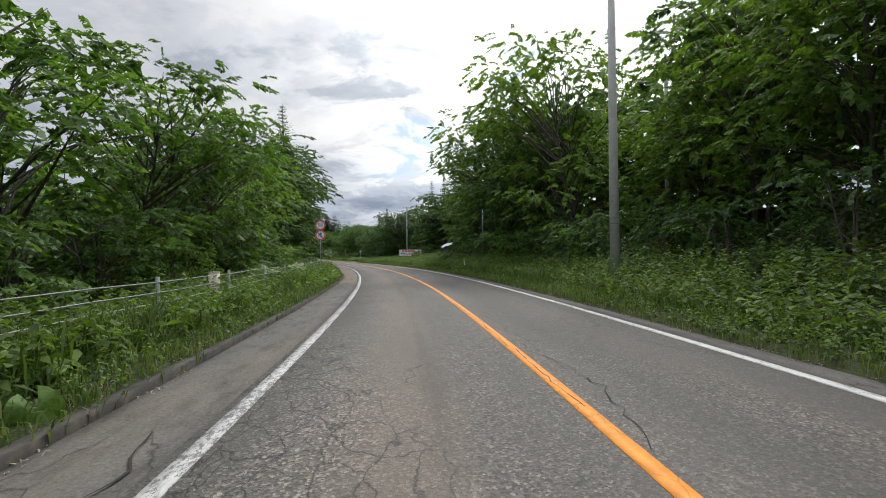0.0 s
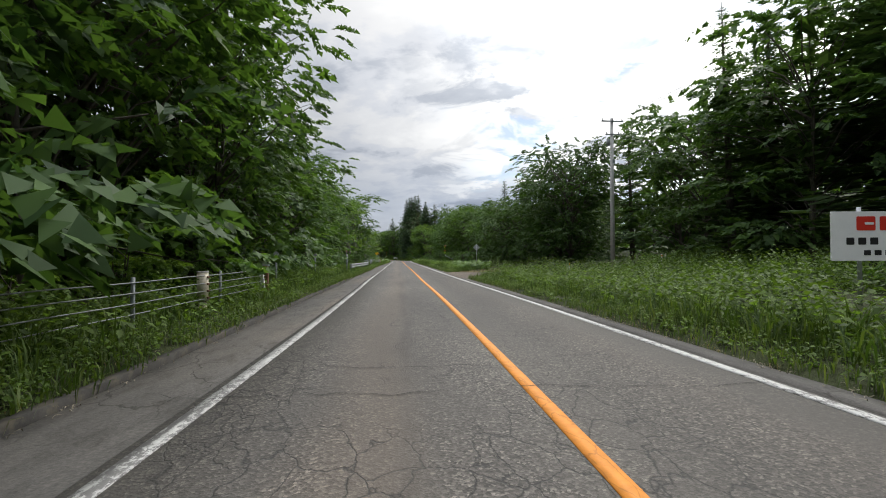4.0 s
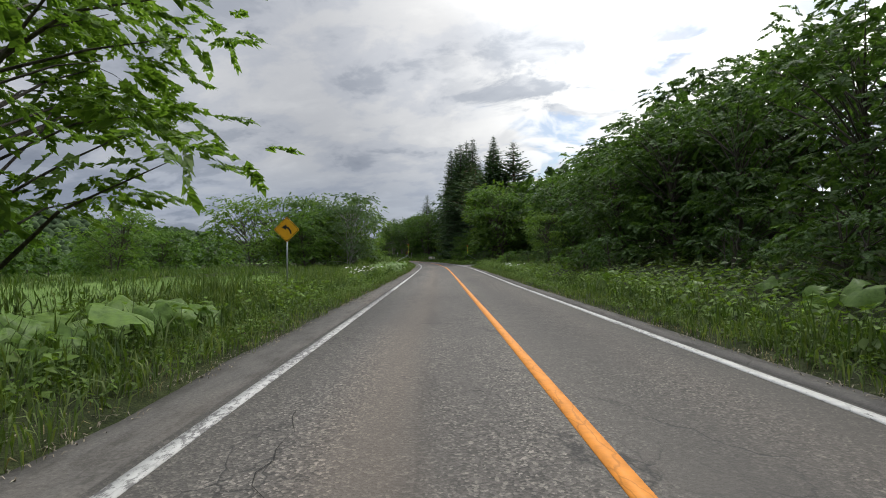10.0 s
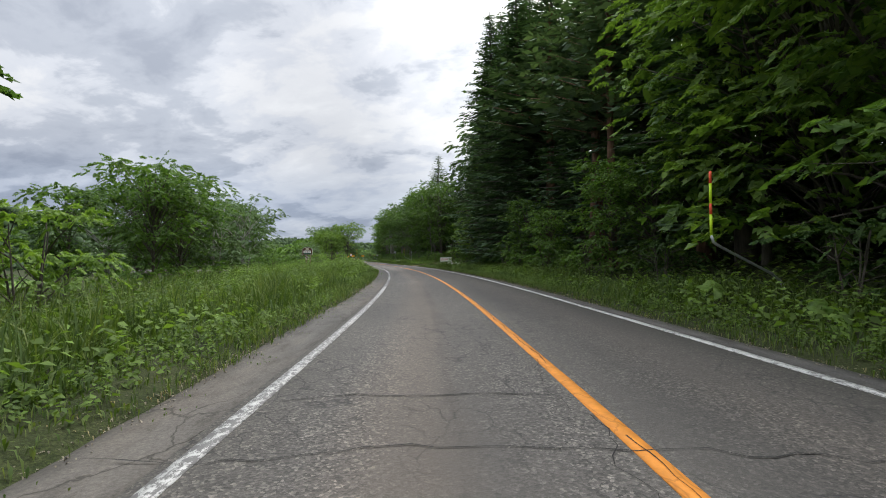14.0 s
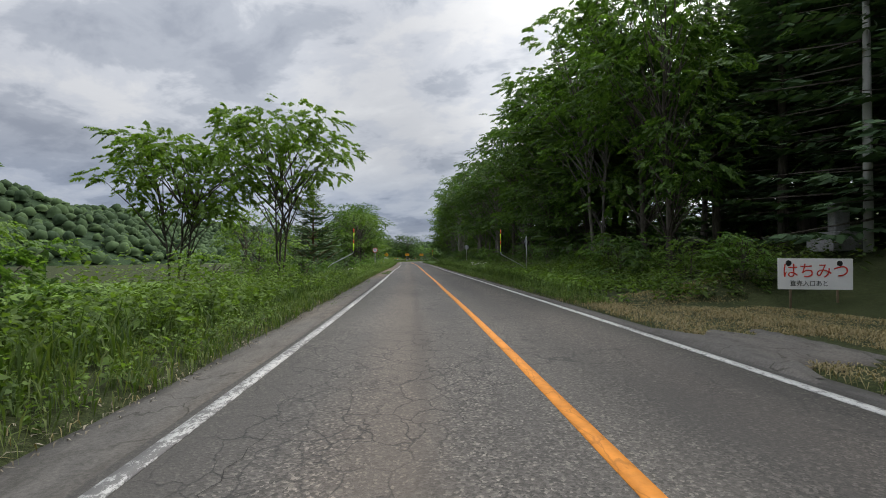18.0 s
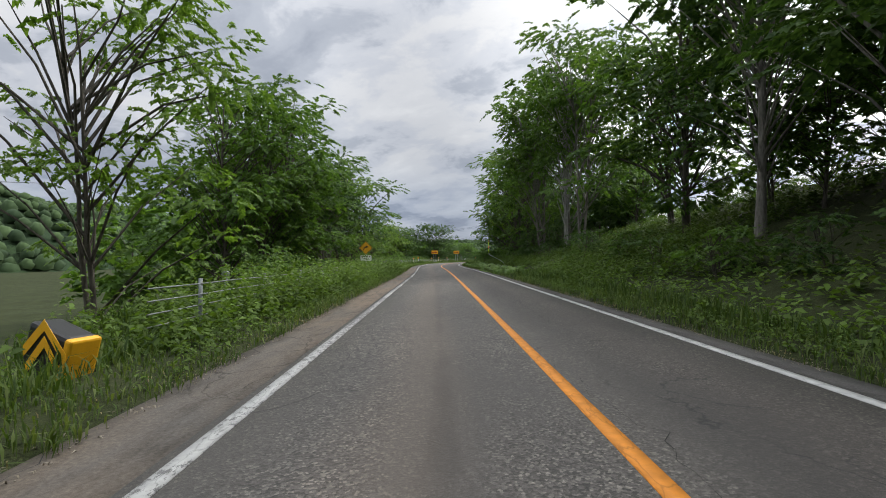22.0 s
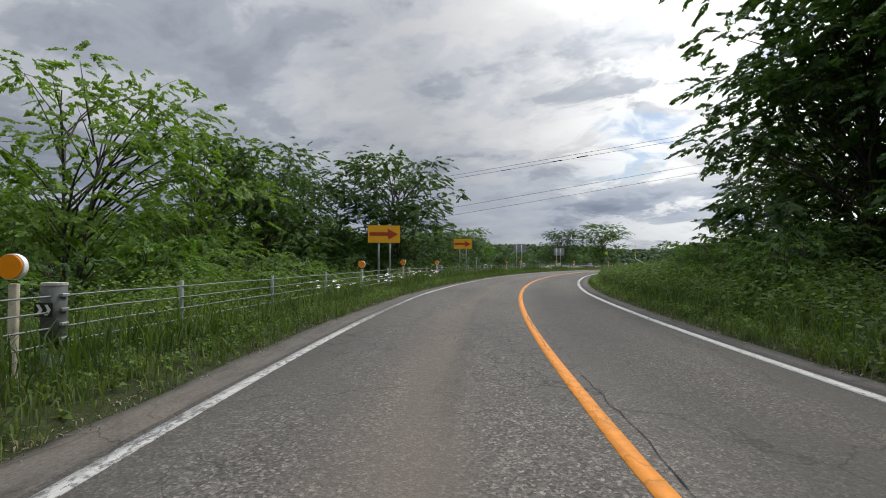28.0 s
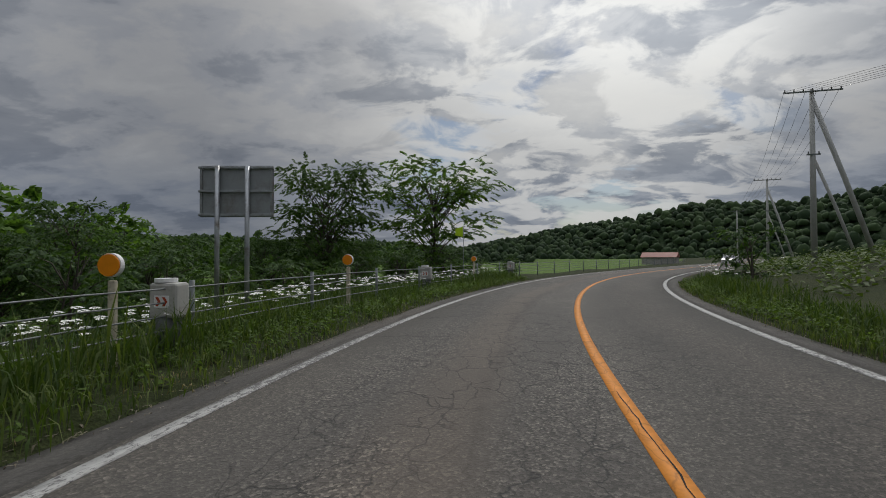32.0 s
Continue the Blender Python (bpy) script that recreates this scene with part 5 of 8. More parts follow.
row(["bl3", "bl5"], 160, 168, -10.6, 4.6, 11.5, 0.6, wide=(1.05, 1.2))
plant("thin1", 167, -9.4, 11.5)
plant("wil1", 170, -10.5, 9)
plant("thin1", 152, -8.0, 12)
plant("thin1", 160, -7.4, 14, wide=1.6)
plant("open1", 183, -9.7, 9.4, wide=1.2, label="lone walnut tree with layered crown at the field edge")
# left, across the meadow
row(["bl1", "wil1", "bl2"], 168, 200, -34, 8, 9, 4)
row(["wil1", "wil1", "bl2"], 238, 248, -11.2, 4.2, 10.5, 0.8)
row(["bl6", "bl7"], 236, 256, -16, 4.4, 9.0, 1.0)
row(["bl4", "bl1", "bl2"], 236, 256, -22, 6.5, 10.5, 2.0)
row(["bl4", "bl2", "bl1"], 236, 256, -40, 7, 9.5, 4.0)
row(["bl2", "bl1", "wil1"], 278, 292, -16, 4.4, 8.6, 1.6, 0.08)
row(["bl7", "bl1", "wil1"], 278, 294, -23, 5.0, 9.2, 2.0)
plant("bl3", 329, -23, 12.5, wide=1.2)
plant("dense1", 330.5, -25.5, 12.0, wide=1.1)
plant("bl3", 323.5, -25.5, 13.0, wide=1.2)
plant("dense1", 322, -29, 12.5)
plant("dense1", 316, -31, 10.5)
plant("bl2", 332, -28, 10)
for s, u, h in ((318, -9.5, 2.4), (316.5, -13, 2.0), (320, -12, 3.0), (318, -16.5, 2.6), (321.5, -16, 3.2), (316, -20, 2.4), (322, -20, 3.0), (324, -10.5, 2.8)):
    plant("shrub1" if u > -13 else "shrub2", s, u, h)
plant("dense1", 318.5, -24.5, 11.0)
plant("open2", 331.5, -9.2, 7.4, wide=0.95)
plant("open2", 335, -6.3, 8.9, wide=0.9)
plant("bl2", 340, -9.0, 5.5)
plant("open3", 434.5, -7.8, 4.8, label="slim light green walnut sapling behind the fence")
plant("open3", 438.5, -7.4, 4.0, label="slim light green walnut sapling behind the fence")
plant("ypine", 358.0, -9.2, 9.8, wide=1.1)
plant("wil1", 368, -15, 9.5)
plant("ylarch", 374, -13, 9.0)
plant("ylarch", 377, -10.6, 8.0)
plant("ypine", 373, -17, 7.5)
plant("wil1", 381, -14, 6.5)
plant("open3", 391, -7.9, 10.2, wide=0.95)
row(["tall3"], 402, 412, -9.8, 4.4, 12.6, 0.5, wide=(0.9, 1.05))
row(["trunky2", "open3", "trunky"], 414, 443, -11.8, 4.8, 13.4, 1.0, 0.1, wide=(1.0, 1.25))
row(["bl1", "bl3"], 420, 443, -15.5, 5.2, 7.5, 0.8, 0.1)
plant("bl4", 448.5, -11.2, 15.5, wide=1.1, label="broad open-crowned tree with dark spreading limbs by the fence")
row(["dense1", "bl3", "bl1"], 458, 480, -19.0, 4.6, 12.0, 2.0, 0.1)
plant("bl2", None, None, 12.5, xy=(-191.5, 450.6))
plant("bl2", None, None, 11.5, xy=(-192.5, 457.5))
plant("dense1", None, None, 11.5, xy=(-192.2, 464.0))
plant("dense1", None, None, 11.0, xy=(-195.5, 470.5))
plant("bl7", None, None, 10.5, xy=(-200.0, 463.0))
plant("dense1", None, None, 12.0, xy=(-187.6, 474.6), wide=1.12, label="spreading dark tree behind the arrow boards")
plant("bl1", None, None, 7.8, xy=(-193.1, 505.4))
plant("dense1", None, None, 8.0, xy=(-197.9, 505.5))
plant("bl3", None, None, 8.0, xy=(-203.0, 505.0))
plant("bl3", None, None, 7.5, xy=(-201.0, 512.0))
plant("bl5", None, None, 7.0, xy=(-195.0, 511.0))
plant("bl5", None, None, 5.5, xy=(-192.1, 518.5))
plant("dense1", None, None, 17.0, xy=(-158.2, 465.4), wide=1.02)
plant("dense1", None, None, 18.0, xy=(-154.0, 463.5), wide=0.9)
plant("bl3", None, None, 13.0, xy=(-158.0, 470.0), wide=1.2)
plant("dense1", None, None, 11.5, xy=(-157.8, 484.5), wide=0.95)
row(["shrub3", "shrub2"], 474, 506, -14.5, 2.8, 3.0, 1.2)
row(["shrub2", "shrub3"], 484, 534, 10.5, 3.2, 2.0, 1.6)
row(["shrub3", "shrub2"], 486, 530, 14.5, 3.6, 2.2, 1.6)
plant("bl3", None, None, 12.0, xy=(-155.0, 457.0))
plant("bl5", None, None, 11.0, xy=(-152.0, 462.0))
plant("dense1", None, None, 8.6, xy=(-184.7, 530.0), wide=1.0)
plant("bl1", None, None, 9.4, xy=(-177.7, 535.5), wide=1.25, label="spreading maple with layered leaves behind the bend")
plant("dense1", None, None, 9.0, xy=(-204.0, 521.0))
plant("bl3", None, None, 7.0, xy=(-204.0, 532.0))
plant("bl7", None, None, 7.0, xy=(-208.0, 543.0))
plant("bl6", None, None, 6.5, xy=(-207.0, 553.0))
plant("bl6", None, None, 6.5, xy=(-193.0, 558.0))
plant("shrub3", None, None, 2.6, xy=(-162.6, 521.0))
plant("shrub1", 486.5, -7.3, 2.0, wide=1.2)
plant("shrub1", 489.2, -7.6, 1.8, wide=1.2)
row(["dense1", "bl3"], 509, 532, -15.5, 4.2, 5.0, 1.0, 0.12)
row(["dense1", "bl3"], 534, 578, -17.5, 4.2, 3.8, 1.0, 0.12)
row(["shrub3"], 508, 580, -11.0, 2.4, 2.0, 0.8)
# right side
row(["bl1", "bl2", "bl4"], 3, 26, 14.8, 5.2, 11.0, 0.8, 0.12)
row(["shrub3"], 10, 30, 10.0, 3.0, 2.6, 0.6)
row(["bl1", "bl2", "bl3"], 29, 57, 13.2, 5.0, 12.0, 1.0)
row(["larch2", "bl6", "bl6"], 4, 62, 19.0, 7.0, 12.5, 2.0)
plant("larch1", 88.5, 23.5, 19.5, wide=1.9)
plant("larch1", 95, 22.0, 15, wide=1.6)
plant("bl1", 73.5, 19.0, 10.5, wide=1.15)
plant("bl3", 67.0, 18.6, 12.0, wide=1.1)
row(["shrub3", "shrub2"], 66, 80, 11.0, 2.6, 1.5, 1.2)
row(["larch2", "bl6"], 84, 112, 21.0, 4.6, 13.5, 1.5)
row(["dense1", "bl3"], 112, 122, 15.4, 4.0, 11.2, 0.6, 0.08)
row(["bl3", "bl5"], 123, 141, 14.2, 4.2, 8.0, 0.8, 0.1, wide=(1.1, 1.3))
row(["bl3", "bl5", "bl1"], 143, 149, 13.4, 4.4, 6.6, 0.9, 0.1, wide=(1.1, 1.3))
row(["bl3", "bl1", "bl4"], 151, 160, 13.2, 4.2, 9.8, 0.6, 0.06)
row(["tall3", "dense1", "bl3"], 163, 176, 13.4, 4.6, 11.4, 0.8, 0.06)
row(["tall3", "dense1", "bl3"], 179, 187, 13.4, 4.6, 9.4, 0.8, 0.08)
row(["bl1", "bl3"], 188, 195, 13.0, 5.0, 8.2, 0.8, 0.08)
row(["bl3", "dense1", "bl5"], 197, 214, 13.0, 4.6, 8.0, 0.8, 0.08)
row(["bl6"], 197, 223, 17.0, 4.2, 9.0, 0.8)
row(["bl3", "bl5", "bl1"], 216, 227, 14.0, 4.6, 7.8, 0.8, 0.08)
plant("bl2", 214.5, 10.0, 4.6)
plant("tall3", 229.5, 14.0, 10.2)
row(["spruce3", "larch2", "spruce3"], 120, 138, 20.5, 4.6, 11.0, 2.0, 0.12)
row(["spruce3", "larch2", "spruce3"], 140, 162, 20.5, 4.6, 12.6, 1.5, 0.12)
row(["spruce3", "bl6", "bl7"], 165, 198, 20.0, 6.0, 9.4, 2.0, 0.1)
row(["bl6", "bl7"], 201, 234, 21.0, 4.2, 12.0, 2.0, 0.08)
row(["bl1", "bl4", "bl2"], 250, 263, 12.2, 4.0, 13.0, 0.8, 0.1)
row(["spruce1", "spruce2", "pine1"], 262, 298, 13.0, 4.4, 21.0, 1.0, wide=(1.2, 1.45))
row(["spruce2", "spruce1"], 286, 300, 13.2, 6.0, 28.0, 0.6, 0.04, wide=(1.2, 1.35))
row(["spruce2", "dense1", "spruce1"], 300, 318, 16.8, 4.0, 21.0, 1.0, 0.1)
plant("bl1", 307.8, 11.6, 6.6, wide=1.2, label="young maple with bright layered leaves before dark spruces")
plant("larch1", 348.7, 13.4, 22.5, wide=1.5)
plant("spruce1", 328.6, 17.4, 25, wide=1.2)
plant("spruce2", 323, 19.5, 24, wide=1.2)
plant("spruce2", 334.5, 18.5, 21.5, wide=1.2)
plant("spruce1", 340, 20.0, 20, wide=1.2)
row(["dense1", "bl3"], 317, 340, 22.5, 4.0, 14.0, 0.8, 0.1)
plant("bl2", 304, 10.3, 7.5, wide=1.2)
row(["shrub1", "shrub2"], 326.5, 342, 9.6, 2.4, 1.4, 0.6)
row(["shrub2", "shrub3"], 306, 315, 12.5, 3.0, 2.6, 1.0)
row(["bl6", "bl7"], 300, 330, 22, 5.5, 12.5, 1.0, 0.1)
plant("pine1", 262, 17.0, 21, wide=1.2)
plant("pine1", 268, 10.4, 17)
plant("pine1", 272, 11.0, 18)
row(["bl2", "bl1"], 262, 284, 9.6, 5.5, 5.0, 0.6)
plant("spruce1", 289.5, 12.0, 28, wide=1.3)
plant("spruce2", 297.0, 11.2, 28, wide=1.25)
row(["trunky", "tall1", "trunky2", "tall2"], 334, 372, 11.9, 4.6, 15.6, 0.8, 0.08)
row(["planted", "trunky"], 333, 376, 17.5, 4.6, 16.5, 1.5, 0.08)
row(["trunky", "trunky2"], 375, 402, 12.0, 5.0, 15.6, 0.8, 0.08)
plant("tall3", 404.5, 13.5, 18.0, wide=0.95)
row(["bl6"], 334, 402, 21.5, 3.8, 10.5, 1.0)
row(["bl6", "bl7"], 384, 402, 15.6, 3.4, 6.4, 0.6)
plant("bl3", 350.0, 10.8, 7.6, wide=1.1)
plant("bl1", 345.5, 11.8, 6.8, wide=1.1)
plant("open3", 408.5, 15.0, 12.5, wide=1.2)
row(["trunky2", "trunky", "thin1"], 416.5, 433, 11.8, 3.6, 18.5, 0.8, 0.06, wide=(0.8, 0.95))
row(["trunky2", "tall2", "open3"], 437, 449, 12.2, 5.2, 15.5, 0.8, 0.08)
row(["bl7", "bl6"], 424, 452, 19.5, 4.6, 6.5, 0.8)
row(["shrub3"], 422, 448, 12.0, 3.4, 3.0, 1.0)
row(["tall3", "tall3", "tall2"], 452, 466, 12.4, 5.0, 15.5, 0.6, 0.08, wide=(1.0, 1.2))
row(["dense1", "bl3", "tall3", "bl5"], 470, 482, 14.5, 4.6, 13.5, 1.0)
plant("bl5", 512, 21, 8)
row(["shrub1", "shrub2"], 6, 100, -7.6, 4.6, 2.2, 0.5)
row(["shrub2", "shrub3"], 104, 160, -7.6, 4.8, 2.2, 0.5)
row(["shrub3", "shrub2"], 22, 51, 9.0, 4.6, 2.0, 0.6)
row(["shrub3", "shrub2"], 4, 22, 11.2, 4.0, 2.0, 0.6)
# mostly dark-leaved shrubs: their leaf colour stands in for shadow under the trees
row(["shrub3", "shrub3", "shrub2"], 124, 230, 8.8, 5.5, 1.8, 0.6)
row(["shrub2", "shrub1"], 238, 254, -8.2, 2.6, 2.6, 0.6)
row(["shrub2"], 229, 235, 8.6, 2.0, 1.4, 0.8)
row(["shrub2", "shrub3"], 248, 300, 8.6, 6.0, 2.0, 0.6)
row(["shrub3", "shrub2"], 332, 408, 9.2, 4.6, 1.7, 0.8)
row(["shrub3", "shrub2"], 409, 446, 10.4, 4.6, 1.6, 0.6)
row(["shrub1", "shrub2"], 320, 384, -6.5, 6.5, 1.9, 0.7)
row(["shrub2", "shrub3"], 398, 452, -6.8, 5.5, 1.8, 0.5)
row(["shrub2", "shrub3"], 452, 492, 8.6, 5.0, 2.0, 0.6)
row(["shrub1", "shrub2"], 455, 480, -9.5, 4.0, 2.0, 0.8)
# depth of the woods
woods("woodland", "far_bl", wood_spots(0, 104, -28, -16, 7.0, 12, 1) + wood_spots(104, 137, -26, -16, 7.0, 11, 2) + wood_spots(417, 455, -24, -14, 6.0, 11, 3)
      + wood_spots(455, 480, -34, -24, 5.5, 10, 4) + wood_spots(480, 560, -44, -30, 5.5, 9, 16) + wood_spots(500, 540, -48, -32, 6.5, 7.5, 12), "deep shaded broadleaf woods behind the roadside trees")
woods("woodland", "far_bl", wood_spots(0, 62, 24, 38, 7.5, 13, 5) + wood_spots(66, 116, 26, 38, 7.0, 12, 6) + wood_spots(116, 160, 28, 44, 8.0, 9.5, 7) + wood_spots(162, 232, 28, 44, 8.0, 10, 17)
      + wood_spots(246, 300, 19, 30, 5.5, 13.0, 8) + wood_spots(430, 450, 17, 30, 6.5, 11, 9), "dense dark woods rising up the slope", M_LEAF_DARK)
woods("conifer_woodland", "far_sp", wood_spots(284, 396, 24, 42, 7.0, 17, 10) + wood_spots(150, 232, 38, 52, 8.0, 12, 11), "dark conifer plantation behind the road")
woods("woodland", "far_bl", wood_spots(164, 240, -62, -46, 8, 9.5, 13) + wood_spots(256, 300, -70, -40, 9, 9, 14) + wood_spots(300, 420, -120, -70, 13, 8, 15), "tree belt beyond the meadow")
woods("woodland", "far_bl", [(-226 + 3.4 * i + 2 * math.sin(i * 2.1), 516 + 5.0 * i, ground_at(-226 + 3.4 * i, 516 + 5.0 * i) - 0.2, 6.6 + 0.8 * math.sin(i * 1.7)) for i in range(13)]
      + [(-236 + 3.6 * i, 522 + 5.6 * i, ground_at(-236 + 3.6 * i, 522 + 5.6 * i) - 0.2, 7.5 + 0.8 * math.sin(i * 2.7)) for i in range(14)], "low dark tree belt behind the bend", M_LEAF_DARK)

# ---- grass, herbs and large leaves of the verges ----
def grass(name, boxes, per, h, mat, label, seed, width=0.012, lean=0.45):
    """Blades of grass over (station from, to, edge side, distance from, to)."""
    r = np.random.RandomState(seed)
    S_, U_ = [], []
    for s0, s1, side, v0, v1 in boxes:
        n = int((s1 - s0) * (v1 - v0) * per)
        s, v = r.uniform(s0, s1, n), r.uniform(v0, v1, n)
        # tufts
        k = max(1, n // 6)
        c = r.randint(0, k, n)
        s, v = s[c] + r.normal(0, 0.11, n), np.clip(v[c] + r.normal(0, 0.10, n), v0 - 0.06, v1 + 0.1)
        e = line_at(LEFT_LINE, s) - line_at(SHOULDER_L, s) if side < 0 else line_at(RIGHT_LINE, s) + 0.62
        S_.append(s)
        U_.append(e + side * v)
    s, u = np.concatenate(S_), np.concatenate(U_)
    keep = (flat_weight(s, u, 0.8) < 0.6) | (name == "mown_straw")
    s, u = s[keep], u[keep]
    n = len(s)
    x, y = road_xy(s, u)
    z = land_z(s, u)
    z = np.where(z < -0.25, -0.02, z)
    patch = 0.75 + 0.45 * np.sin(s * 0.35 + 1.3 * np.sin(u * 0.9 + s * 0.11)) * np.sin(u * 1.7 + s * 0.23)
    H = h * patch * r.uniform(0.55, 1.25, n)
    b = r.uniform(0, 6.28, n) + 0.9 * np.sin(s * 2.3 + u * 3.1)
    a = b + 1.57 + r.uniform(-0.7, 0.7, n)
    w = width * r.uniform(0.6, 1.3, n) * 0.62
    dx, dy = np.cos(a) * w, np.sin(a) * w
    L = lean * H * r.uniform(0.3, 1.5, n)
    tx, ty = np.cos(b) * L, np.sin(b) * L
    mz = z + H * 0.62
    tip = z + H * np.clip(1.05 - 0.55 * (L / np.maximum(H, 0.01)) ** 2, 0.35, 1.05)
    V = np.stack([np.stack([x, y, z - 0.03], 1), np.stack([x + tx * 0.32 - dx, y + ty * 0.32 - dy, mz], 1), np.stack([x + tx * 0.32 + dx, y + ty * 0.32 + dy, mz], 1), np.stack([x + tx, y + ty, tip], 1)], 1).reshape(-1, 3)
    q = np.arange(n)[:, None] * 4
    F = np.concatenate([q + np.array([[0, 2, 1]]), q + np.array([[1, 2, 3]])])
    return tagged(part(name, quick_mesh(name, V, F), mat), label, "grass", kind="stuff")


# spots kept free of tall plants: (station, lateral, radius)
CLEAR = [(384.4, -3.9, 1.1), (383.4, -3.6, 0.9), (324.8, 10.2, 1.4), (323.5, 9.0, 1.6), (77, 9.8, 1.5), (75, 8.6, 1.6)]


def herbs(name, boxes, per, h, leaf, n_leaf, mat, label, seed, width=0.3, up=1.0):
    """Upright leafy herbs: every plant a stem of leaves."""
    r = np.random.RandomState(seed)
    S_, U_ = [], []
    for s0, s1, side, v0, v1 in boxes:
        n = int((s1 - s0) * (v1 - v0) * per)
        s, v = r.uniform(s0, s1, n), r.uniform(v0, v1, n)
        e = line_at(LEFT_LINE, s) - line_at(SHOULDER_L, s) if side < 0 else line_at(RIGHT_LINE, s) + 0.62
        S_.append(s)
        U_.append(e + side * v)
    s, u = np.concatenate(S_), np.concatenate(U_)
    patch = np.sin(s * 0.5 + 2 * np.sin(u * 0.8)) * np.sin(u * 1.3 + s * 0.21)
    keep = (flat_weight(s, u, 0.8) < 0.5) & (patch > r.uniform(-1.3, 0.5, len(s)))
    for cs, cu, cr in CLEAR:
        keep &= np.hypot(s - cs, u - cu) > cr
    s, u, patch = s[keep], u[keep], patch[keep]
    x, y = road_xy(s, u)
    n = len(s)
    base = np.stack([x, y, land_z(s, u) + 0.05], 1)
    H = h * (0.85 + 0.3 * patch) * r.uniform(0.6, 1.3, n)
    chunks = []
    ax = np.stack([r.normal(0, 0.3, n), r.normal(0, 0.3, n), np.full(n, up)], 1)
    ax /= np.linalg.norm(ax, axis=1)[:, None]
    for k in range(n_leaf):
        t = (k + 0.6) / n_leaf
        p = base + ax * (H * t)[:, None]
        a = k * 2.4 + r.uniform(-0.6, 0.6, n)
        d = np.stack([np.cos(a), np.sin(a), r.uniform(-0.55, 0.55, n) + 1.1 * max(0.0, t - 0.7)], 1)
        w = np.stack([-np.sin(a), np.cos(a), r.uniform(-0.7, 0.7, n)], 1)
        L = (leaf * r.uniform(0.7, 1.3, n) * (1.15 - 0.5 * t))[:, None]
        m = p + d * L * 0.45
        v = np.stack([p, m + w * L * width, p + d * L - np.array([0, 0, 0.25]) * L, m - w * L * width], 1).reshape(-1, 3)
        chunks.append((v, np.arange(len(v)).reshape(-1, 4)))
    V, F = join(chunks)
    return tagged(part(name, quick_mesh(name, V, F), mat), label, "undergrowth", kind="stuff")


def umbels(name, spots, h, label, seed):
    """White flower heads on thin stalks, over (station, lateral) spots."""
    r = np.random.RandomState(seed)
    heads, stalks = [], []
    for s, u in spots:
        x, y = (float(a) for a in road_xy(s, u))
        z0 = float(land_z(np.array([s]), np.array([u]))[0])
        H = h * r.uniform(0.7, 1.2)
        top = np.array([x + r.normal(0, 0.08), y + r.normal(0, 0.08), z0 + H])
        stalks.append(tube(np.array([[x, y, z0], top]), 0.006, 3))
        for q in range(6):
            a = q * 1.05
            c = top + np.array([np.cos(a), np.sin(a), 0]) * (0.030 + 0.018 * (q % 2)) + np.array([0, 0, 0.012 * (1 - q % 2)])
            R = 0.029
            v = c + np.array([[R, 0, 0.01], [0, R, 0.0], [-R, 0, 0.012], [0, -R, 0.0]])
            heads.append((v, np.array([[0, 1, 2, 3]])))
    V, F = join(heads)
    ob = tagged(part(name, quick_mesh(name, V, F), M_FLOWER), label, "wildflowers", kind="stuff")
    V, F = join(stalks)
    part("stalks", quick_mesh("stalks", V, F), M_STALK, ob)
    return ob


ALL_L, ALL_R = (-4, 562, -1), (-4, 562, 1)
grass("verge_grass", [(*ALL_L, -0.05, 1.1), (*ALL_R, 0.0, 1.0)], 230, 0.24, M_GRASS, "short green verge grass at the road edge", 1, 0.016, 0.6)
grass("tall_verge_grass", [(*ALL_L, 0.7, 3.4), (-4, 105, 1, 0.6, 1.7), (105, 250, 1, 0.6, 2.0), (250, 312, 1, 0.6, 3.0), (328, 562, 1, 0.6, 1.7)], 105, 0.56, M_GRASS, "tall green roadside grass", 2, 0.020, 0.55)
grass("dry_verge_grass", [(*ALL_L, 0.0, 0.35), (40, 640, 1, 0.0, 0.25), (110, 116, 1, 0.5, 5), (315, 325, 1, 0.6, 5)], 50, 0.09, M_DRY, "dry straw-coloured grass at the pavement edge", 3, 0.009, 1.2)
grass("edge_litter", [(*ALL_L, -0.14, 0.22), (*ALL_R, -0.08, 0.18)], 150, 0.022, M_LITTER, "pale dead grass and grit along the pavement edge", 17, 0.012, 4.0)
grass("mown_straw", [(313, 318.4, 1, 0.1, 5), (320.6, 328, 1, 0.1, 6), (318.2, 321, 1, 2.2, 7), (108.2, 112, 1, 0.3, 6)], 420, 0.12, M_DRY, "mown dry grass lying on the bank", 16, 0.012, 1.6)
grass("meadow_grass", [(164, 240, -1, 3.4, 24), (250, 300, -1, 3.0, 14)], 12, 0.65, M_GRASS, "tall meadow grass beside the road", 4, 0.03)
grass("meadow_edge_grass", [(164, 240, -1, 1.6, 5.0), (248, 298, -1, 1.2, 6.0), (478, 545, -1, 0.6, 3.6)], 55, 0.85, M_GRASS, "waist-high grass of the meadow edge", 14, 0.016)
grass("weed_tufts", [(228, 300, -1, -0.55, -0.02), (325, 352, -1, -0.5, 0), (452, 472, -1, -0.35, 0), (186, 192, -1, -0.4, 0)], 26, 0.055, M_GRASS, "small weeds growing in the cracked shoulder", 15, 0.010, 1.4)
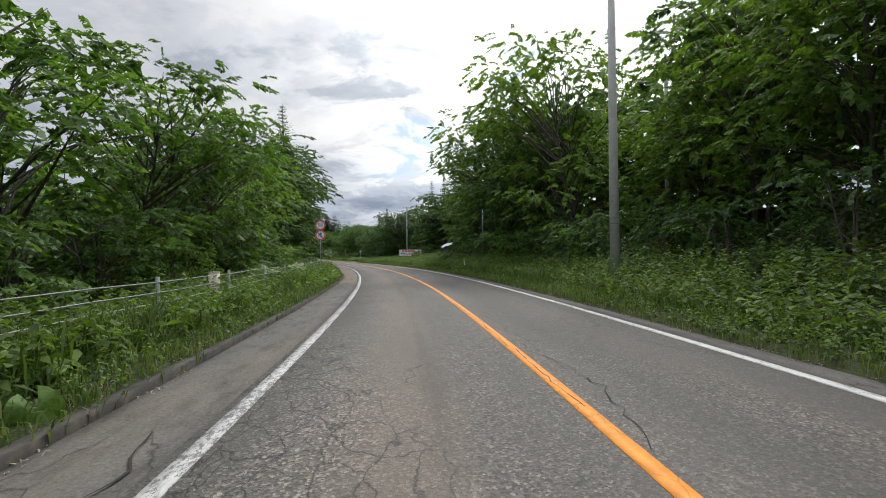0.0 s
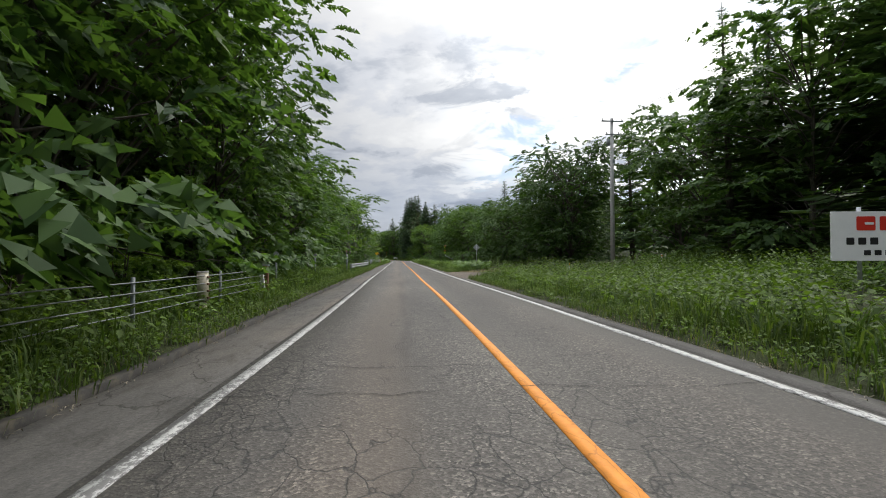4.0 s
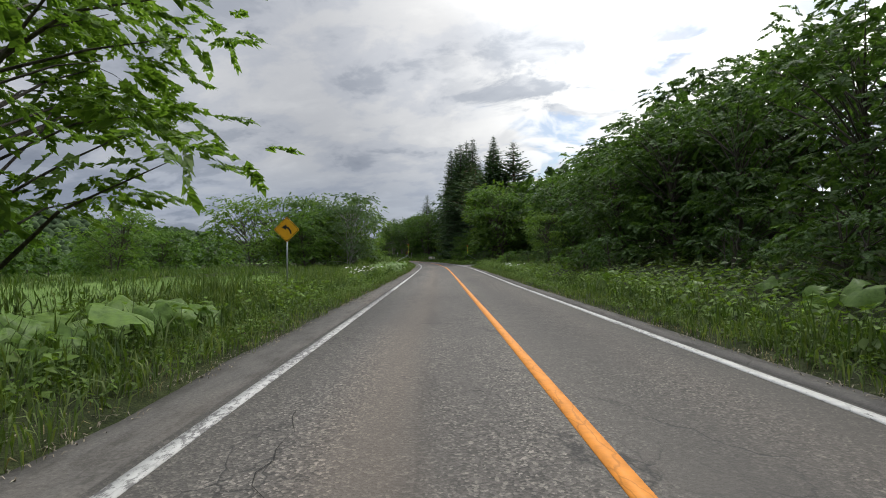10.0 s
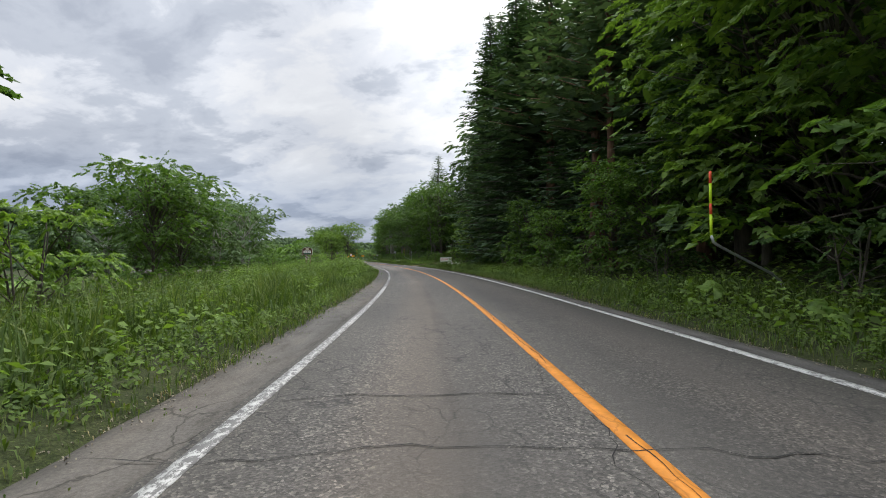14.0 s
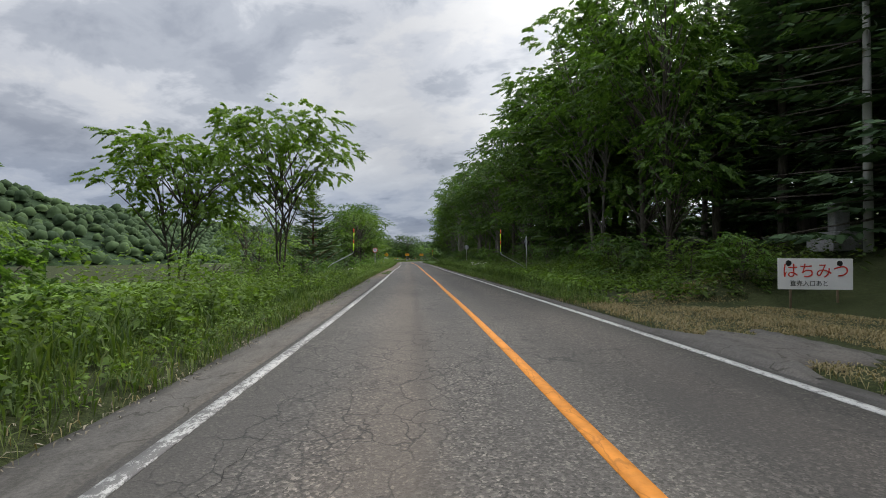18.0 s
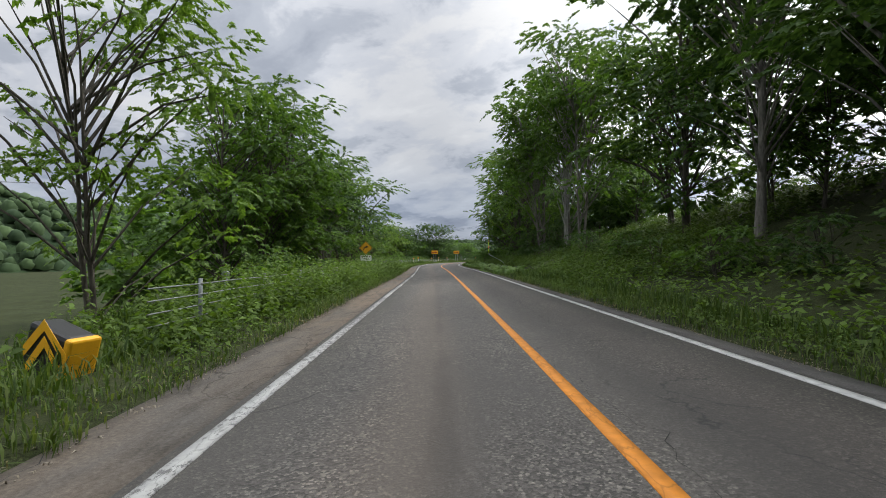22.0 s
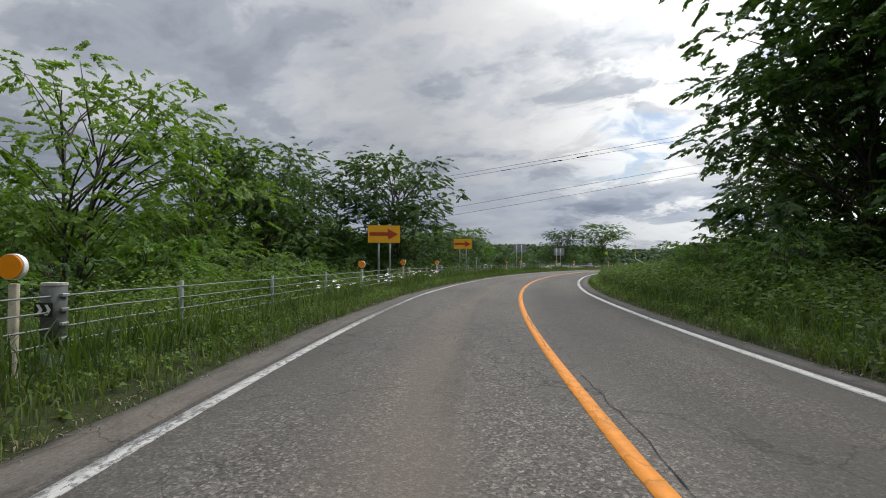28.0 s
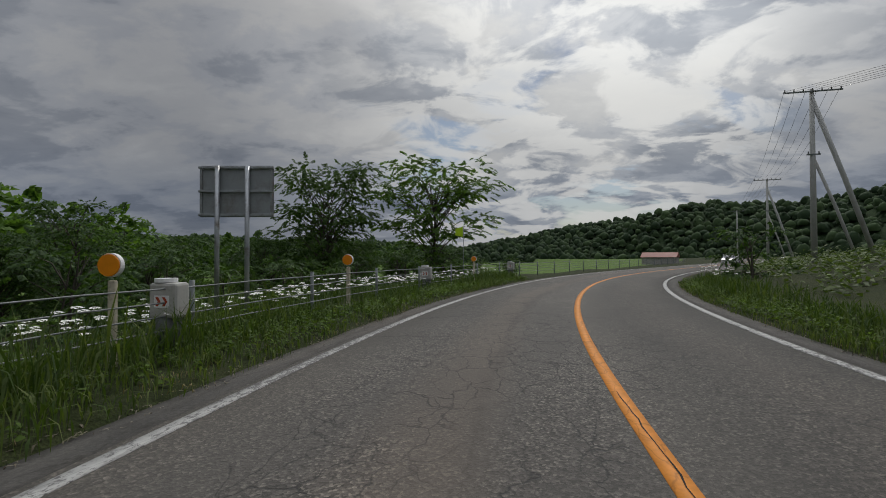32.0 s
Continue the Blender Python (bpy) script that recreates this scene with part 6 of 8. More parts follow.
herbs("verge_herbs", [(400, 452, -1, 0.4, 2.6), (-10, 105, -1, 0.8, 4.0), (-10, 100, 1, 0.8, 4.2), (112, 165, -1, 1.5, 4.5), (160, 300, -1, 0.8, 5.0), (112, 300, 1, 0.7, 4.2), (315, 400, -1, 0.7, 5.0), (316, 410, 1, 0.8, 5.0), (452, 545, -1, 1.6, 4.5)],
      11.0, 0.55, 0.17, 6, M_HERB, "leafy green herbs of the roadside verge", 5)
herbs("ground_cover", [(*ALL_L, 0.12, 1.3), (*ALL_R, 0.08, 1.1)], 38.0, 0.22, 0.075, 7, M_HERB, "low leafy weeds and clover of the road edge", 25, 0.34)
herbs("tall_herbs", [(365, 428, -1, 0.45, 3.8), (428, 472, -1, 2.4, 5.0), (436, 440, -1, 0.9, 3.0), (395, 410, 1, 0.8, 6.0), (410, 447, 1, 2.8, 6.5), (447, 540, 1, 0.8, 6.0), (56, 98, 1, 1.0, 13.0), (398, 420, 1, 5.0, 16.0), (324, 346, 1, 2.4, 7.5), (316, 345, -1, 1.5, 7), (311.6, 324, -1, 3.5, 24), (312.4, 316, -1, 1.0, 3.5), (-4, 46, -1, 0.6, 4.2), (46, 100, -1, 1.6, 4.2), (2, 62, 1, 1.0, 4.5), (250, 296, -1, 2.5, 7), (226, 235, 1, 0.6, 8)], 13.0, 0.85, 0.135, 15, M_HERB, "tall leafy knotweed and mugwort growing thickly", 6)
herbs("knotweed", [(276, 297, -1, 1.4, 13), (312.5, 318, -1, 4, 18), (386, 427, -1, 0.5, 3.4), (386.5, 402, -1, 0.5, 2.8), (450, 456, -1, 1.2, 3.4), (318, 330, -1, 1.0, 4.0), (476, 500, -1, 2.4, 6.0)], 14.0, 1.22, 0.130, 20, M_HERB, "tall leafy knotweed crowding the fence", 26)
herbs("forest_undergrowth", [(-10, 160, -1, 3.2, 11.0), (-10, 62, 1, 2.6, 12.0), (114, 232, 1, 3.2, 11.0), (246, 420, 1, 3.2, 12.0), (400, 500, -1, 3.2, 10.0), (440, 600, 1, 3.0, 14.0)],
      2.6, 0.7, 0.26, 6, M_SASA, "dark leafy undergrowth below the trees", 7, 0.22)
herbs("ferns", [(4, 14, -1, 0.8, 2.6), (16, 30, -1, 0.3, 1.8), (330, 350, 1, 1.2, 3.5)], 9.0, 0.5, 0.34, 6, M_FERN, "bright green fern fronds", 8, 0.16)
grass("shoulder_grass", [(351.5, 360, -1, -0.95, -0.45), (300, 314, -1, -0.5, 0.1)], 160, 0.13, M_GRASS, "short grass growing along the white line", 31, 0.012, 0.8)
fr = random.Random(3)
umbels("wildflowers", [(fr.uniform(535, 562), -4.6 - abs(fr.gauss(0, 1.6))) for _ in range(420)] + [(fr.uniform(484, 500), -4.2 - abs(fr.gauss(0, 1.0))) for _ in range(60)], 0.62, "white umbel wildflowers in the roadside grass", 1)
umbels("wildflowers", [(fr.uniform(198, 208), -4.0 - abs(fr.gauss(0, 0.8))) for _ in range(60)] + [(fr.uniform(296, 303), 6.2 + abs(fr.gauss(0, .5))) for _ in range(40)]
       + [(fr.uniform(210, 216), 6.0 + abs(fr.gauss(0, .5))) for _ in range(25)] + [(fr.uniform(348, 366), -5.0 - abs(fr.gauss(0, 1.0))) for _ in range(45)] + [(fr.uniform(358, 364), 6.2 + abs(fr.gauss(0, .5))) for _ in range(20)]
       + [(fr.uniform(283, 292), -6.0 - abs(fr.gauss(0, 1.0))) for _ in range(25)] + [(fr.uniform(555, 575), 5.5 + abs(fr.gauss(0, 1.0))) for _ in range(40)], 0.6, "small white wildflowers among the grass", 2)


def butterbur_leaf(seed, R=0.34, H=0.7):
    """One big round leaf: notched, cupped, with ruffled rim, on a thick stalk."""
    r = np.random.RandomState(seed)
    n, rings = 18, (0.0, 0.3, 0.65, 1.0)
    V, F = [], []
    ph = r.uniform(0, 6.28, 3)
    for q, t in enumerate(rings[1:]):
        for k in range(n):
            a = 0.30 + (2 * np.pi - 0.60) * k / (n - 1)
            rr = R * t * (1 + 0.06 * np.sin(5 * a + ph[0]) * t)
            z = 0.20 * R * np.sin(3 * a + ph[1]) * t * t + 0.10 * R * np.sin(7 * a + ph[2]) * t ** 2 - 0.38 * R * t * t + 0.12 * R * t
            V.append((rr * np.cos(a), rr * np.sin(a), H + z))
    c = len(V)
    V.append((0.02, 0, H - 0.01))
    tris = [(c, k, k + 1) for k in range(n - 1)]
    quads = [(q * n + k, (q + 1) * n + k, (q + 1) * n + k + 1, q * n + k + 1) for q in range(2) for k in range(n - 1)]
    me = bpy.data.meshes.new("leaf")
    sv, sf = tube(np.array([[0.10, 0.05, -0.05], [0.05, 0.03, H * 0.5], [0.02, 0, H - 0.01]]), [0.014, 0.011, 0.008], 5)
    me.from_pydata([tuple(p) for p in V] + [tuple(p) for p in sv], [], tris + quads + [tuple(int(i) + len(V) for i in q) for q in sf])
    me.materials.append(M_BUTTER)
    me.materials.append(M_STALK)
    me.polygons.foreach_set("material_index", np.array([0] * (len(tris) + len(quads)) + [1] * len(sf), dtype=np.int32))
    me.polygons.foreach_set("use_smooth", np.ones(len(me.polygons), dtype=bool))
    return me


BUR = [butterbur_leaf(i, 0.30 + 0.03 * (i % 4), 0.5 + 0.08 * (i % 5)) for i in range(8)]
BR = random.Random(12)


def butterbur(s0, s1, u0, u1, n, size=1.0, lift=0.0):
    """A patch of butterbur: every leaf a part."""
    sc, uc = (s0 + s1) / 2, (u0 + u1) / 2
    x, y = (float(a) for a in road_xy(sc, uc))
    z = ground_at(x, y)
    t = thing("butterbur", "large round light green butterbur leaves in a patch", "butterbur", pose(x, y, z), "butterbur patches")
    for i in range(n):
        s, u = BR.uniform(s0, s1), BR.uniform(u0, u1)
        lx, ly = (float(a) for a in road_xy(s, u))
        k = 0.8 * size * BR.uniform(0.4, 1.2)
        lz = ground_at(lx, ly) - z + lift - BR.uniform(0, 0.62) * (0.35 + 0.55 * k) * (1.0 - 0.55 * abs((u - uc) * 2 / (u1 - u0)))
        h = math.radians(heading(s))
        face = Vector((math.sin(h) * 0.6, -math.cos(h) * 0.6, 0)) + Vector((math.cos(h), math.sin(h), 0)) * (0.8 if uc < 0 else -0.8)
        a = BR.uniform(0.1, 1.25)
        nrm = (face.normalized() * math.sin(a) + Vector((BR.uniform(-.45, .45), BR.uniform(-.45, .45), math.cos(a)))).normalized()
        q = Vector((0, 0, 1)).rotation_difference(nrm) @ Euler((0, 0, BR.uniform(0, 6.28))).to_quaternion()
        p = part("leaf", BUR[i % 8], None, t)
        p.matrix_basis = Matrix.LocRotScale((lx - x, ly - y, lz), q, (k, k, k))
    return t


butterbur(4.2, 5.8, -3.8, -3.1, 6, 0.8)
butterbur(20, 27, -6.0, -4.6, 44, 1.15, 0.35)
butterbur(112, 124, 5.9, 8.6, 250, 0.95, 0.25)
butterbur(126, 160, 6.4, 8.0, 22, 1.1)
butterbur(160, 215, 6.3, 7.8, 34, 1.0)
butterbur(177.5, 181.5, -5.6, -3.8, 34, 1.15, 0.30)
butterbur(208, 220, -6.2, -3.3, 280, 0.92, 0.24)
butterbur(208, 222, -3.7, -2.95, 60, 0.60, 0.05)
butterbur(219.5, 231, -6.6, -3.4, 280, 0.95, 0.28)
butterbur(231, 237, -7.5, -4.6, 70, 0.95, 0.2)
butterbur(226, 240, -9.5, -6.0, 24, 1.2)
butterbur(224, 232, 6.0, 8.5, 16, 1.0)
butterbur(246, 258, 6.2, 8.0, 18, 0.9)
butterbur(290, 299, 5.6, 7.4, 22, 0.9)
butterbur(301, 308, 6.6, 8.6, 10, 0.9)
butterbur(352, 360, 6.6, 8.4, 8, 0.9)
butterbur(411, 428, 5.0, 6.7, 170, 0.70, 0.25)
butterbur(428, 446, 5.2, 6.9, 120, 0.72, 0.25)
butterbur(446, 462, 6.2, 8.0, 22, 0.9)
butterbur(474, 486, -8.0, -5.6, 18, 1.0)
butterbur(489, 497, -9.5, -6.5, 12, 1.1)
butterbur(505, 522, 6.0, 9.0, 40, 1.05)

# ---- hills ----
def hill(name, crest, width, label, seed):
    """A wooded ridge along crest points (x, y, height): lumpy with tree crowns."""
    r = np.random.RandomState(seed)
    crest = np.array(crest, float)
    seg = np.concatenate([[0], np.cumsum(np.linalg.norm(np.diff(crest[:, :2], axis=0), axis=1))])
    n = int(seg[-1] / 7)
    t = np.linspace(0, seg[-1], n)
    cx, cy, ch = (np.interp(t, seg, crest[:, i]) for i in range(3))
    k = np.ones(9) / 9
    ch = np.convolve(np.pad(ch, 4, mode="edge"), k, "valid")
    tx, ty = np.gradient(cx), np.gradient(cy)
    L = np.hypot(tx, ty)
    nxx, nyy = -ty / L, tx / L
    m = int(2 * width / 7)
    w = np.linspace(-width, width, m)
    X_ = cx[:, None] + nxx[:, None] * w
    Y_ = cy[:, None] + nyy[:, None] * w
    prof = np.cos(np.clip(w / width, -1, 1) * np.pi / 2) ** 1.3
    big = np.array([[noise.noise((a * 0.008, b * 0.008, seed)) for a, b in zip(ra, rb)] for ra, rb in zip(X_, Y_)])
    Z_ = ch[:, None] * prof * (1 + 0.35 * big) - 11 + r.uniform(0, 5.0, X_.shape) * (prof > 0.02)
    X_ = X_ + r.uniform(-2.5, 2.5, X_.shape)
    Y_ = Y_ + r.uniform(-2.5, 2.5, X_.shape)
    j = (np.arange(n - 1)[:, None] * m + np.arange(m - 1)[None]).ravel()
    me = quick_mesh(name, np.stack([X_.ravel(), Y_.ravel(), Z_.ravel()], 1), np.stack([j, j + 1, j + m + 1, j + m], 1), True)
    ob = tagged(part(name, me, M_HILL), label, "hill", kind="structure")
    # crowns of the hillside wood, on the slope towards the road and over the crest
    near = 1 if np.hypot(cx[n // 3] + nxx[n // 3] * 50 + 150, cy[n // 3] + nyy[n // 3] * 50 - 400) < np.hypot(cx[n // 3] + 150, cy[n // 3] - 400) else -1
    ci, cj = np.meshgrid(np.arange(1, n - 1), np.arange(1, m - 1), indexing="ij")
    keep = ((w * near)[cj] > -25) & ((w * near)[cj] < width * 0.93)
    ci, cj = ci[keep], cj[keep]
    q = len(ci)
    c = np.stack([X_[ci, cj], Y_[ci, cj], Z_[ci, cj] - 0.5], 1)
    R = r.uniform(2.8, 4.8, q)
    H = R * r.uniform(1.2, 2.1, q)
    rings = []
    for hz, rr in ((0.15, 0.85), (0.5, 1.0), (0.82, 0.62)):
        a = np.arange(6) * np.pi / 3 + r.uniform(0, 1, (q, 1))
        k2 = R[:, None] * rr * r.uniform(0.7, 1.2, (q, 6))
        rings.append(np.stack([c[:, :1] + k2 * np.cos(a), c[:, 1:2] + k2 * np.sin(a), c[:, 2:] + H[:, None] * (hz + r.uniform(-0.08, 0.08, (q, 6)))], 2))
    top = (c + np.stack([r.uniform(-1, 1, q), r.uniform(-1, 1, q), H], 1))[:, None]
    V = np.concatenate(rings + [top], 1)
    F = [(b * 6 + i, b * 6 + (i + 1) % 6, b * 6 + 6 + (i + 1) % 6) for b in (0, 1) for i in range(6)] + [(b * 6 + i, b * 6 + 6 + (i + 1) % 6, b * 6 + 6 + i) for b in (0, 1) for i in range(6)] + [(12 + i, 12 + (i + 1) % 6, 18) for i in range(6)]
    F = (np.array(F)[None] + 19 * np.arange(q)[:, None, None]).reshape(-1, 3)
    tagged(part("hillside_woodland", quick_mesh("hillside_woodland", V.reshape(-1, 3), F), M_FARCROWN), "dark green wooded hillside far across the valley", "woodland", kind="stuff")
    return ob


hill("backdrop_hill_1", [(-470, 60, 34), (-520, 250, 46), (-560, 430, 60), (-640, 640, 46), (-700, 900, 44), (-640, 1150, 38), (-450, 1350, 32), (-200, 1450, 26)], 210, "forested green hills beyond the valley", 2)
hill("backdrop_hill_2", [(340, 560, 60), (230, 700, 66), (140, 830, 56), (60, 960, 46), (-40, 1100, 40), (-140, 1250, 22)], 130, "wooded dark green ridge behind the fields", 5)


# ---- roadside things ----
def stand(name, s, u, label, category, group="", turn=0.0, z=None, xy=None):
    """An empty at the foot of a thing, its +y looking along the road."""
    x, y = xy if xy else (float(a) for a in road_xy(s, u))
    if xy:
        s = float(road_su(np.array([x]), np.array([y]))[0][0])
    return thing(name, label, category, pose(x, y, ground_at(x, y) if z is None else z, 0, 0, heading(s) + turn), group)


def text_mesh(body, size, mat, parent, at, name="lettering", turn=(90, 0, 0)):
    """Flat lettering as a mesh part."""
    cu = bpy.data.curves.new(name, "FONT")
    cu.body, cu.size, cu.align_x, cu.align_y, cu.extrude = body, size, "CENTER", "CENTER", 0.002
    tmp = new("tmp", cu)
    dg = bpy.context.evaluated_depsgraph_get()
    me = bpy.data.meshes.new_from_object(tmp.evaluated_get(dg))
    bpy.data.objects.remove(tmp)
    me.materials.clear()
    ob = part(name, me, mat, parent)
    ob.matrix_basis = pose(*at, *turn)
    return ob


def plate(name, outline, depth, mat, parent, y=0.0, z=0.0, x=0.0, label=""):
    """A flat plate in the x-z plane from an outline, facing -y."""
    bm = bmesh.new()
    f = bm.faces.new([bm.verts.new((a, 0, b)) for a, b in outline])
    if f.normal.y > 0:
        f.normal_flip()
    g = bmesh.ops.extrude_face_region(bm, geom=[f])
    bmesh.ops.translate(bm, vec=(0, depth, 0), verts=[v for v in g["geom"] if isinstance(v, bmesh.types.BMVert)])
    bmesh.ops.recalc_face_normals(bm, faces=bm.faces)
    ob = part(name, bm, mat, parent, label)
    ob.matrix_basis = pose(x, y, z)
    return ob


def rect(w, h, r=0.03, n=4):
    out = []
    for cx, cz, a0 in ((w / 2 - r, h / 2 - r, 0), (-w / 2 + r, h / 2 - r, 90), (-w / 2 + r, -h / 2 + r, 180), (w / 2 - r, -h / 2 + r, 270)):
        for i in range(n + 1):
            a = radians(a0 + 90 * i / n)
            out.append((cx + r * math.cos(a), cz + r * math.sin(a)))
    return out


def ring(rad, n=32):
    return [(rad * math.cos(2 * math.pi * i / n), rad * math.sin(2 * math.pi * i / n)) for i in range(n)]


def diamond(side, r=0.04):
    return [(a * math.cos(math.pi / 4) - b * math.sin(math.pi / 4), a * math.sin(math.pi / 4) + b * math.cos(math.pi / 4)) for a, b in rect(side, side, r)]


def upright(parent, h, r=0.03, x=0.0, y=0.02, mat=None, name="post", z0=-0.4):
    return rod(name, [(x, y, z0), (x, y, h * 0.5), (x, y, h)], r, mat or M_STEEL, parent)


def bent_arrow(k, flip=1):
    """Outline of a curving arrow."""
    inner = [(-0.30 + 0.46 * (1 - math.cos(a)), -0.34 + 0.52 * math.sin(a)) for a in [i * 0.19 for i in range(8)]]
    outer = [(-0.44 + 0.58 * (1 - math.cos(a)), -0.34 + 0.68 * math.sin(a)) for a in [i * 0.19 for i in range(8)]]
    pts = outer + [(0.04, 0.50), (0.42, 0.24), (0.06, 0.02)] + inner[::-1]
    return [(flip * x * k, z * k) for x, z in pts]


def warning_sign(s, u, zc, side, flip, plate_text=False, xy=None):
    t = stand("warning_sign", s, u, "yellow diamond warning sign with black curve arrow on a steel post", "road sign", "road signs", xy=xy)
    upright(t, zc + 0.1, 0.03)
    p = plate("sign_panel", diamond(side), 0.006, M_YELLOW, t, -0.03, zc)
    plate("border", diamond(side * 0.93), 0.003, M_BLACK, p, -0.004)
    plate("face", diamond(side * 0.89), 0.003, M_YELLOW, p, -0.008)
    plate("arrow", bent_arrow(side * 0.62, flip), 0.003, M_BLACK, p, -0.012, -0.02)
    if plate_text:
        q = plate("small_plate", rect(0.72, 0.34, 0.02), 0.006, M_WHITE, t, -0.03, zc - 0.66)
        text_mesh("100m", 0.17, M_BLACK, q, (0, -0.006, -0.06))
        for i in range(4):
            plate("glyph_bar", rect(0.10, 0.075, 0.006), 0.003, M_BLACK, q, -0.004, 0.09, -0.24 + 0.16 * i)
    for z in (zc - side * 0.3, zc + side * 0.3):
        part("bracket", box_bm(0.10, 0.03, 0.03, (0, 0.0, z), 0.004), M_STEEL, t)
    return t


def round_sign(t, zc, rad, what):
    p = plate("sign_disc", ring(rad), 0.006, M_WHITE, t, -0.035, zc)
    plate("red_rim", ring(rad * 0.97), 0.003, M_RED, p, -0.004)
    plate("face", ring(rad * 0.76), 0.003, M_WHITE, p, -0.008)
    if what == "50":
        for k, digit in ((-0.27, "5"), (0.27, "0")):
            text_mesh(digit, rad * 0.95, M_BLUE, p, (k * rad, -0.012, 0.0), "numeral")
    else:
        plate("blue_arrow", [(0.0 * rad, -0.5 * rad), (0.18 * rad, -0.42 * rad), (0.26 * rad, 0.0), (0.10 * rad, 0.22 * rad), (0.28 * rad, 0.26 * rad), (0.06 * rad, 0.58 * rad), (-0.22 * rad, 0.26 * rad), (-0.06 * rad, 0.24 * rad), (0.08 * rad, -0.02 * rad), (0.02 * rad, -0.3 * rad)], 0.003, M_BLUE, p, -0.012)
        plate("blue_arrow", [(-0.36 * rad, -0.4 * rad), (-0.24 * rad, -0.4 * rad), (-0.24 * rad, -0.1 * rad), (-0.14 * rad, -0.1 * rad), (-0.3 * rad, 0.12 * rad), (-0.46 * rad, -0.1 * rad), (-0.36 * rad, -0.1 * rad)], 0.003, M_BLUE, p, -0.012)
        plate("red_bar", [(-0.58 * rad, 0.46 * rad), (-0.48 * rad, 0.58 * rad), (0.56 * rad, -0.46 * rad), (0.46 * rad, -0.58 * rad)], 0.003, M_BLUE, p, -0.016)
    part("bracket", box_bm(0.12, 0.03, 0.03, (0, -0.01, zc), 0.004), M_STEEL, t)
    return p


t = stand("speed_sign", 35.5, -4.1, "two round red-rimmed road signs on one steel post", "road sign", "road signs")
upright(t, 3.8, 0.032)
round_sign(t, 3.45, 0.36, "50")
round_sign(t, 2.74, 0.36, "pass")
t = stand("speed_sign", 373.6, -4.5, "round red-rimmed fifty speed sign on a steel post", "road sign", "road signs")
upright(t, 2.58, 0.035)
round_sign(t, 2.37, 0.31, "50")
warning_sign(190.2, -5.4, 2.35, 0.66, -1)
warning_sign(411.3, -4.3, 2.05, 0.62, 1, True)


def sign_back(s, u, zc, shape, label, h=0.0, xy=None, turn=0):
    """A sign seen from behind: bare metal plate on a post."""
    t = stand("road_sign_back", s, u, label, "road sign", "road signs", xy=xy, turn=turn)
    upright(t, max(zc + 0.35, h), 0.032, y=-0.03)
    plate("sign_panel", shape, 0.006, M_SIGNBACK, t, 0.005, zc)
    part("bracket", box_bm(0.5, 0.02, 0.035, (0, 0.0, zc), 0.004), M_STEEL, t)
    return t


sign_back(117.4, 7.9, 2.15, diamond(0.50), "grey metal back of a diamond road sign on a post")
sign_back(342.7, 6.9, 2.08, diamond(0.50), "grey metal back of a diamond road sign among ferns", turn=60)
sign_back(386.0, 8.6, 2.3, ring(0.32), "grey metal back of a round road sign")
sign_back(41.5, 9.6, 3.0, ring(0.30), "grey metal back of a round road sign by the woods", 4.4, turn=75)


def delineator(s, u, h=0.95, colour=None, label="thin white delineator post with a reflector", dia=0.05):
    t = stand("delineator", s, u, label, "delineator", "delineator posts")
    rod("post", [(0, 0, -0.3), (0, 0, h * 0.5), (0, 0, h)], 0.028, M_WHITE, t)
    p = part("reflector", disc_bm(dia, 0.03, 20), colour or M_ORANGE, t)
    p.matrix_basis = pose(0, -0.03, h - 0.08, 90, 0, 0)
    return t


delineator(36.5, 6.6, 0.95)
delineator(95.0, 15.0, 0.8)
delineator(100.5, 11.5, 0.9)


def marker_lamp(s, u, h=1.35, r=0.14):
    """A tall cream post with a big round orange reflector."""
    t = stand("curve_marker", s, u, "cream post with a large round orange reflector", "curve marker", "orange curve markers")
    p = part("post", box_bm(0.10, 0.05, h, (0, 0.02, h / 2 - 0.2), 0.012), M_CREAM, t)
    d = part("housing", disc_bm(r, 0.06, 28), M_WHITE, t)
    d.matrix_basis = pose(0, 0.0, h - 0.02, 90, 0, 8)
    q = part("reflector", disc_bm(r * 0.92, 0.03, 28), M_ORANGE, t)
    q.matrix_basis = pose(0, -0.034, h - 0.02, 90, 0, 8)
    return t


for s, u in ((471.8, -5.0), (476.7, -4.98), (490.0, -5.2), (495.7, -5.2), (502.3, -5.2), (522.5, -5.2), (526.8, -5.0), (539.5, -4.8), (546.0, -4.8), (558.0, -4.9)):
    marker_lamp(s, u, 1.22)


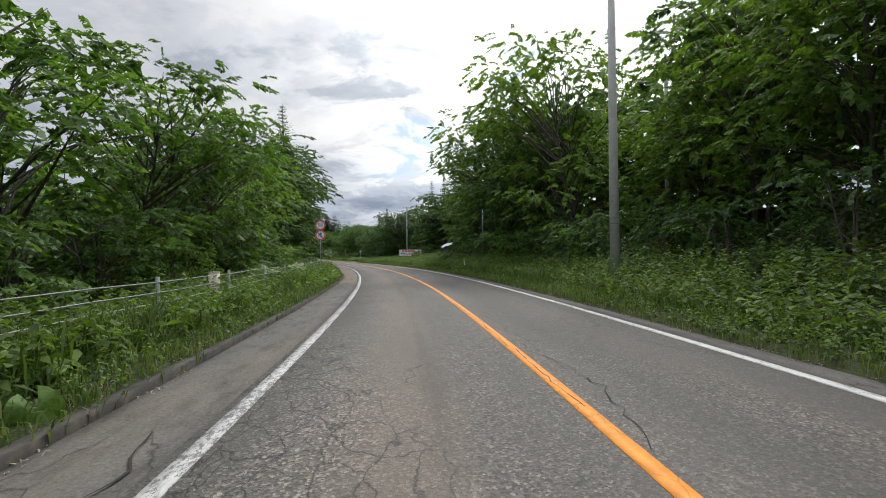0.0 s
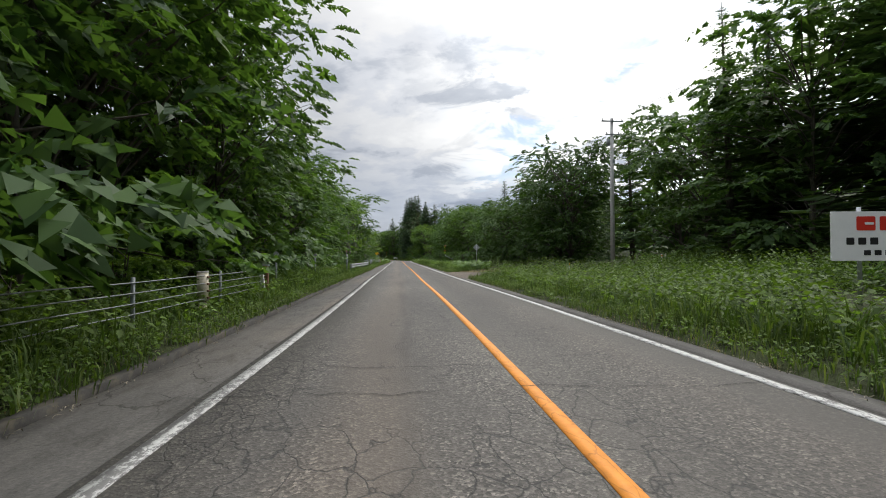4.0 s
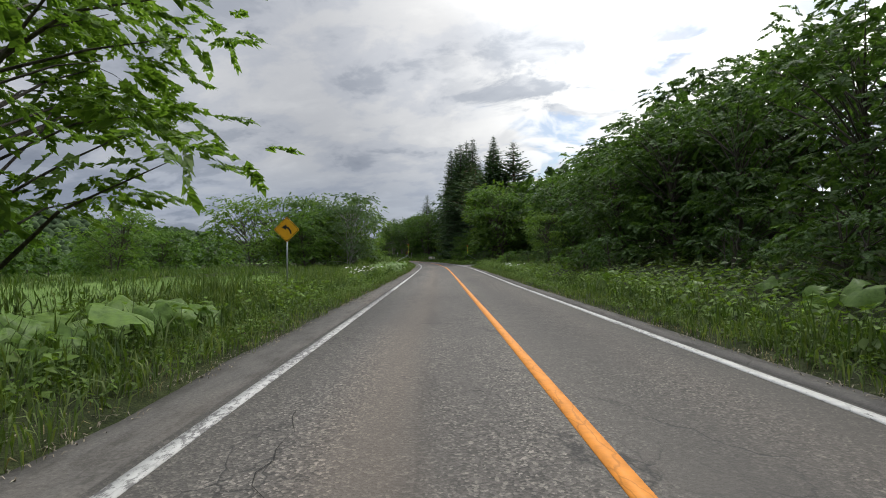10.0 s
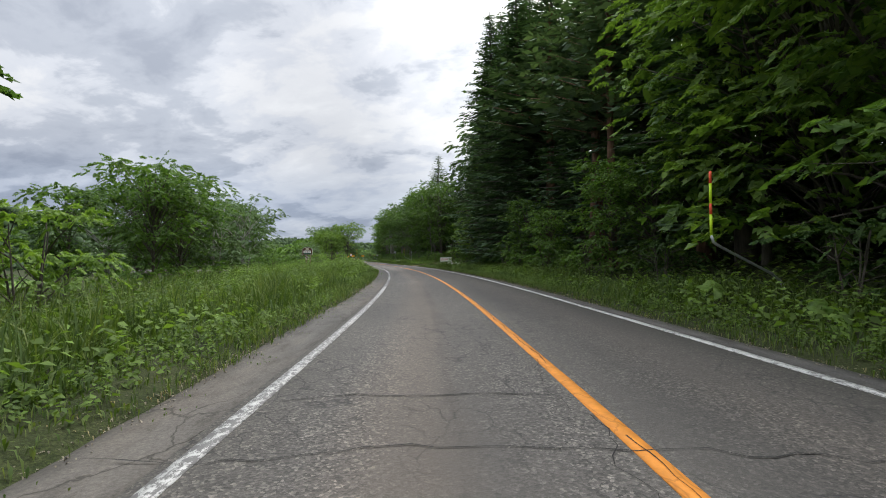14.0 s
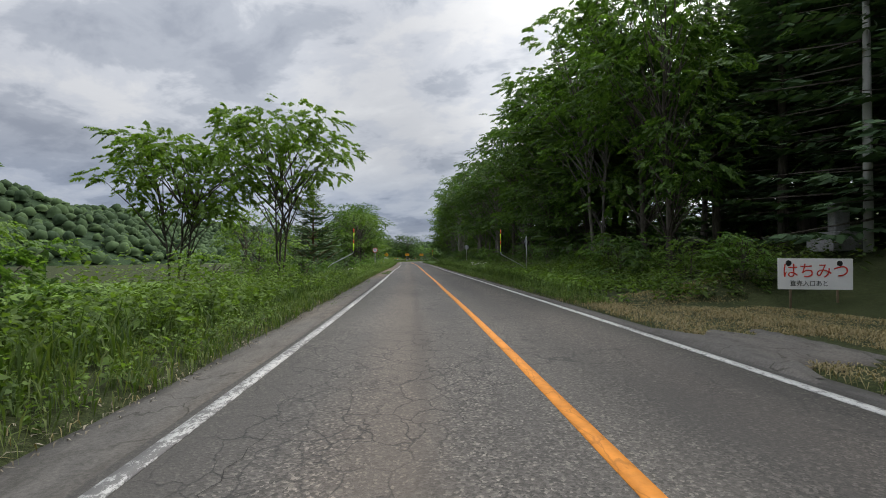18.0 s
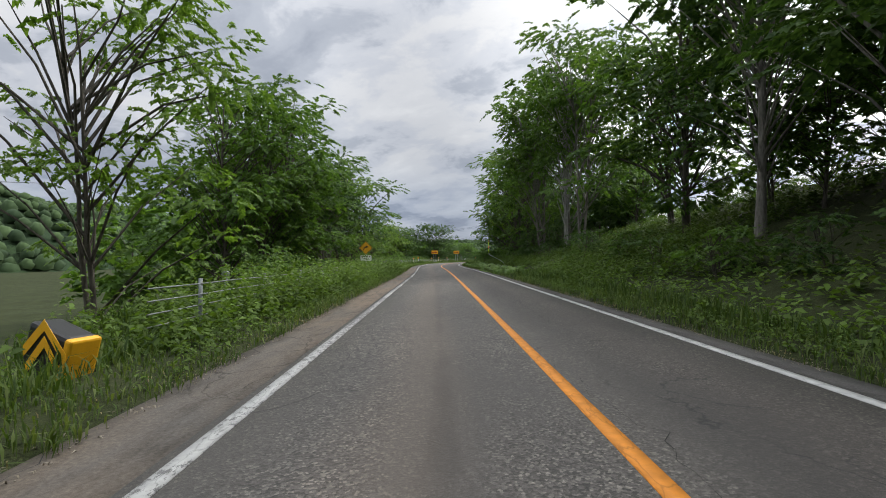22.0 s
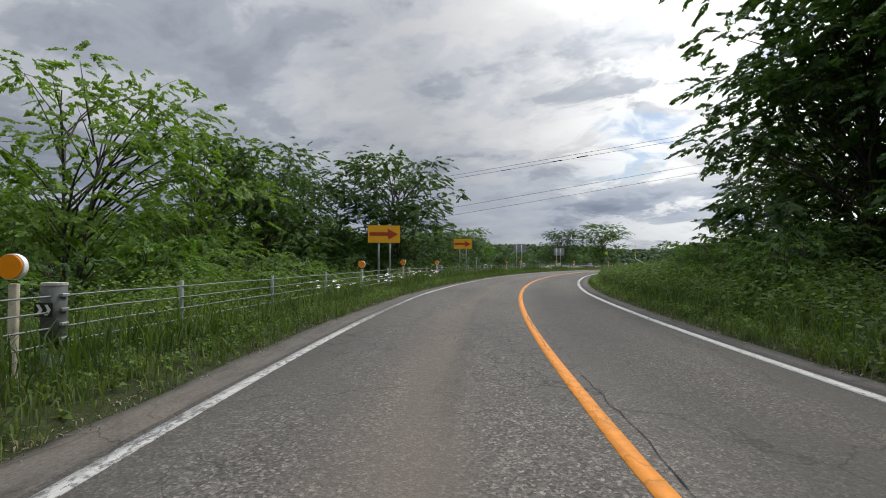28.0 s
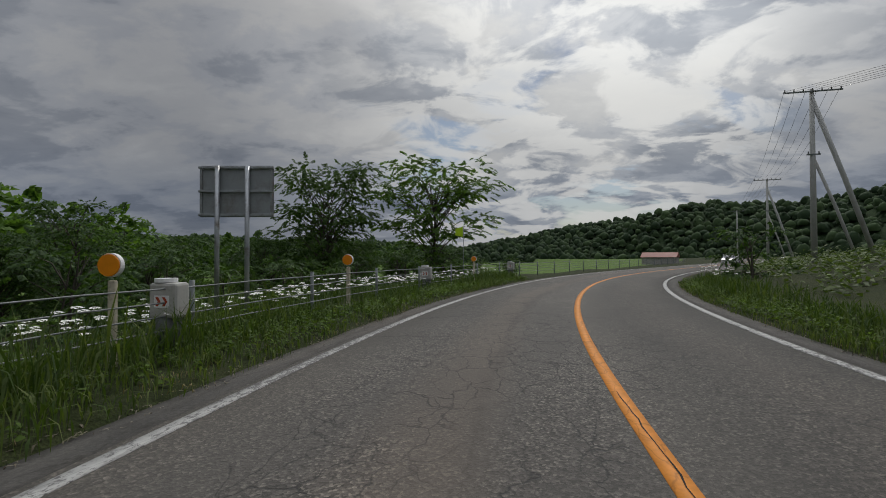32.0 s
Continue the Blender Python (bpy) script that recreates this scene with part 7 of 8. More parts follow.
def anchor_post(s, u, mat, h=0.95, chevron=False, label=""):
    """A stout cable anchor post with clamps."""
    t = stand("cable_anchor_post", s, u, label or "stout cream cable fence anchor post with rusty clamps", "fence post", "cable fence anchors")
    rod("foot", [(0, 0, -0.4), (0, 0, 0.30)], 0.09, M_CREAM if mat is M_CREAM else M_GREYPOST, t, 12)
    if chevron and mat is not M_BLACK:
        rod("sleeve", [(0, 0, 0.02), (0, 0, h * 0.5)], 0.16, M_SLEEVE, t, 14)
        part("hood", box_bm(0.40, 0.28, h * 0.48, (0, 0, h * 0.73), 0.04), mat, t, "dented white hood over the anchor")
        part("cap", disc_bm(0.14, 0.05, 14), M_WHITE, t).matrix_basis = pose(-0.05, 0, h + 0.0)
    else:
        rod("sleeve", [(0, 0, 0.28), (0, 0, h * 0.6), (0, 0, h)], 0.125, M_SLEEVE if mat is M_BLACK else mat, t, 14)
        part("cap", disc_bm(0.13, 0.03, 14), M_CONC, t).matrix_basis = pose(0, 0, h + 0.012)
    for z in (0.36, 0.52, 0.68, 0.84):
        part("clamp", box_bm(0.06, 0.10, 0.04, (0.12, 0, z * h / 0.95), 0.008), M_RUST if mat is M_CREAM else M_STEEL, t)
    if chevron:
        p = plate("chevron_band", rect(0.22, 0.16, 0.01), 0.004, M_BLACK if mat is M_BLACK else M_WHITE, t, -0.135 if mat is M_BLACK else -0.145, h * 0.72)
        for i in (-1, 1):
            plate("chevron", [(-0.02, 0.06), (0.02, 0.06), (0.06, 0.0), (0.02, -0.06), (-0.02, -0.06), (0.02, 0.0)], 0.003, M_WHITE if mat is M_BLACK else M_BROWNRED, p, -0.004, 0, i * 0.05 - 0.02)
    return t


def cable_fence(s0, s1, us, gap, label, zs=(0.34, 0.52, 0.70, 0.88)):
    """Thin posts and four tensioned cables along the verge; us: (station, lateral) pairs."""
    us = np.array(us, float)
    x0, y0 = (float(a) for a in road_xy(s0, np.interp(s0, us[:, 0], us[:, 1])))
    t = thing("cable_fence", label, "fence", pose(x0, y0, 0))
    s = np.arange(s0, s1 + 0.01, 1.0)
    u = np.interp(s, us[:, 0], us[:, 1])
    x, y = road_xy(s, u)
    z = land_z(s, u)
    k = np.ones(7) / 7
    z = np.convolve(np.pad(z, 3, mode="edge"), k, "valid")
    for h in zs:
        sag = -0.012 * np.abs(np.sin((s - s0) * math.pi / gap))
        v, f = tube(np.stack([x - x0, y - y0, z + h + sag], 1), 0.011, 5)
        part("cable", quick_mesh("cable", v, f, True), M_CABLE, t)
    me = None
    for q in np.arange(s0 + gap / 2, s1, gap):
        uu = float(np.interp(q, us[:, 0], us[:, 1]))
        px, py = (float(a) for a in road_xy(q, uu + 0.045 - 0.09))
        if me is None:
            p = rod("post", [(0, 0, -0.4), (0, 0, 0.45), (0, 0, 0.96)], 0.036, M_GREYPOST, t, 8)
            me = p.data
        else:
            p = part("post", me, None, t)
        p.matrix_basis = pose(px - x0, py - y0, float(np.interp(q, s, z)), 0, 0, heading(q))
    return t


cable_fence(3, 85, [(0, -4.1), (30, -4.5), (60, -4.7), (85, -4.6)], 4.0, "cable road fence with thin grey posts in the grass")
for s in (12.0, 27.0, 54.0, 66.5, 80.0):
    anchor_post(s, float(np.interp(s, [0, 30, 60, 85], [-4.1, -4.5, -4.7, -4.6])) - 0.08, M_CREAM)
cable_fence(128.5, 163.6, [(128, -4.3), (145, -4.3), (158, -4.2), (164, -3.9)], 3.2, "cable road fence with thin grey posts beside the woods")
anchor_post(145.4, -4.35, M_GREYPOST, label="stout grey cable fence anchor post")
cable_fence(386, 620, [(384, -3.9), (401, -4.2), (446, -4.3), (470, -4.6), (482, -5.0), (497, -5.1), (512, -5.1), (537, -4.7), (570, -4.5), (640, -4.5)], 3.4, "long cable road fence with thin grey posts in tall grass")
for s, m in ((400.7, M_BLACK), (424.6, M_BLACK), (433.8, M_BLACK), (449.0, M_BLACK), (477.1, M_BLACK), (502.8, M_BLACK), (515.2, M_GREYPOST), (527.8, M_GREYPOST), (540.3, M_CONC), (551.6, M_CONC), (563, M_CONC)):
    anchor_post(s, float(np.interp(s, [398, 446, 470, 482, 497, 512, 537, 570], [-4.2, -4.3, -4.6, -5.0, -5.1, -5.1, -4.7, -4.5])) - 0.05, m, 0.98, True, "dark cable fence anchor post with a chevron band" if m is M_BLACK else "pale cable fence anchor post with red chevrons")


def end_post(s, u, mat, label, h=1.0, lean=0.35, stripes=False):
    t = stand("fence_end_post", s, u, label, "fence post", "fence end posts")
    b = part("strut", box_bm(0.12, 0.09, h * 1.15, (0, 0, h * 0.45), 0.012, Matrix.Rotation(lean, 3, "X")), mat, t)
    part("post", box_bm(0.16, 0.14, h + 0.4, (0, 0.40, (h - 0.4) / 2), 0.012), M_RUST if not stripes else mat, t)
    q = part("cap", box_bm(0.20, 0.18, 0.04, (0, 0.40, h + 0.02), 0.008), M_GREYPOST, t)
    return t


end_post(84.6, -4.6, M_WHITE, "white painted end post of the cable fence")


def striped_end():
    """End of the cable fence: a strut, a post and a faded striped board."""
    t = stand("fence_end_post", 163.4, -3.8, "fence end post with a faded red and white striped board", "fence post", "fence end posts")
    rod("strut", [(-0.10, -0.75, 0.0), (-0.06, -0.55, 0.35), (0, -0.25, 0.72), (0, 0.0, 0.86)], 0.05, M_GREYPOST, t, 8)
    part("post", box_bm(0.16, 0.14, 1.35, (0, 0.1, 0.25), 0.012), M_RUST, t)
    b = plate("striped_board", rect(0.30, 0.78, 0.015), 0.02, M_BROWNFADE, t, -0.02, 0.52, 0.10)
    for i in range(5):
        z = -0.30 + 0.15 * i
        plate("pale_stripe", [(-0.148, z - 0.07), (0.148, z + 0.04), (0.148, z + 0.085), (-0.148, z - 0.025)], 0.003, M_CREAM, b, -0.004)
    return t


striped_end()


def hazard_box():
    t = stand("fence_end_cover", 384.7, -4.15, "tilted yellow and black striped fence end cover in the grass", "hazard marker", turn=-18)
    body = part("cover", box_bm(0.62, 0.34, 0.62, (0, 0, 0.34), 0.05, Matrix.Rotation(0.30, 3, "Y")), M_BLACK, t)
    for i, (a, b) in enumerate(((-0.34, 0.10), (-0.06, 0.38))):
        p = plate("yellow_stripe", [(-0.32, 0.02 + a * 0.4), (0.0, 0.30 + a * 0.2), (0.32, -0.06 + a * 0.6), (0.32, 0.08 + a * 0.6), (0.0, 0.42 + a * 0.2), (-0.32, 0.14 + a * 0.4)], 0.004, M_YELLOW, t, -0.185, 0.22 + i * 0.12, 0.05)
    part("end_cap", box_bm(0.10, 0.36, 0.58, (0.30, 0.0, 0.26), 0.03, Matrix.Rotation(0.30, 3, "Y")), M_YELLOW, t)
    return t


hazard_box()


def w_beam(s0, s1, ua, ub):
    """Steel guardrail: a corrugated beam on round posts, rounded end piece."""
    x0, y0 = (float(a) for a in road_xy(s0, ua))
    t = thing("guardrail", "grey galvanised corrugated guardrail on steel posts", "guardrail", pose(x0, y0, 0))
    prof = [(0.0, 0.40), (0.075, 0.42), (0.085, 0.49), (0.015, 0.535), (0.0, 0.575), (0.015, 0.615), (0.085, 0.66), (0.075, 0.73), (0.0, 0.75), (-0.012, 0.75), (-0.012, 0.40)]
    s = np.arange(s0, s1 + 0.01, 0.5)
    V = []
    for q in s:
        u = ua + (ub - ua) * (q - s0) / (s1 - s0)
        for a, z in prof:
            x, y = road_xy(q, u + a)
            V.append((float(x) - x0, float(y) - y0, z))
    n, m = len(prof), len(s)
    F = [(i * n + j, i * n + (j + 1) % n, (i + 1) * n + (j + 1) % n, (i + 1) * n + j) for i in range(m - 1) for j in range(n)]
    part("beam", quick_mesh("beam", np.array(V), np.array(F)), M_STEEL, t)
    for q, uu, a in ((s0, ua, 0), (s1, ub, 180)):
        x, y = (float(v) for v in road_xy(q, uu))
        e = part("end_piece", box_bm(0.20, 0.42, 0.37, (0.0, 0.0, 0.575), 0.06), M_STEEL, t)
        e.matrix_basis = pose(x - x0, y - y0, 0, 0, 0, heading(q))
    for q in np.arange(s0 + 0.4, s1, 2.9):
        u = ua + (ub - ua) * (q - s0) / (s1 - s0)
        x, y = (float(v) for v in road_xy(q, u - 0.10))
        p = rod("post", [(0, 0, -0.4), (0, 0, 0.3), (0, 0, 0.70)], 0.06, M_GREYPOST, t, 10)
        p.matrix_basis = pose(x - x0, y - y0, 0)
        c = part("post_block", box_bm(0.10, 0.09, 0.12, (0.045, 0, 0.575), 0.01), M_STEEL, t)
        c.matrix_basis = pose(x - x0, y - y0, 0, 0, 0, heading(q))
    return t


w_beam(110.6, 127.4, -4.15, -3.75)
t = stand("roadside_post", 111.8, -4.65, "tall pale post with a small square plate and a round mirror", "post")
rod("post", [(0, 0, -0.4), (0, 0, 0.8), (0, 0, 1.86)], 0.038, M_GREYPOST, t, 10)
rod("stay", [(0.08, -0.02, -0.4), (0.08, -0.02, 0.6), (0.08, -0.02, 1.55)], 0.026, M_STEEL, t, 8)
part("square_plate", box_bm(0.15, 0.03, 0.20, (0, -0.05, 1.86), 0.006), M_FADED, t, "faded pink square plate")
part("small_mirror", disc_bm(0.075, 0.05, 18), M_WHITE, t).matrix_basis = pose(0.06, -0.07, 1.52, 90, 0, 0)


def round_post(s, u, h=1.35):
    t = stand("mirror_post", s, u, "grey post with a small round white reflector on top", "delineator", "round topped posts")
    upright(t, h - 0.1, 0.045, mat=M_GREYPOST, y=0.0)
    part("round_top", disc_bm(0.10, 0.07, 20), M_GLASS, t).matrix_basis = pose(0, -0.02, h, 90, 0, 0)
    return t


for s, u, h in ((164.2, -3.95, 1.45), (98.5, -5.2, 1.5), (392.5, -5.6, 1.35), (434.2, -4.95, 1.15), (513.0, -5.3, 1.5), (88.0, -5.0, 1.4)):
    round_post(s, u, h)


def snow_pole(s, u, side, label="slanted grey pipe with an upright yellow and red marker rod"):
    """Road-edge marker: a pipe leaning in from the verge with a striped rod over the road's edge."""
    t = stand("snow_pole", s, u, label, "snow pole", "snow marker poles")
    k = -float(t.matrix_basis.translation.z)
    rod("pipe", [(side * 1.7, 0, -0.3), (side * 1.7, 0, 0.45 + k), (side * 1.62, 0, 0.70 + k), (side * 1.40, 0, 0.88 + k), (side * 0.25, 0, 1.48 + k), (side * 0.05, 0, 1.60 + k), (0, 0, 1.76 + k)], 0.032, M_STEEL, t, 8)
    z = 1.74 + k
    for h, m in ((0.50, M_LIME), (0.24, M_LIMERED), (0.46, M_LIME), (0.28, M_LIMERED)):
        rod("rod_band", [(0, 0, z), (0, 0, z + h)], 0.030, m, t, 8)
        z += h
    return t


for s, u, side in ((145.0, 7.3, 1), (253.8, 6.5, 1), (344.4, 5.6, 1), (433.0, 6.5, 1), (534.5, 6.3, 1), (246.6, -3.43, -1), (344.8, -4.1, -1)):
    snow_pole(s, u, side)


def arrow_board(xy, zc, w, h, turn=0, posts=2.6, label="yellow board with a big dark red arrow on two steel posts"):
    t = stand("arrow_board", None, None, label, "road sign", "curve arrow boards", xy=xy, turn=turn)
    for x in (-w * 0.16, w * 0.18):
        upright(t, zc + h / 2 + 0.03 - float(t.matrix_basis.translation.z), 0.045, x=x, y=0.06)
    k = -float(t.matrix_basis.translation.z)
    p = plate("board", rect(w, h, 0.04), 0.012, M_BLACK, t, -0.02, zc + k)
    plate("face", rect(w * 0.975, h * 0.955, 0.035), 0.004, M_YELLOW, p, -0.006)
    plate("arrow", [(-0.44 * w, 0.10 * h), (0.12 * w, 0.10 * h), (0.10 * w, 0.30 * h), (0.42 * w, 0.0), (0.14 * w, -0.30 * h), (0.12 * w, -0.10 * h), (-0.44 * w, -0.10 * h)], 0.003, M_BROWNRED, p, -0.012)
    for z in (-0.3 * h, 0.3 * h):
        part("rail", box_bm(w * 0.9, 0.03, 0.04, (0, 0.015, zc + k + z), 0.005), M_STEEL, t)
    return t


arrow_board((-178.3, 457.1), 2.55, 1.55, 0.86, 18)
arrow_board((-181.5, 474.6), 2.70, 1.55, 0.86, 18)


def board_back(xy, zc, w, h, turn):
    """A large sign from behind: ribs and rails of bare metal, two posts."""
    t = stand("direction_sign_back", None, None, "bare ribbed metal back of a large road sign", "road sign", "large sign backs", xy=xy, turn=turn)
    k = -float(t.matrix_basis.translation.z)
    plate("panel", rect(w, h, 0.03), 0.01, M_SIGNBACK, t, 0.04, zc + k)
    for z in (-0.46, 0.0, 0.46):
        part("rail", box_bm(w * 1.01, 0.05, 0.05, (0, 0.01, zc + k + z * h), 0.006), M_STEEL, t)
    for x in (-0.24 * w, 0.16 * w):
        upright(t, zc + k + h * 0.48, 0.05, x=x, y=-0.05)
    for x in (-0.47, 0.47):
        part("rib", box_bm(0.04, 0.03, h * 0.96, (x * w, 0.02, zc + k), 0.004), M_STEEL, t)
    return t


board_back((-180.4, 508.6), 2.65, 1.50, 1.05, 14)
board_back((-182.6, 495.6), 2.88, 1.52, 1.02, 16)


def flag_pole(xy, z):
    t = stand("marker_flag", None, None, "bright yellow-green flag on a thin pole", "flag", xy=xy)
    k = z - float(t.matrix_basis.translation.z)
    upright(t, k + 0.35, 0.018, mat=M_GREYPOST)
    bm = bmesh.new()
    n = 8
    vs = [[bm.verts.new((-0.02 - 0.50 * i / n, 0.05 * math.sin(i * 0.9), k + 0.32 - 0.62 * j + (0.10 * i / n if j else -0.18 * i / n))) for i in range(n + 1)] for j in (0, 1)]
    for i in range(n):
        bm.faces.new((vs[0][i], vs[0][i + 1], vs[1][i + 1], vs[1][i]))
    p = part("flag", bm, M_LIME, t)
    sm = p.modifiers.new("cloth", "SOLIDIFY")
    sm.thickness = 0.004
    return t


flag_pole((-175.6, 526.9), 2.75)


# ---- poles and wires ----
def utility_pole(xy, top, label, r=0.15, arms=((0.25, 1.7), (1.25, 1.1)), turn=0, box_=True, struts=()):
    t = stand("utility_pole", None, None, label, "utility pole", "utility poles", xy=xy, turn=turn)
    z0 = float(t.matrix_basis.translation.z)
    h = top - z0
    rod("pole", [(0, 0, -0.5), (0, 0, h * 0.5), (0, 0, h)], [r * 1.15, r, r * 0.75], M_CONCPOLE, t, 14)
    for dz, w in arms:
        a = part("crossarm", box_bm(w, 0.09, 0.09, (0, -0.14, h - dz), 0.008), M_GREYPOST, t)
        for x in np.linspace(-w / 2 + 0.1, w / 2 - 0.1, max(2, int(w / 0.45))):
            rod("insulator", [(x, -0.14, h - dz + 0.04), (x, -0.14, h - dz + 0.12), (x, -0.14, h - dz + 0.20)], [0.05, 0.035, 0.045], M_INSUL, t, 8)
    if box_:
        rod("transformer_can", [(-0.32, -0.1, h - 2.1), (-0.32, -0.1, h - 1.6)], 0.13, M_GREYPOST, t, 12)
        part("cable_box", box_bm(0.16, 0.12, 0.30, (0.05, -0.2, h - 3.3), 0.01), M_GREYPOST, t)
    for dx, dy, zt, rr in struts:
        rod("brace_pole", [(dx, dy, -0.4), (dx * 0.5, dy * 0.5, (h - zt) * 0.5), (0, 0.02 * dy, h - zt)], rr, M_CONCPOLE, t, 10)
    return t


t = stand("utility_pole", 15.8, 7.5, "tall plain grey concrete pole in the grass", "utility pole", "utility poles")
rod("pole", [(0, 0, -0.5), (0, 0, 6), (0, 0, 13)], [0.17, 0.14, 0.10], M_CONCPOLE, t, 16)
for z in (1.9, 2.1):
    rod("band", [(0, 0, z), (0, 0, z + 0.03)], 0.17, M_GREYPOST, t, 14)
t = stand("utility_pole", 27.5, 17.5, "tall grey concrete pole among the trees", "utility pole", "utility poles")
rod("pole", [(0, 0, -0.5), (0, 0, 5), (0, 0, 11)], [0.17, 0.14, 0.10], M_CONCPOLE, t, 16)
P_A = (float(road_xy(103.5, 16.0)[0]), float(road_xy(103.5, 16.0)[1]))
utility_pole(P_A, 11.8, "grey concrete utility pole with crossarms and transformer at the clearing")
utility_pole((-82.4, 319.8), 11.4, "grey concrete utility pole with short crossarms by the woods", 0.13, ((0.1, 0.9), (0.45, 0.8)), 0, False)
utility_pole((-152.6, 531.4), 12.2, "grey utility pole with long crossarm and two leaning brace poles", 0.17, ((0.15, 3.4), (4.3, 0.8)), 20, False, ((3.2, -0.8, 0.6, 0.15), (2.3, -0.6, 4.4, 0.10)))
utility_pole((-134.3, 565.4), 11.6, "grey utility pole with crossarm and leaning brace poles further along", 0.15, ((0.15, 3.2), (4.3, 0.8)), 20, False, ((3.0, -0.8, 1.2, 0.13), (2.2, -0.6, 4.6, 0.09)))
utility_pole((-112, 612), 11.6, "far grey utility pole with crossarm", 0.14, ((0.15, 2.6),), 20, False)


def wire(a, b, sag, r=0.011, name="overhead_wire", label="thin black overhead wire between poles", seg=14):
    a, b = np.array(a, float), np.array(b, float)
    t = np.linspace(0, 1, seg)
    p = a + (b - a) * t[:, None]
    p[:, 2] -= sag * 4 * t * (1 - t)
    v, f = tube(p - a, r, 4)
    ob = part(name, quick_mesh(name, v, f, True), M_WIRE)
    ob.matrix_basis = pose(*a)
    return tagged(ob, label, "wire", "overhead wires")


for i in range(6):
    o = -1.5 + 0.6 * i
    wire((-152.6 + o, 531.4 - 0.3 * o, 12.2), (-134.3 + o, 565.4 - 0.3 * o, 11.6), 0.8)
    wire((-134.3 + o, 565.4 - 0.3 * o, 11.6), (-112 + o * 0.8, 612, 11.6), 0.9)
    wire((-152.6 + o, 531.4 - 0.3 * o, 12.2), (-118 + o * 1.2, 470 + o, 15.0), 1.0)
# spans across the road at the bend
for a, b, sg in (((-193, 475.3, 4.0), (-125, 497.4, 16.1), 0.25), ((-193, 475.3, 4.7), (-125, 499.9, 17.3), 0.25), ((-196, 475.8, 7.3), (-125, 486.5, 16.4), 0.25), ((-196, 475.8, 7.6), (-125, 486.7, 16.8), 0.25)):
    wire(a, b, sg, 0.014)
for k in (0.24, 0.30, 0.33):
    w = rod("wire_sleeve", [(-0.45, -0.07, -0.057), (0.45, 0.07, 0.057)], 0.03, M_WIRE, None, 6)
    w.matrix_basis = pose(-196 + 71 * k, 475.8 + 10.7 * k, 7.3 + 9.1 * k - 0.18)
    tagged(w, "short black sleeve on an overhead wire", "wire", "overhead wires")
wire((*P_A, 8.6), (P_A[0] + 26, P_A[1] - 26, 11.0), 0.8, 0.014)
wire((*P_A, 8.2), (P_A[0] + 26, P_A[1] - 25, 10.2), 0.9, 0.014)
wire((*P_A, 11.6), (16.0, 60.0, 14.5), 0.7)
wire((*P_A, 11.5), (17.0, 60.0, 14.5), 0.8)
wire((-82.4, 319.8, 8.0), (-62, 300, 8.6), 0.9, 0.014)
wire((-82.4, 319.8, 10.9), (-62, 300, 12.0), 0.7)


# ---- boards, tent, stones ----
def fuel_board():
    t = stand("roadside_billboard", 77.0, 10.2, "long white billboard with red and black lettering", "billboard", turn=-8)
    for x in (-1.2, 1.1):
        upright(t, 1.9, 0.04, x=x, y=0.06)
    z = 1.70 - float(t.matrix_basis.translation.z)
    p = plate("board", rect(3.56, 0.98, 0.02), 0.03, M_WHITE, t, -0.01, z)
    for i in range(5):
        g = plate("red_block", rect(0.36, 0.28, 0.03), 0.003, M_RED, p, -0.004, 0.25, -1.12 + 0.44 * i)
        plate("block_gap", rect(0.17, 0.05, 0.01), 0.003, M_WHITE, g, -0.004, 0.0, 0.06)
    plate("red_arrow", [(-0.11, -0.42), (0.11, -0.42), (0.11, 0.16), (0.26, 0.16), (0.0, 0.40), (-0.26, 0.16), (-0.11, 0.16)], 0.003, M_RED, p, -0.004, 0.0, 1.32)
    text_mesh("5", 0.22, M_WHITE, p, (1.32, -0.009, 0.14))
    text_mesh("5Km", 0.20, M_BLACK, p, (-0.50, -0.006, -0.10))
    for i in list(range(3)) + list(range(6, 11)):
        plate("glyph_bar", rect(0.15, 0.14, 0.01), 0.003, M_BLACK, p, -0.004, -0.10, -1.42 + 0.225 * i)
    for i in range(9):
        plate("glyph_bar", rect(0.13, 0.10, 0.01), 0.003, M_BLACK, p, -0.004, -0.33, -1.10 + 0.2 * i)
    return t


fuel_board()


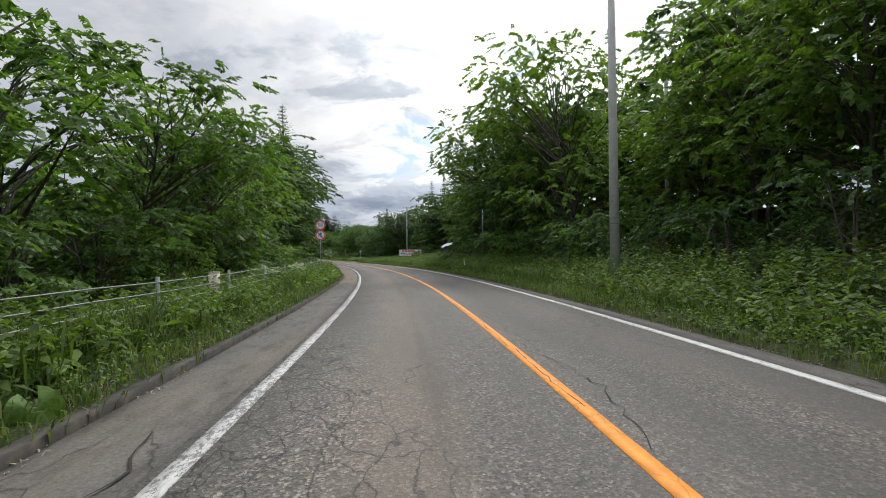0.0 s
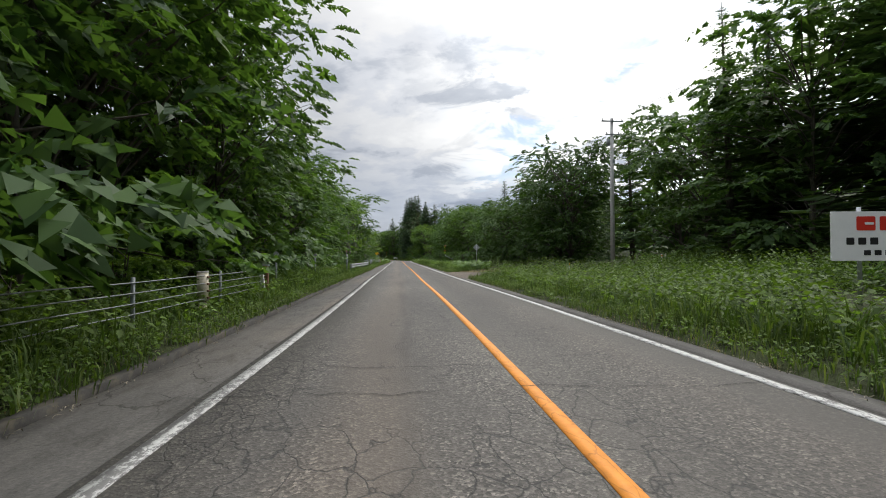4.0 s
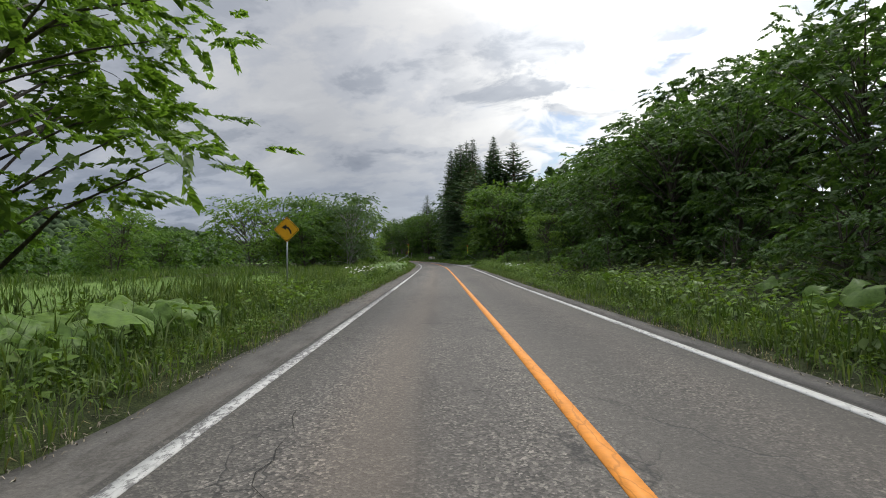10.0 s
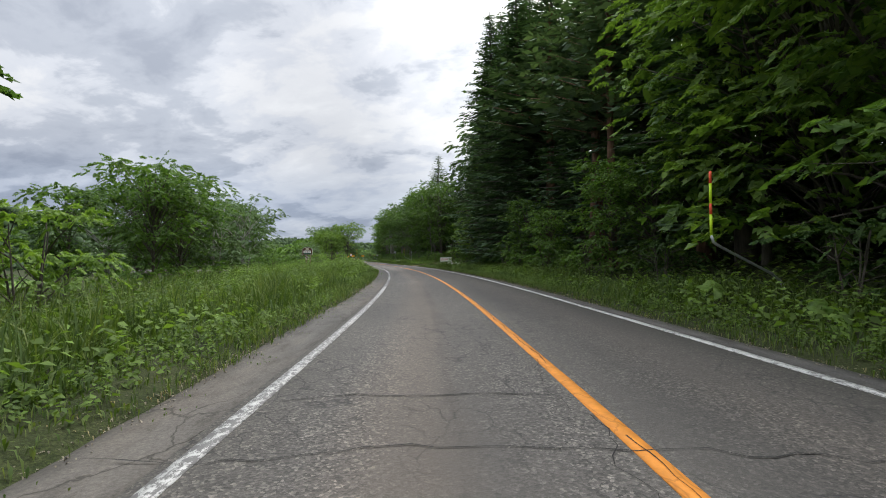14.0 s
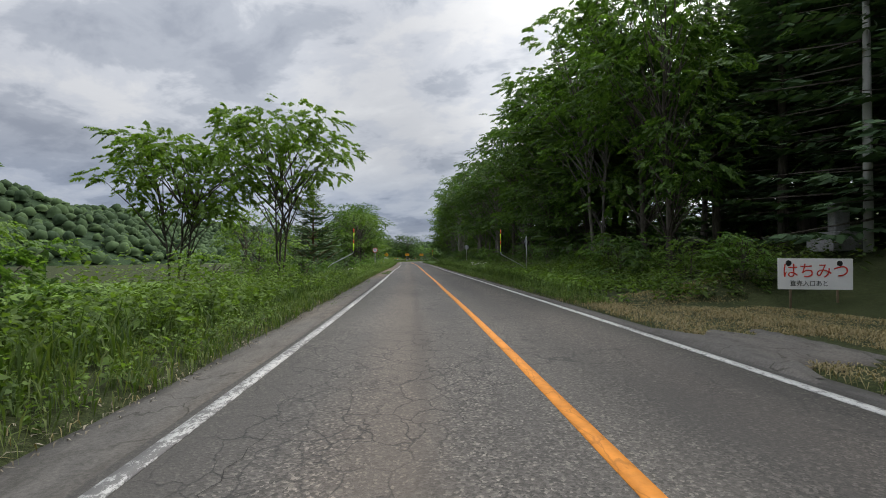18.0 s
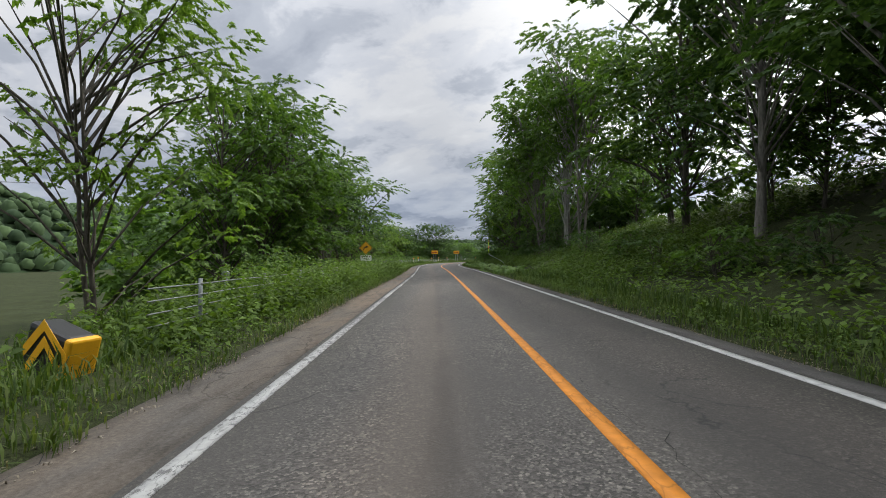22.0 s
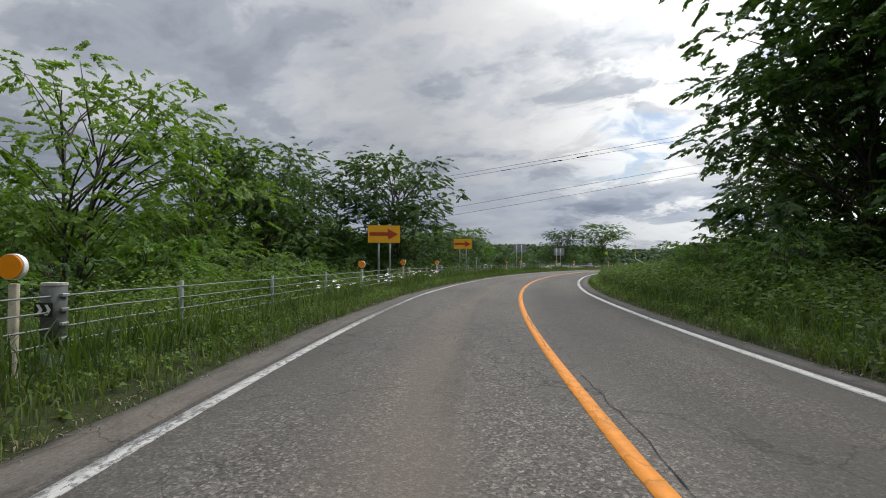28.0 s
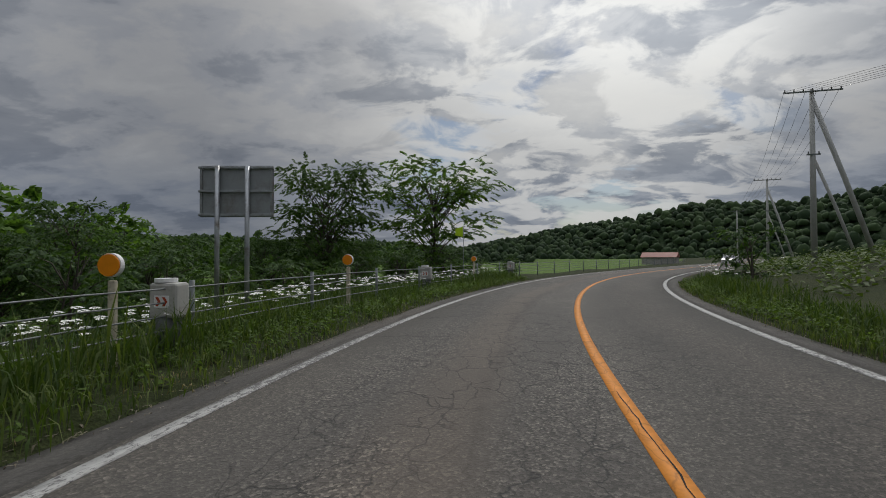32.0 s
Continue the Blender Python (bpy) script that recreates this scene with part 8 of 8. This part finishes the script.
def tent():
    t = stand("tarpaulin_shelter", 82.2, 19.8, "low shelter under white and teal tarpaulins among the trees", "shelter", turn=-10)
    for i, (x0, x1, m) in enumerate(((-2.7, -1.0, M_TARPW), (-1.0, 0.6, M_TEAL), (0.6, 2.9, M_TARPW))):
        bm = bmesh.new()
        g = []
        for a in range(7):
            x = x0 + (x1 - x0) * a / 6
            rowv = []
            for b in range(9):
                y = -1.6 + 3.2 * b / 8
                z = 2.55 - 0.16 * x * x * 0.6 - 0.28 * y * y * 0.5 + 0.05 * math.sin(x * 5 + b)
                rowv.append(bm.verts.new((x, y, z)))
            g.append(rowv)
        for a in range(6):
            for b in range(8):
                bm.faces.new((g[a][b], g[a + 1][b], g[a + 1][b + 1], g[a][b + 1]))
        p = part("tarpaulin", bm, m, t)
        sm = p.modifiers.new("cloth", "SOLIDIFY")
        sm.thickness = 0.01
    for x in (-2.4, 2.6):
        for y in (-1.4, 1.4):
            rod("pole", [(x, y, -0.3), (x, y, 1.65)], 0.04, M_WOOD, t)
    part("blue_sheet", box_bm(0.5, 0.05, 1.0, (-2.1, -1.5, 0.8), 0.01), M_TARPB, t)
    part("stacked_boards", box_bm(3.2, 1.8, 1.0, (0.4, 0.2, 0.5), 0.03), M_WOOD, t)
    return t


tent()


def honey_board():
    t = stand("handmade_board", 324.8, 10.4, "white hand-painted board with red lettering on short posts", "billboard", turn=-6)
    z = 0.95 - float(t.matrix_basis.translation.z)
    for x in (-0.6, 0.6):
        upright(t, z + 0.4, 0.03, x=x, y=0.05, mat=M_WOOD)
    p = plate("board", rect(1.90, 0.82, 0.02), 0.02, M_WHITE, t, -0.01, z)
    text_mesh("はちみつ", 0.43, M_RED, p, (0, -0.006, 0.06))
    text_mesh("直売入口あと", 0.165, M_BLACK, p, (-0.16, -0.006, -0.26))
    for x in (-0.68, 0.62):
        plate("black_dot", ring(0.075, 18), 0.003, M_BLACK, p, -0.004, 0.28, x)
    return t


honey_board()


def monument():
    t = stand("stone_monument", None, None, "grey granite memorial stone on a stepped base", "monument", xy=(-83.0, 320.7))
    part("lower_step", box_bm(1.5, 1.2, 0.45, (0, 0, 0.15), 0.03), M_STONE, t)
    part("upper_step", box_bm(1.0, 0.8, 0.28, (0, 0, 0.50), 0.03), M_STONE, t)
    part("stele", box_bm(0.62, 0.34, 1.05, (0, 0, 1.16), 0.07), M_STONE, t)
    return t


monument()


def farm_sign():
    t = stand("farm_sign", None, None, "brown arched farm sign with white trim above tall weeds", "sign", xy=(-92.8, 284.0))
    z = 2.2 - float(t.matrix_basis.translation.z)
    for x in (-0.1, 0.35):
        upright(t, z + 0.2, 0.05, x=x, y=0.06, mat=M_WOOD)
    arch = [(-0.56, -0.42), (0.56, -0.42), (0.56, 0.18), (0.46, 0.30), (0.25, 0.40), (0, 0.44), (-0.25, 0.40), (-0.46, 0.30), (-0.56, 0.18)]
    p = plate("board", [(a * 1.05, b * 1.05) for a, b in arch], 0.04, M_WHITE, t, -0.03, z)
    plate("face", arch, 0.004, M_BROWN, p, -0.006)
    plate("emblem", [(a * 0.2, b * 0.11) for a, b in ring(1.0, 20)], 0.003, M_CREAM, p, -0.012, 0.24)
    for i in range(4):
        plate("glyph_bar", rect(0.17, 0.20, 0.01), 0.003, M_WHITE, p, -0.012, -0.09, -0.34 + 0.225 * i)
    plate("green_band", rect(0.8, 0.13, 0.01), 0.003, M_GREENSIGN, p, -0.012, -0.31)
    plate("white_line", rect(0.75, 0.03, 0.01), 0.003, M_WHITE, p, -0.012, 0.08)
    q = plate("small_round_sign", ring(0.17, 20), 0.01, M_WHITE, t, -0.05, z - 0.72, -0.02)
    plate("round_face", ring(0.14, 20), 0.003, M_BROWN, q, -0.004)
    plate("numeral_bar", rect(0.05, 0.16, 0.01), 0.003, M_WHITE, q, -0.008)
    plate("small_bar", rect(0.36, 0.09, 0.01), 0.01, M_CREAM, t, -0.05, z - 0.95, -0.02)
    return t


farm_sign()

# far things at the end of the road
t = stand("farm_shed", None, None, "far low farm shed with a red roof", "shed", xy=(-118, 640))
part("wall", box_bm(9, 5, 2.2, (0, 0, 1.1), 0.02), M_CONC, t)
bm = bmesh.new()
vs = [bm.verts.new(p) for p in ((-4.8, -3, 2.1), (4.8, -3, 2.1), (4.8, 0, 3.5), (-4.8, 0, 3.5), (4.8, 3, 2.1), (-4.8, 3, 2.1))]
for q in ((0, 1, 2, 3), (3, 2, 4, 5), (1, 4, 2), (0, 3, 5), (0, 5, 4, 1)):
    bm.faces.new([vs[i] for i in q])
part("roof", bm, M_ROOF, t)


def car(s, u, turn):
    x, y = (float(a) for a in road_xy(s, u))
    t = thing("car", "white car on the road far ahead", "car", pose(x, y, 0.0, 0, 0, heading(s) + turn))
    bm = bmesh.new()
    prof = [(-2.0, 0.35), (-2.05, 0.75), (-1.6, 0.92), (-0.9, 0.98), (-0.3, 1.42), (1.0, 1.46), (1.7, 1.0), (2.0, 0.9), (2.05, 0.4)]
    rows_ = [[bm.verts.new((x_, y_, z_)) for y_, z_ in prof] for x_ in (-0.82, 0.82)]
    n = len(prof)
    for i in range(n):
        bm.faces.new((rows_[0][i], rows_[0][(i + 1) % n], rows_[1][(i + 1) % n], rows_[1][i]))
    bm.faces.new(rows_[0][::-1])
    bm.faces.new(rows_[1])
    bmesh.ops.recalc_face_normals(bm, faces=bm.faces)
    part("body", bm, M_CAR, t)
    part("windscreen", box_bm(1.4, 0.62, 0.02, (0, -0.61, 1.215), 0, Matrix.Rotation(0, 3, "X")), M_BLACK, t).matrix_basis = pose(0, 0, 0)
    for x_ in (-0.78, 0.78):
        for y_ in (-1.3, 1.3):
            w = part("wheel", disc_bm(0.31, 0.2, 20), M_TYRE, t)
            w.matrix_basis = pose(x_, y_, 0.31, 0, 90, 0)
    for x_ in (-0.6, 0.6):
        part("headlight", box_bm(0.3, 0.06, 0.14, (x_, -2.03, 0.68), 0.02), M_GLASS, t)
    return t


car(612, 2.6, 0)
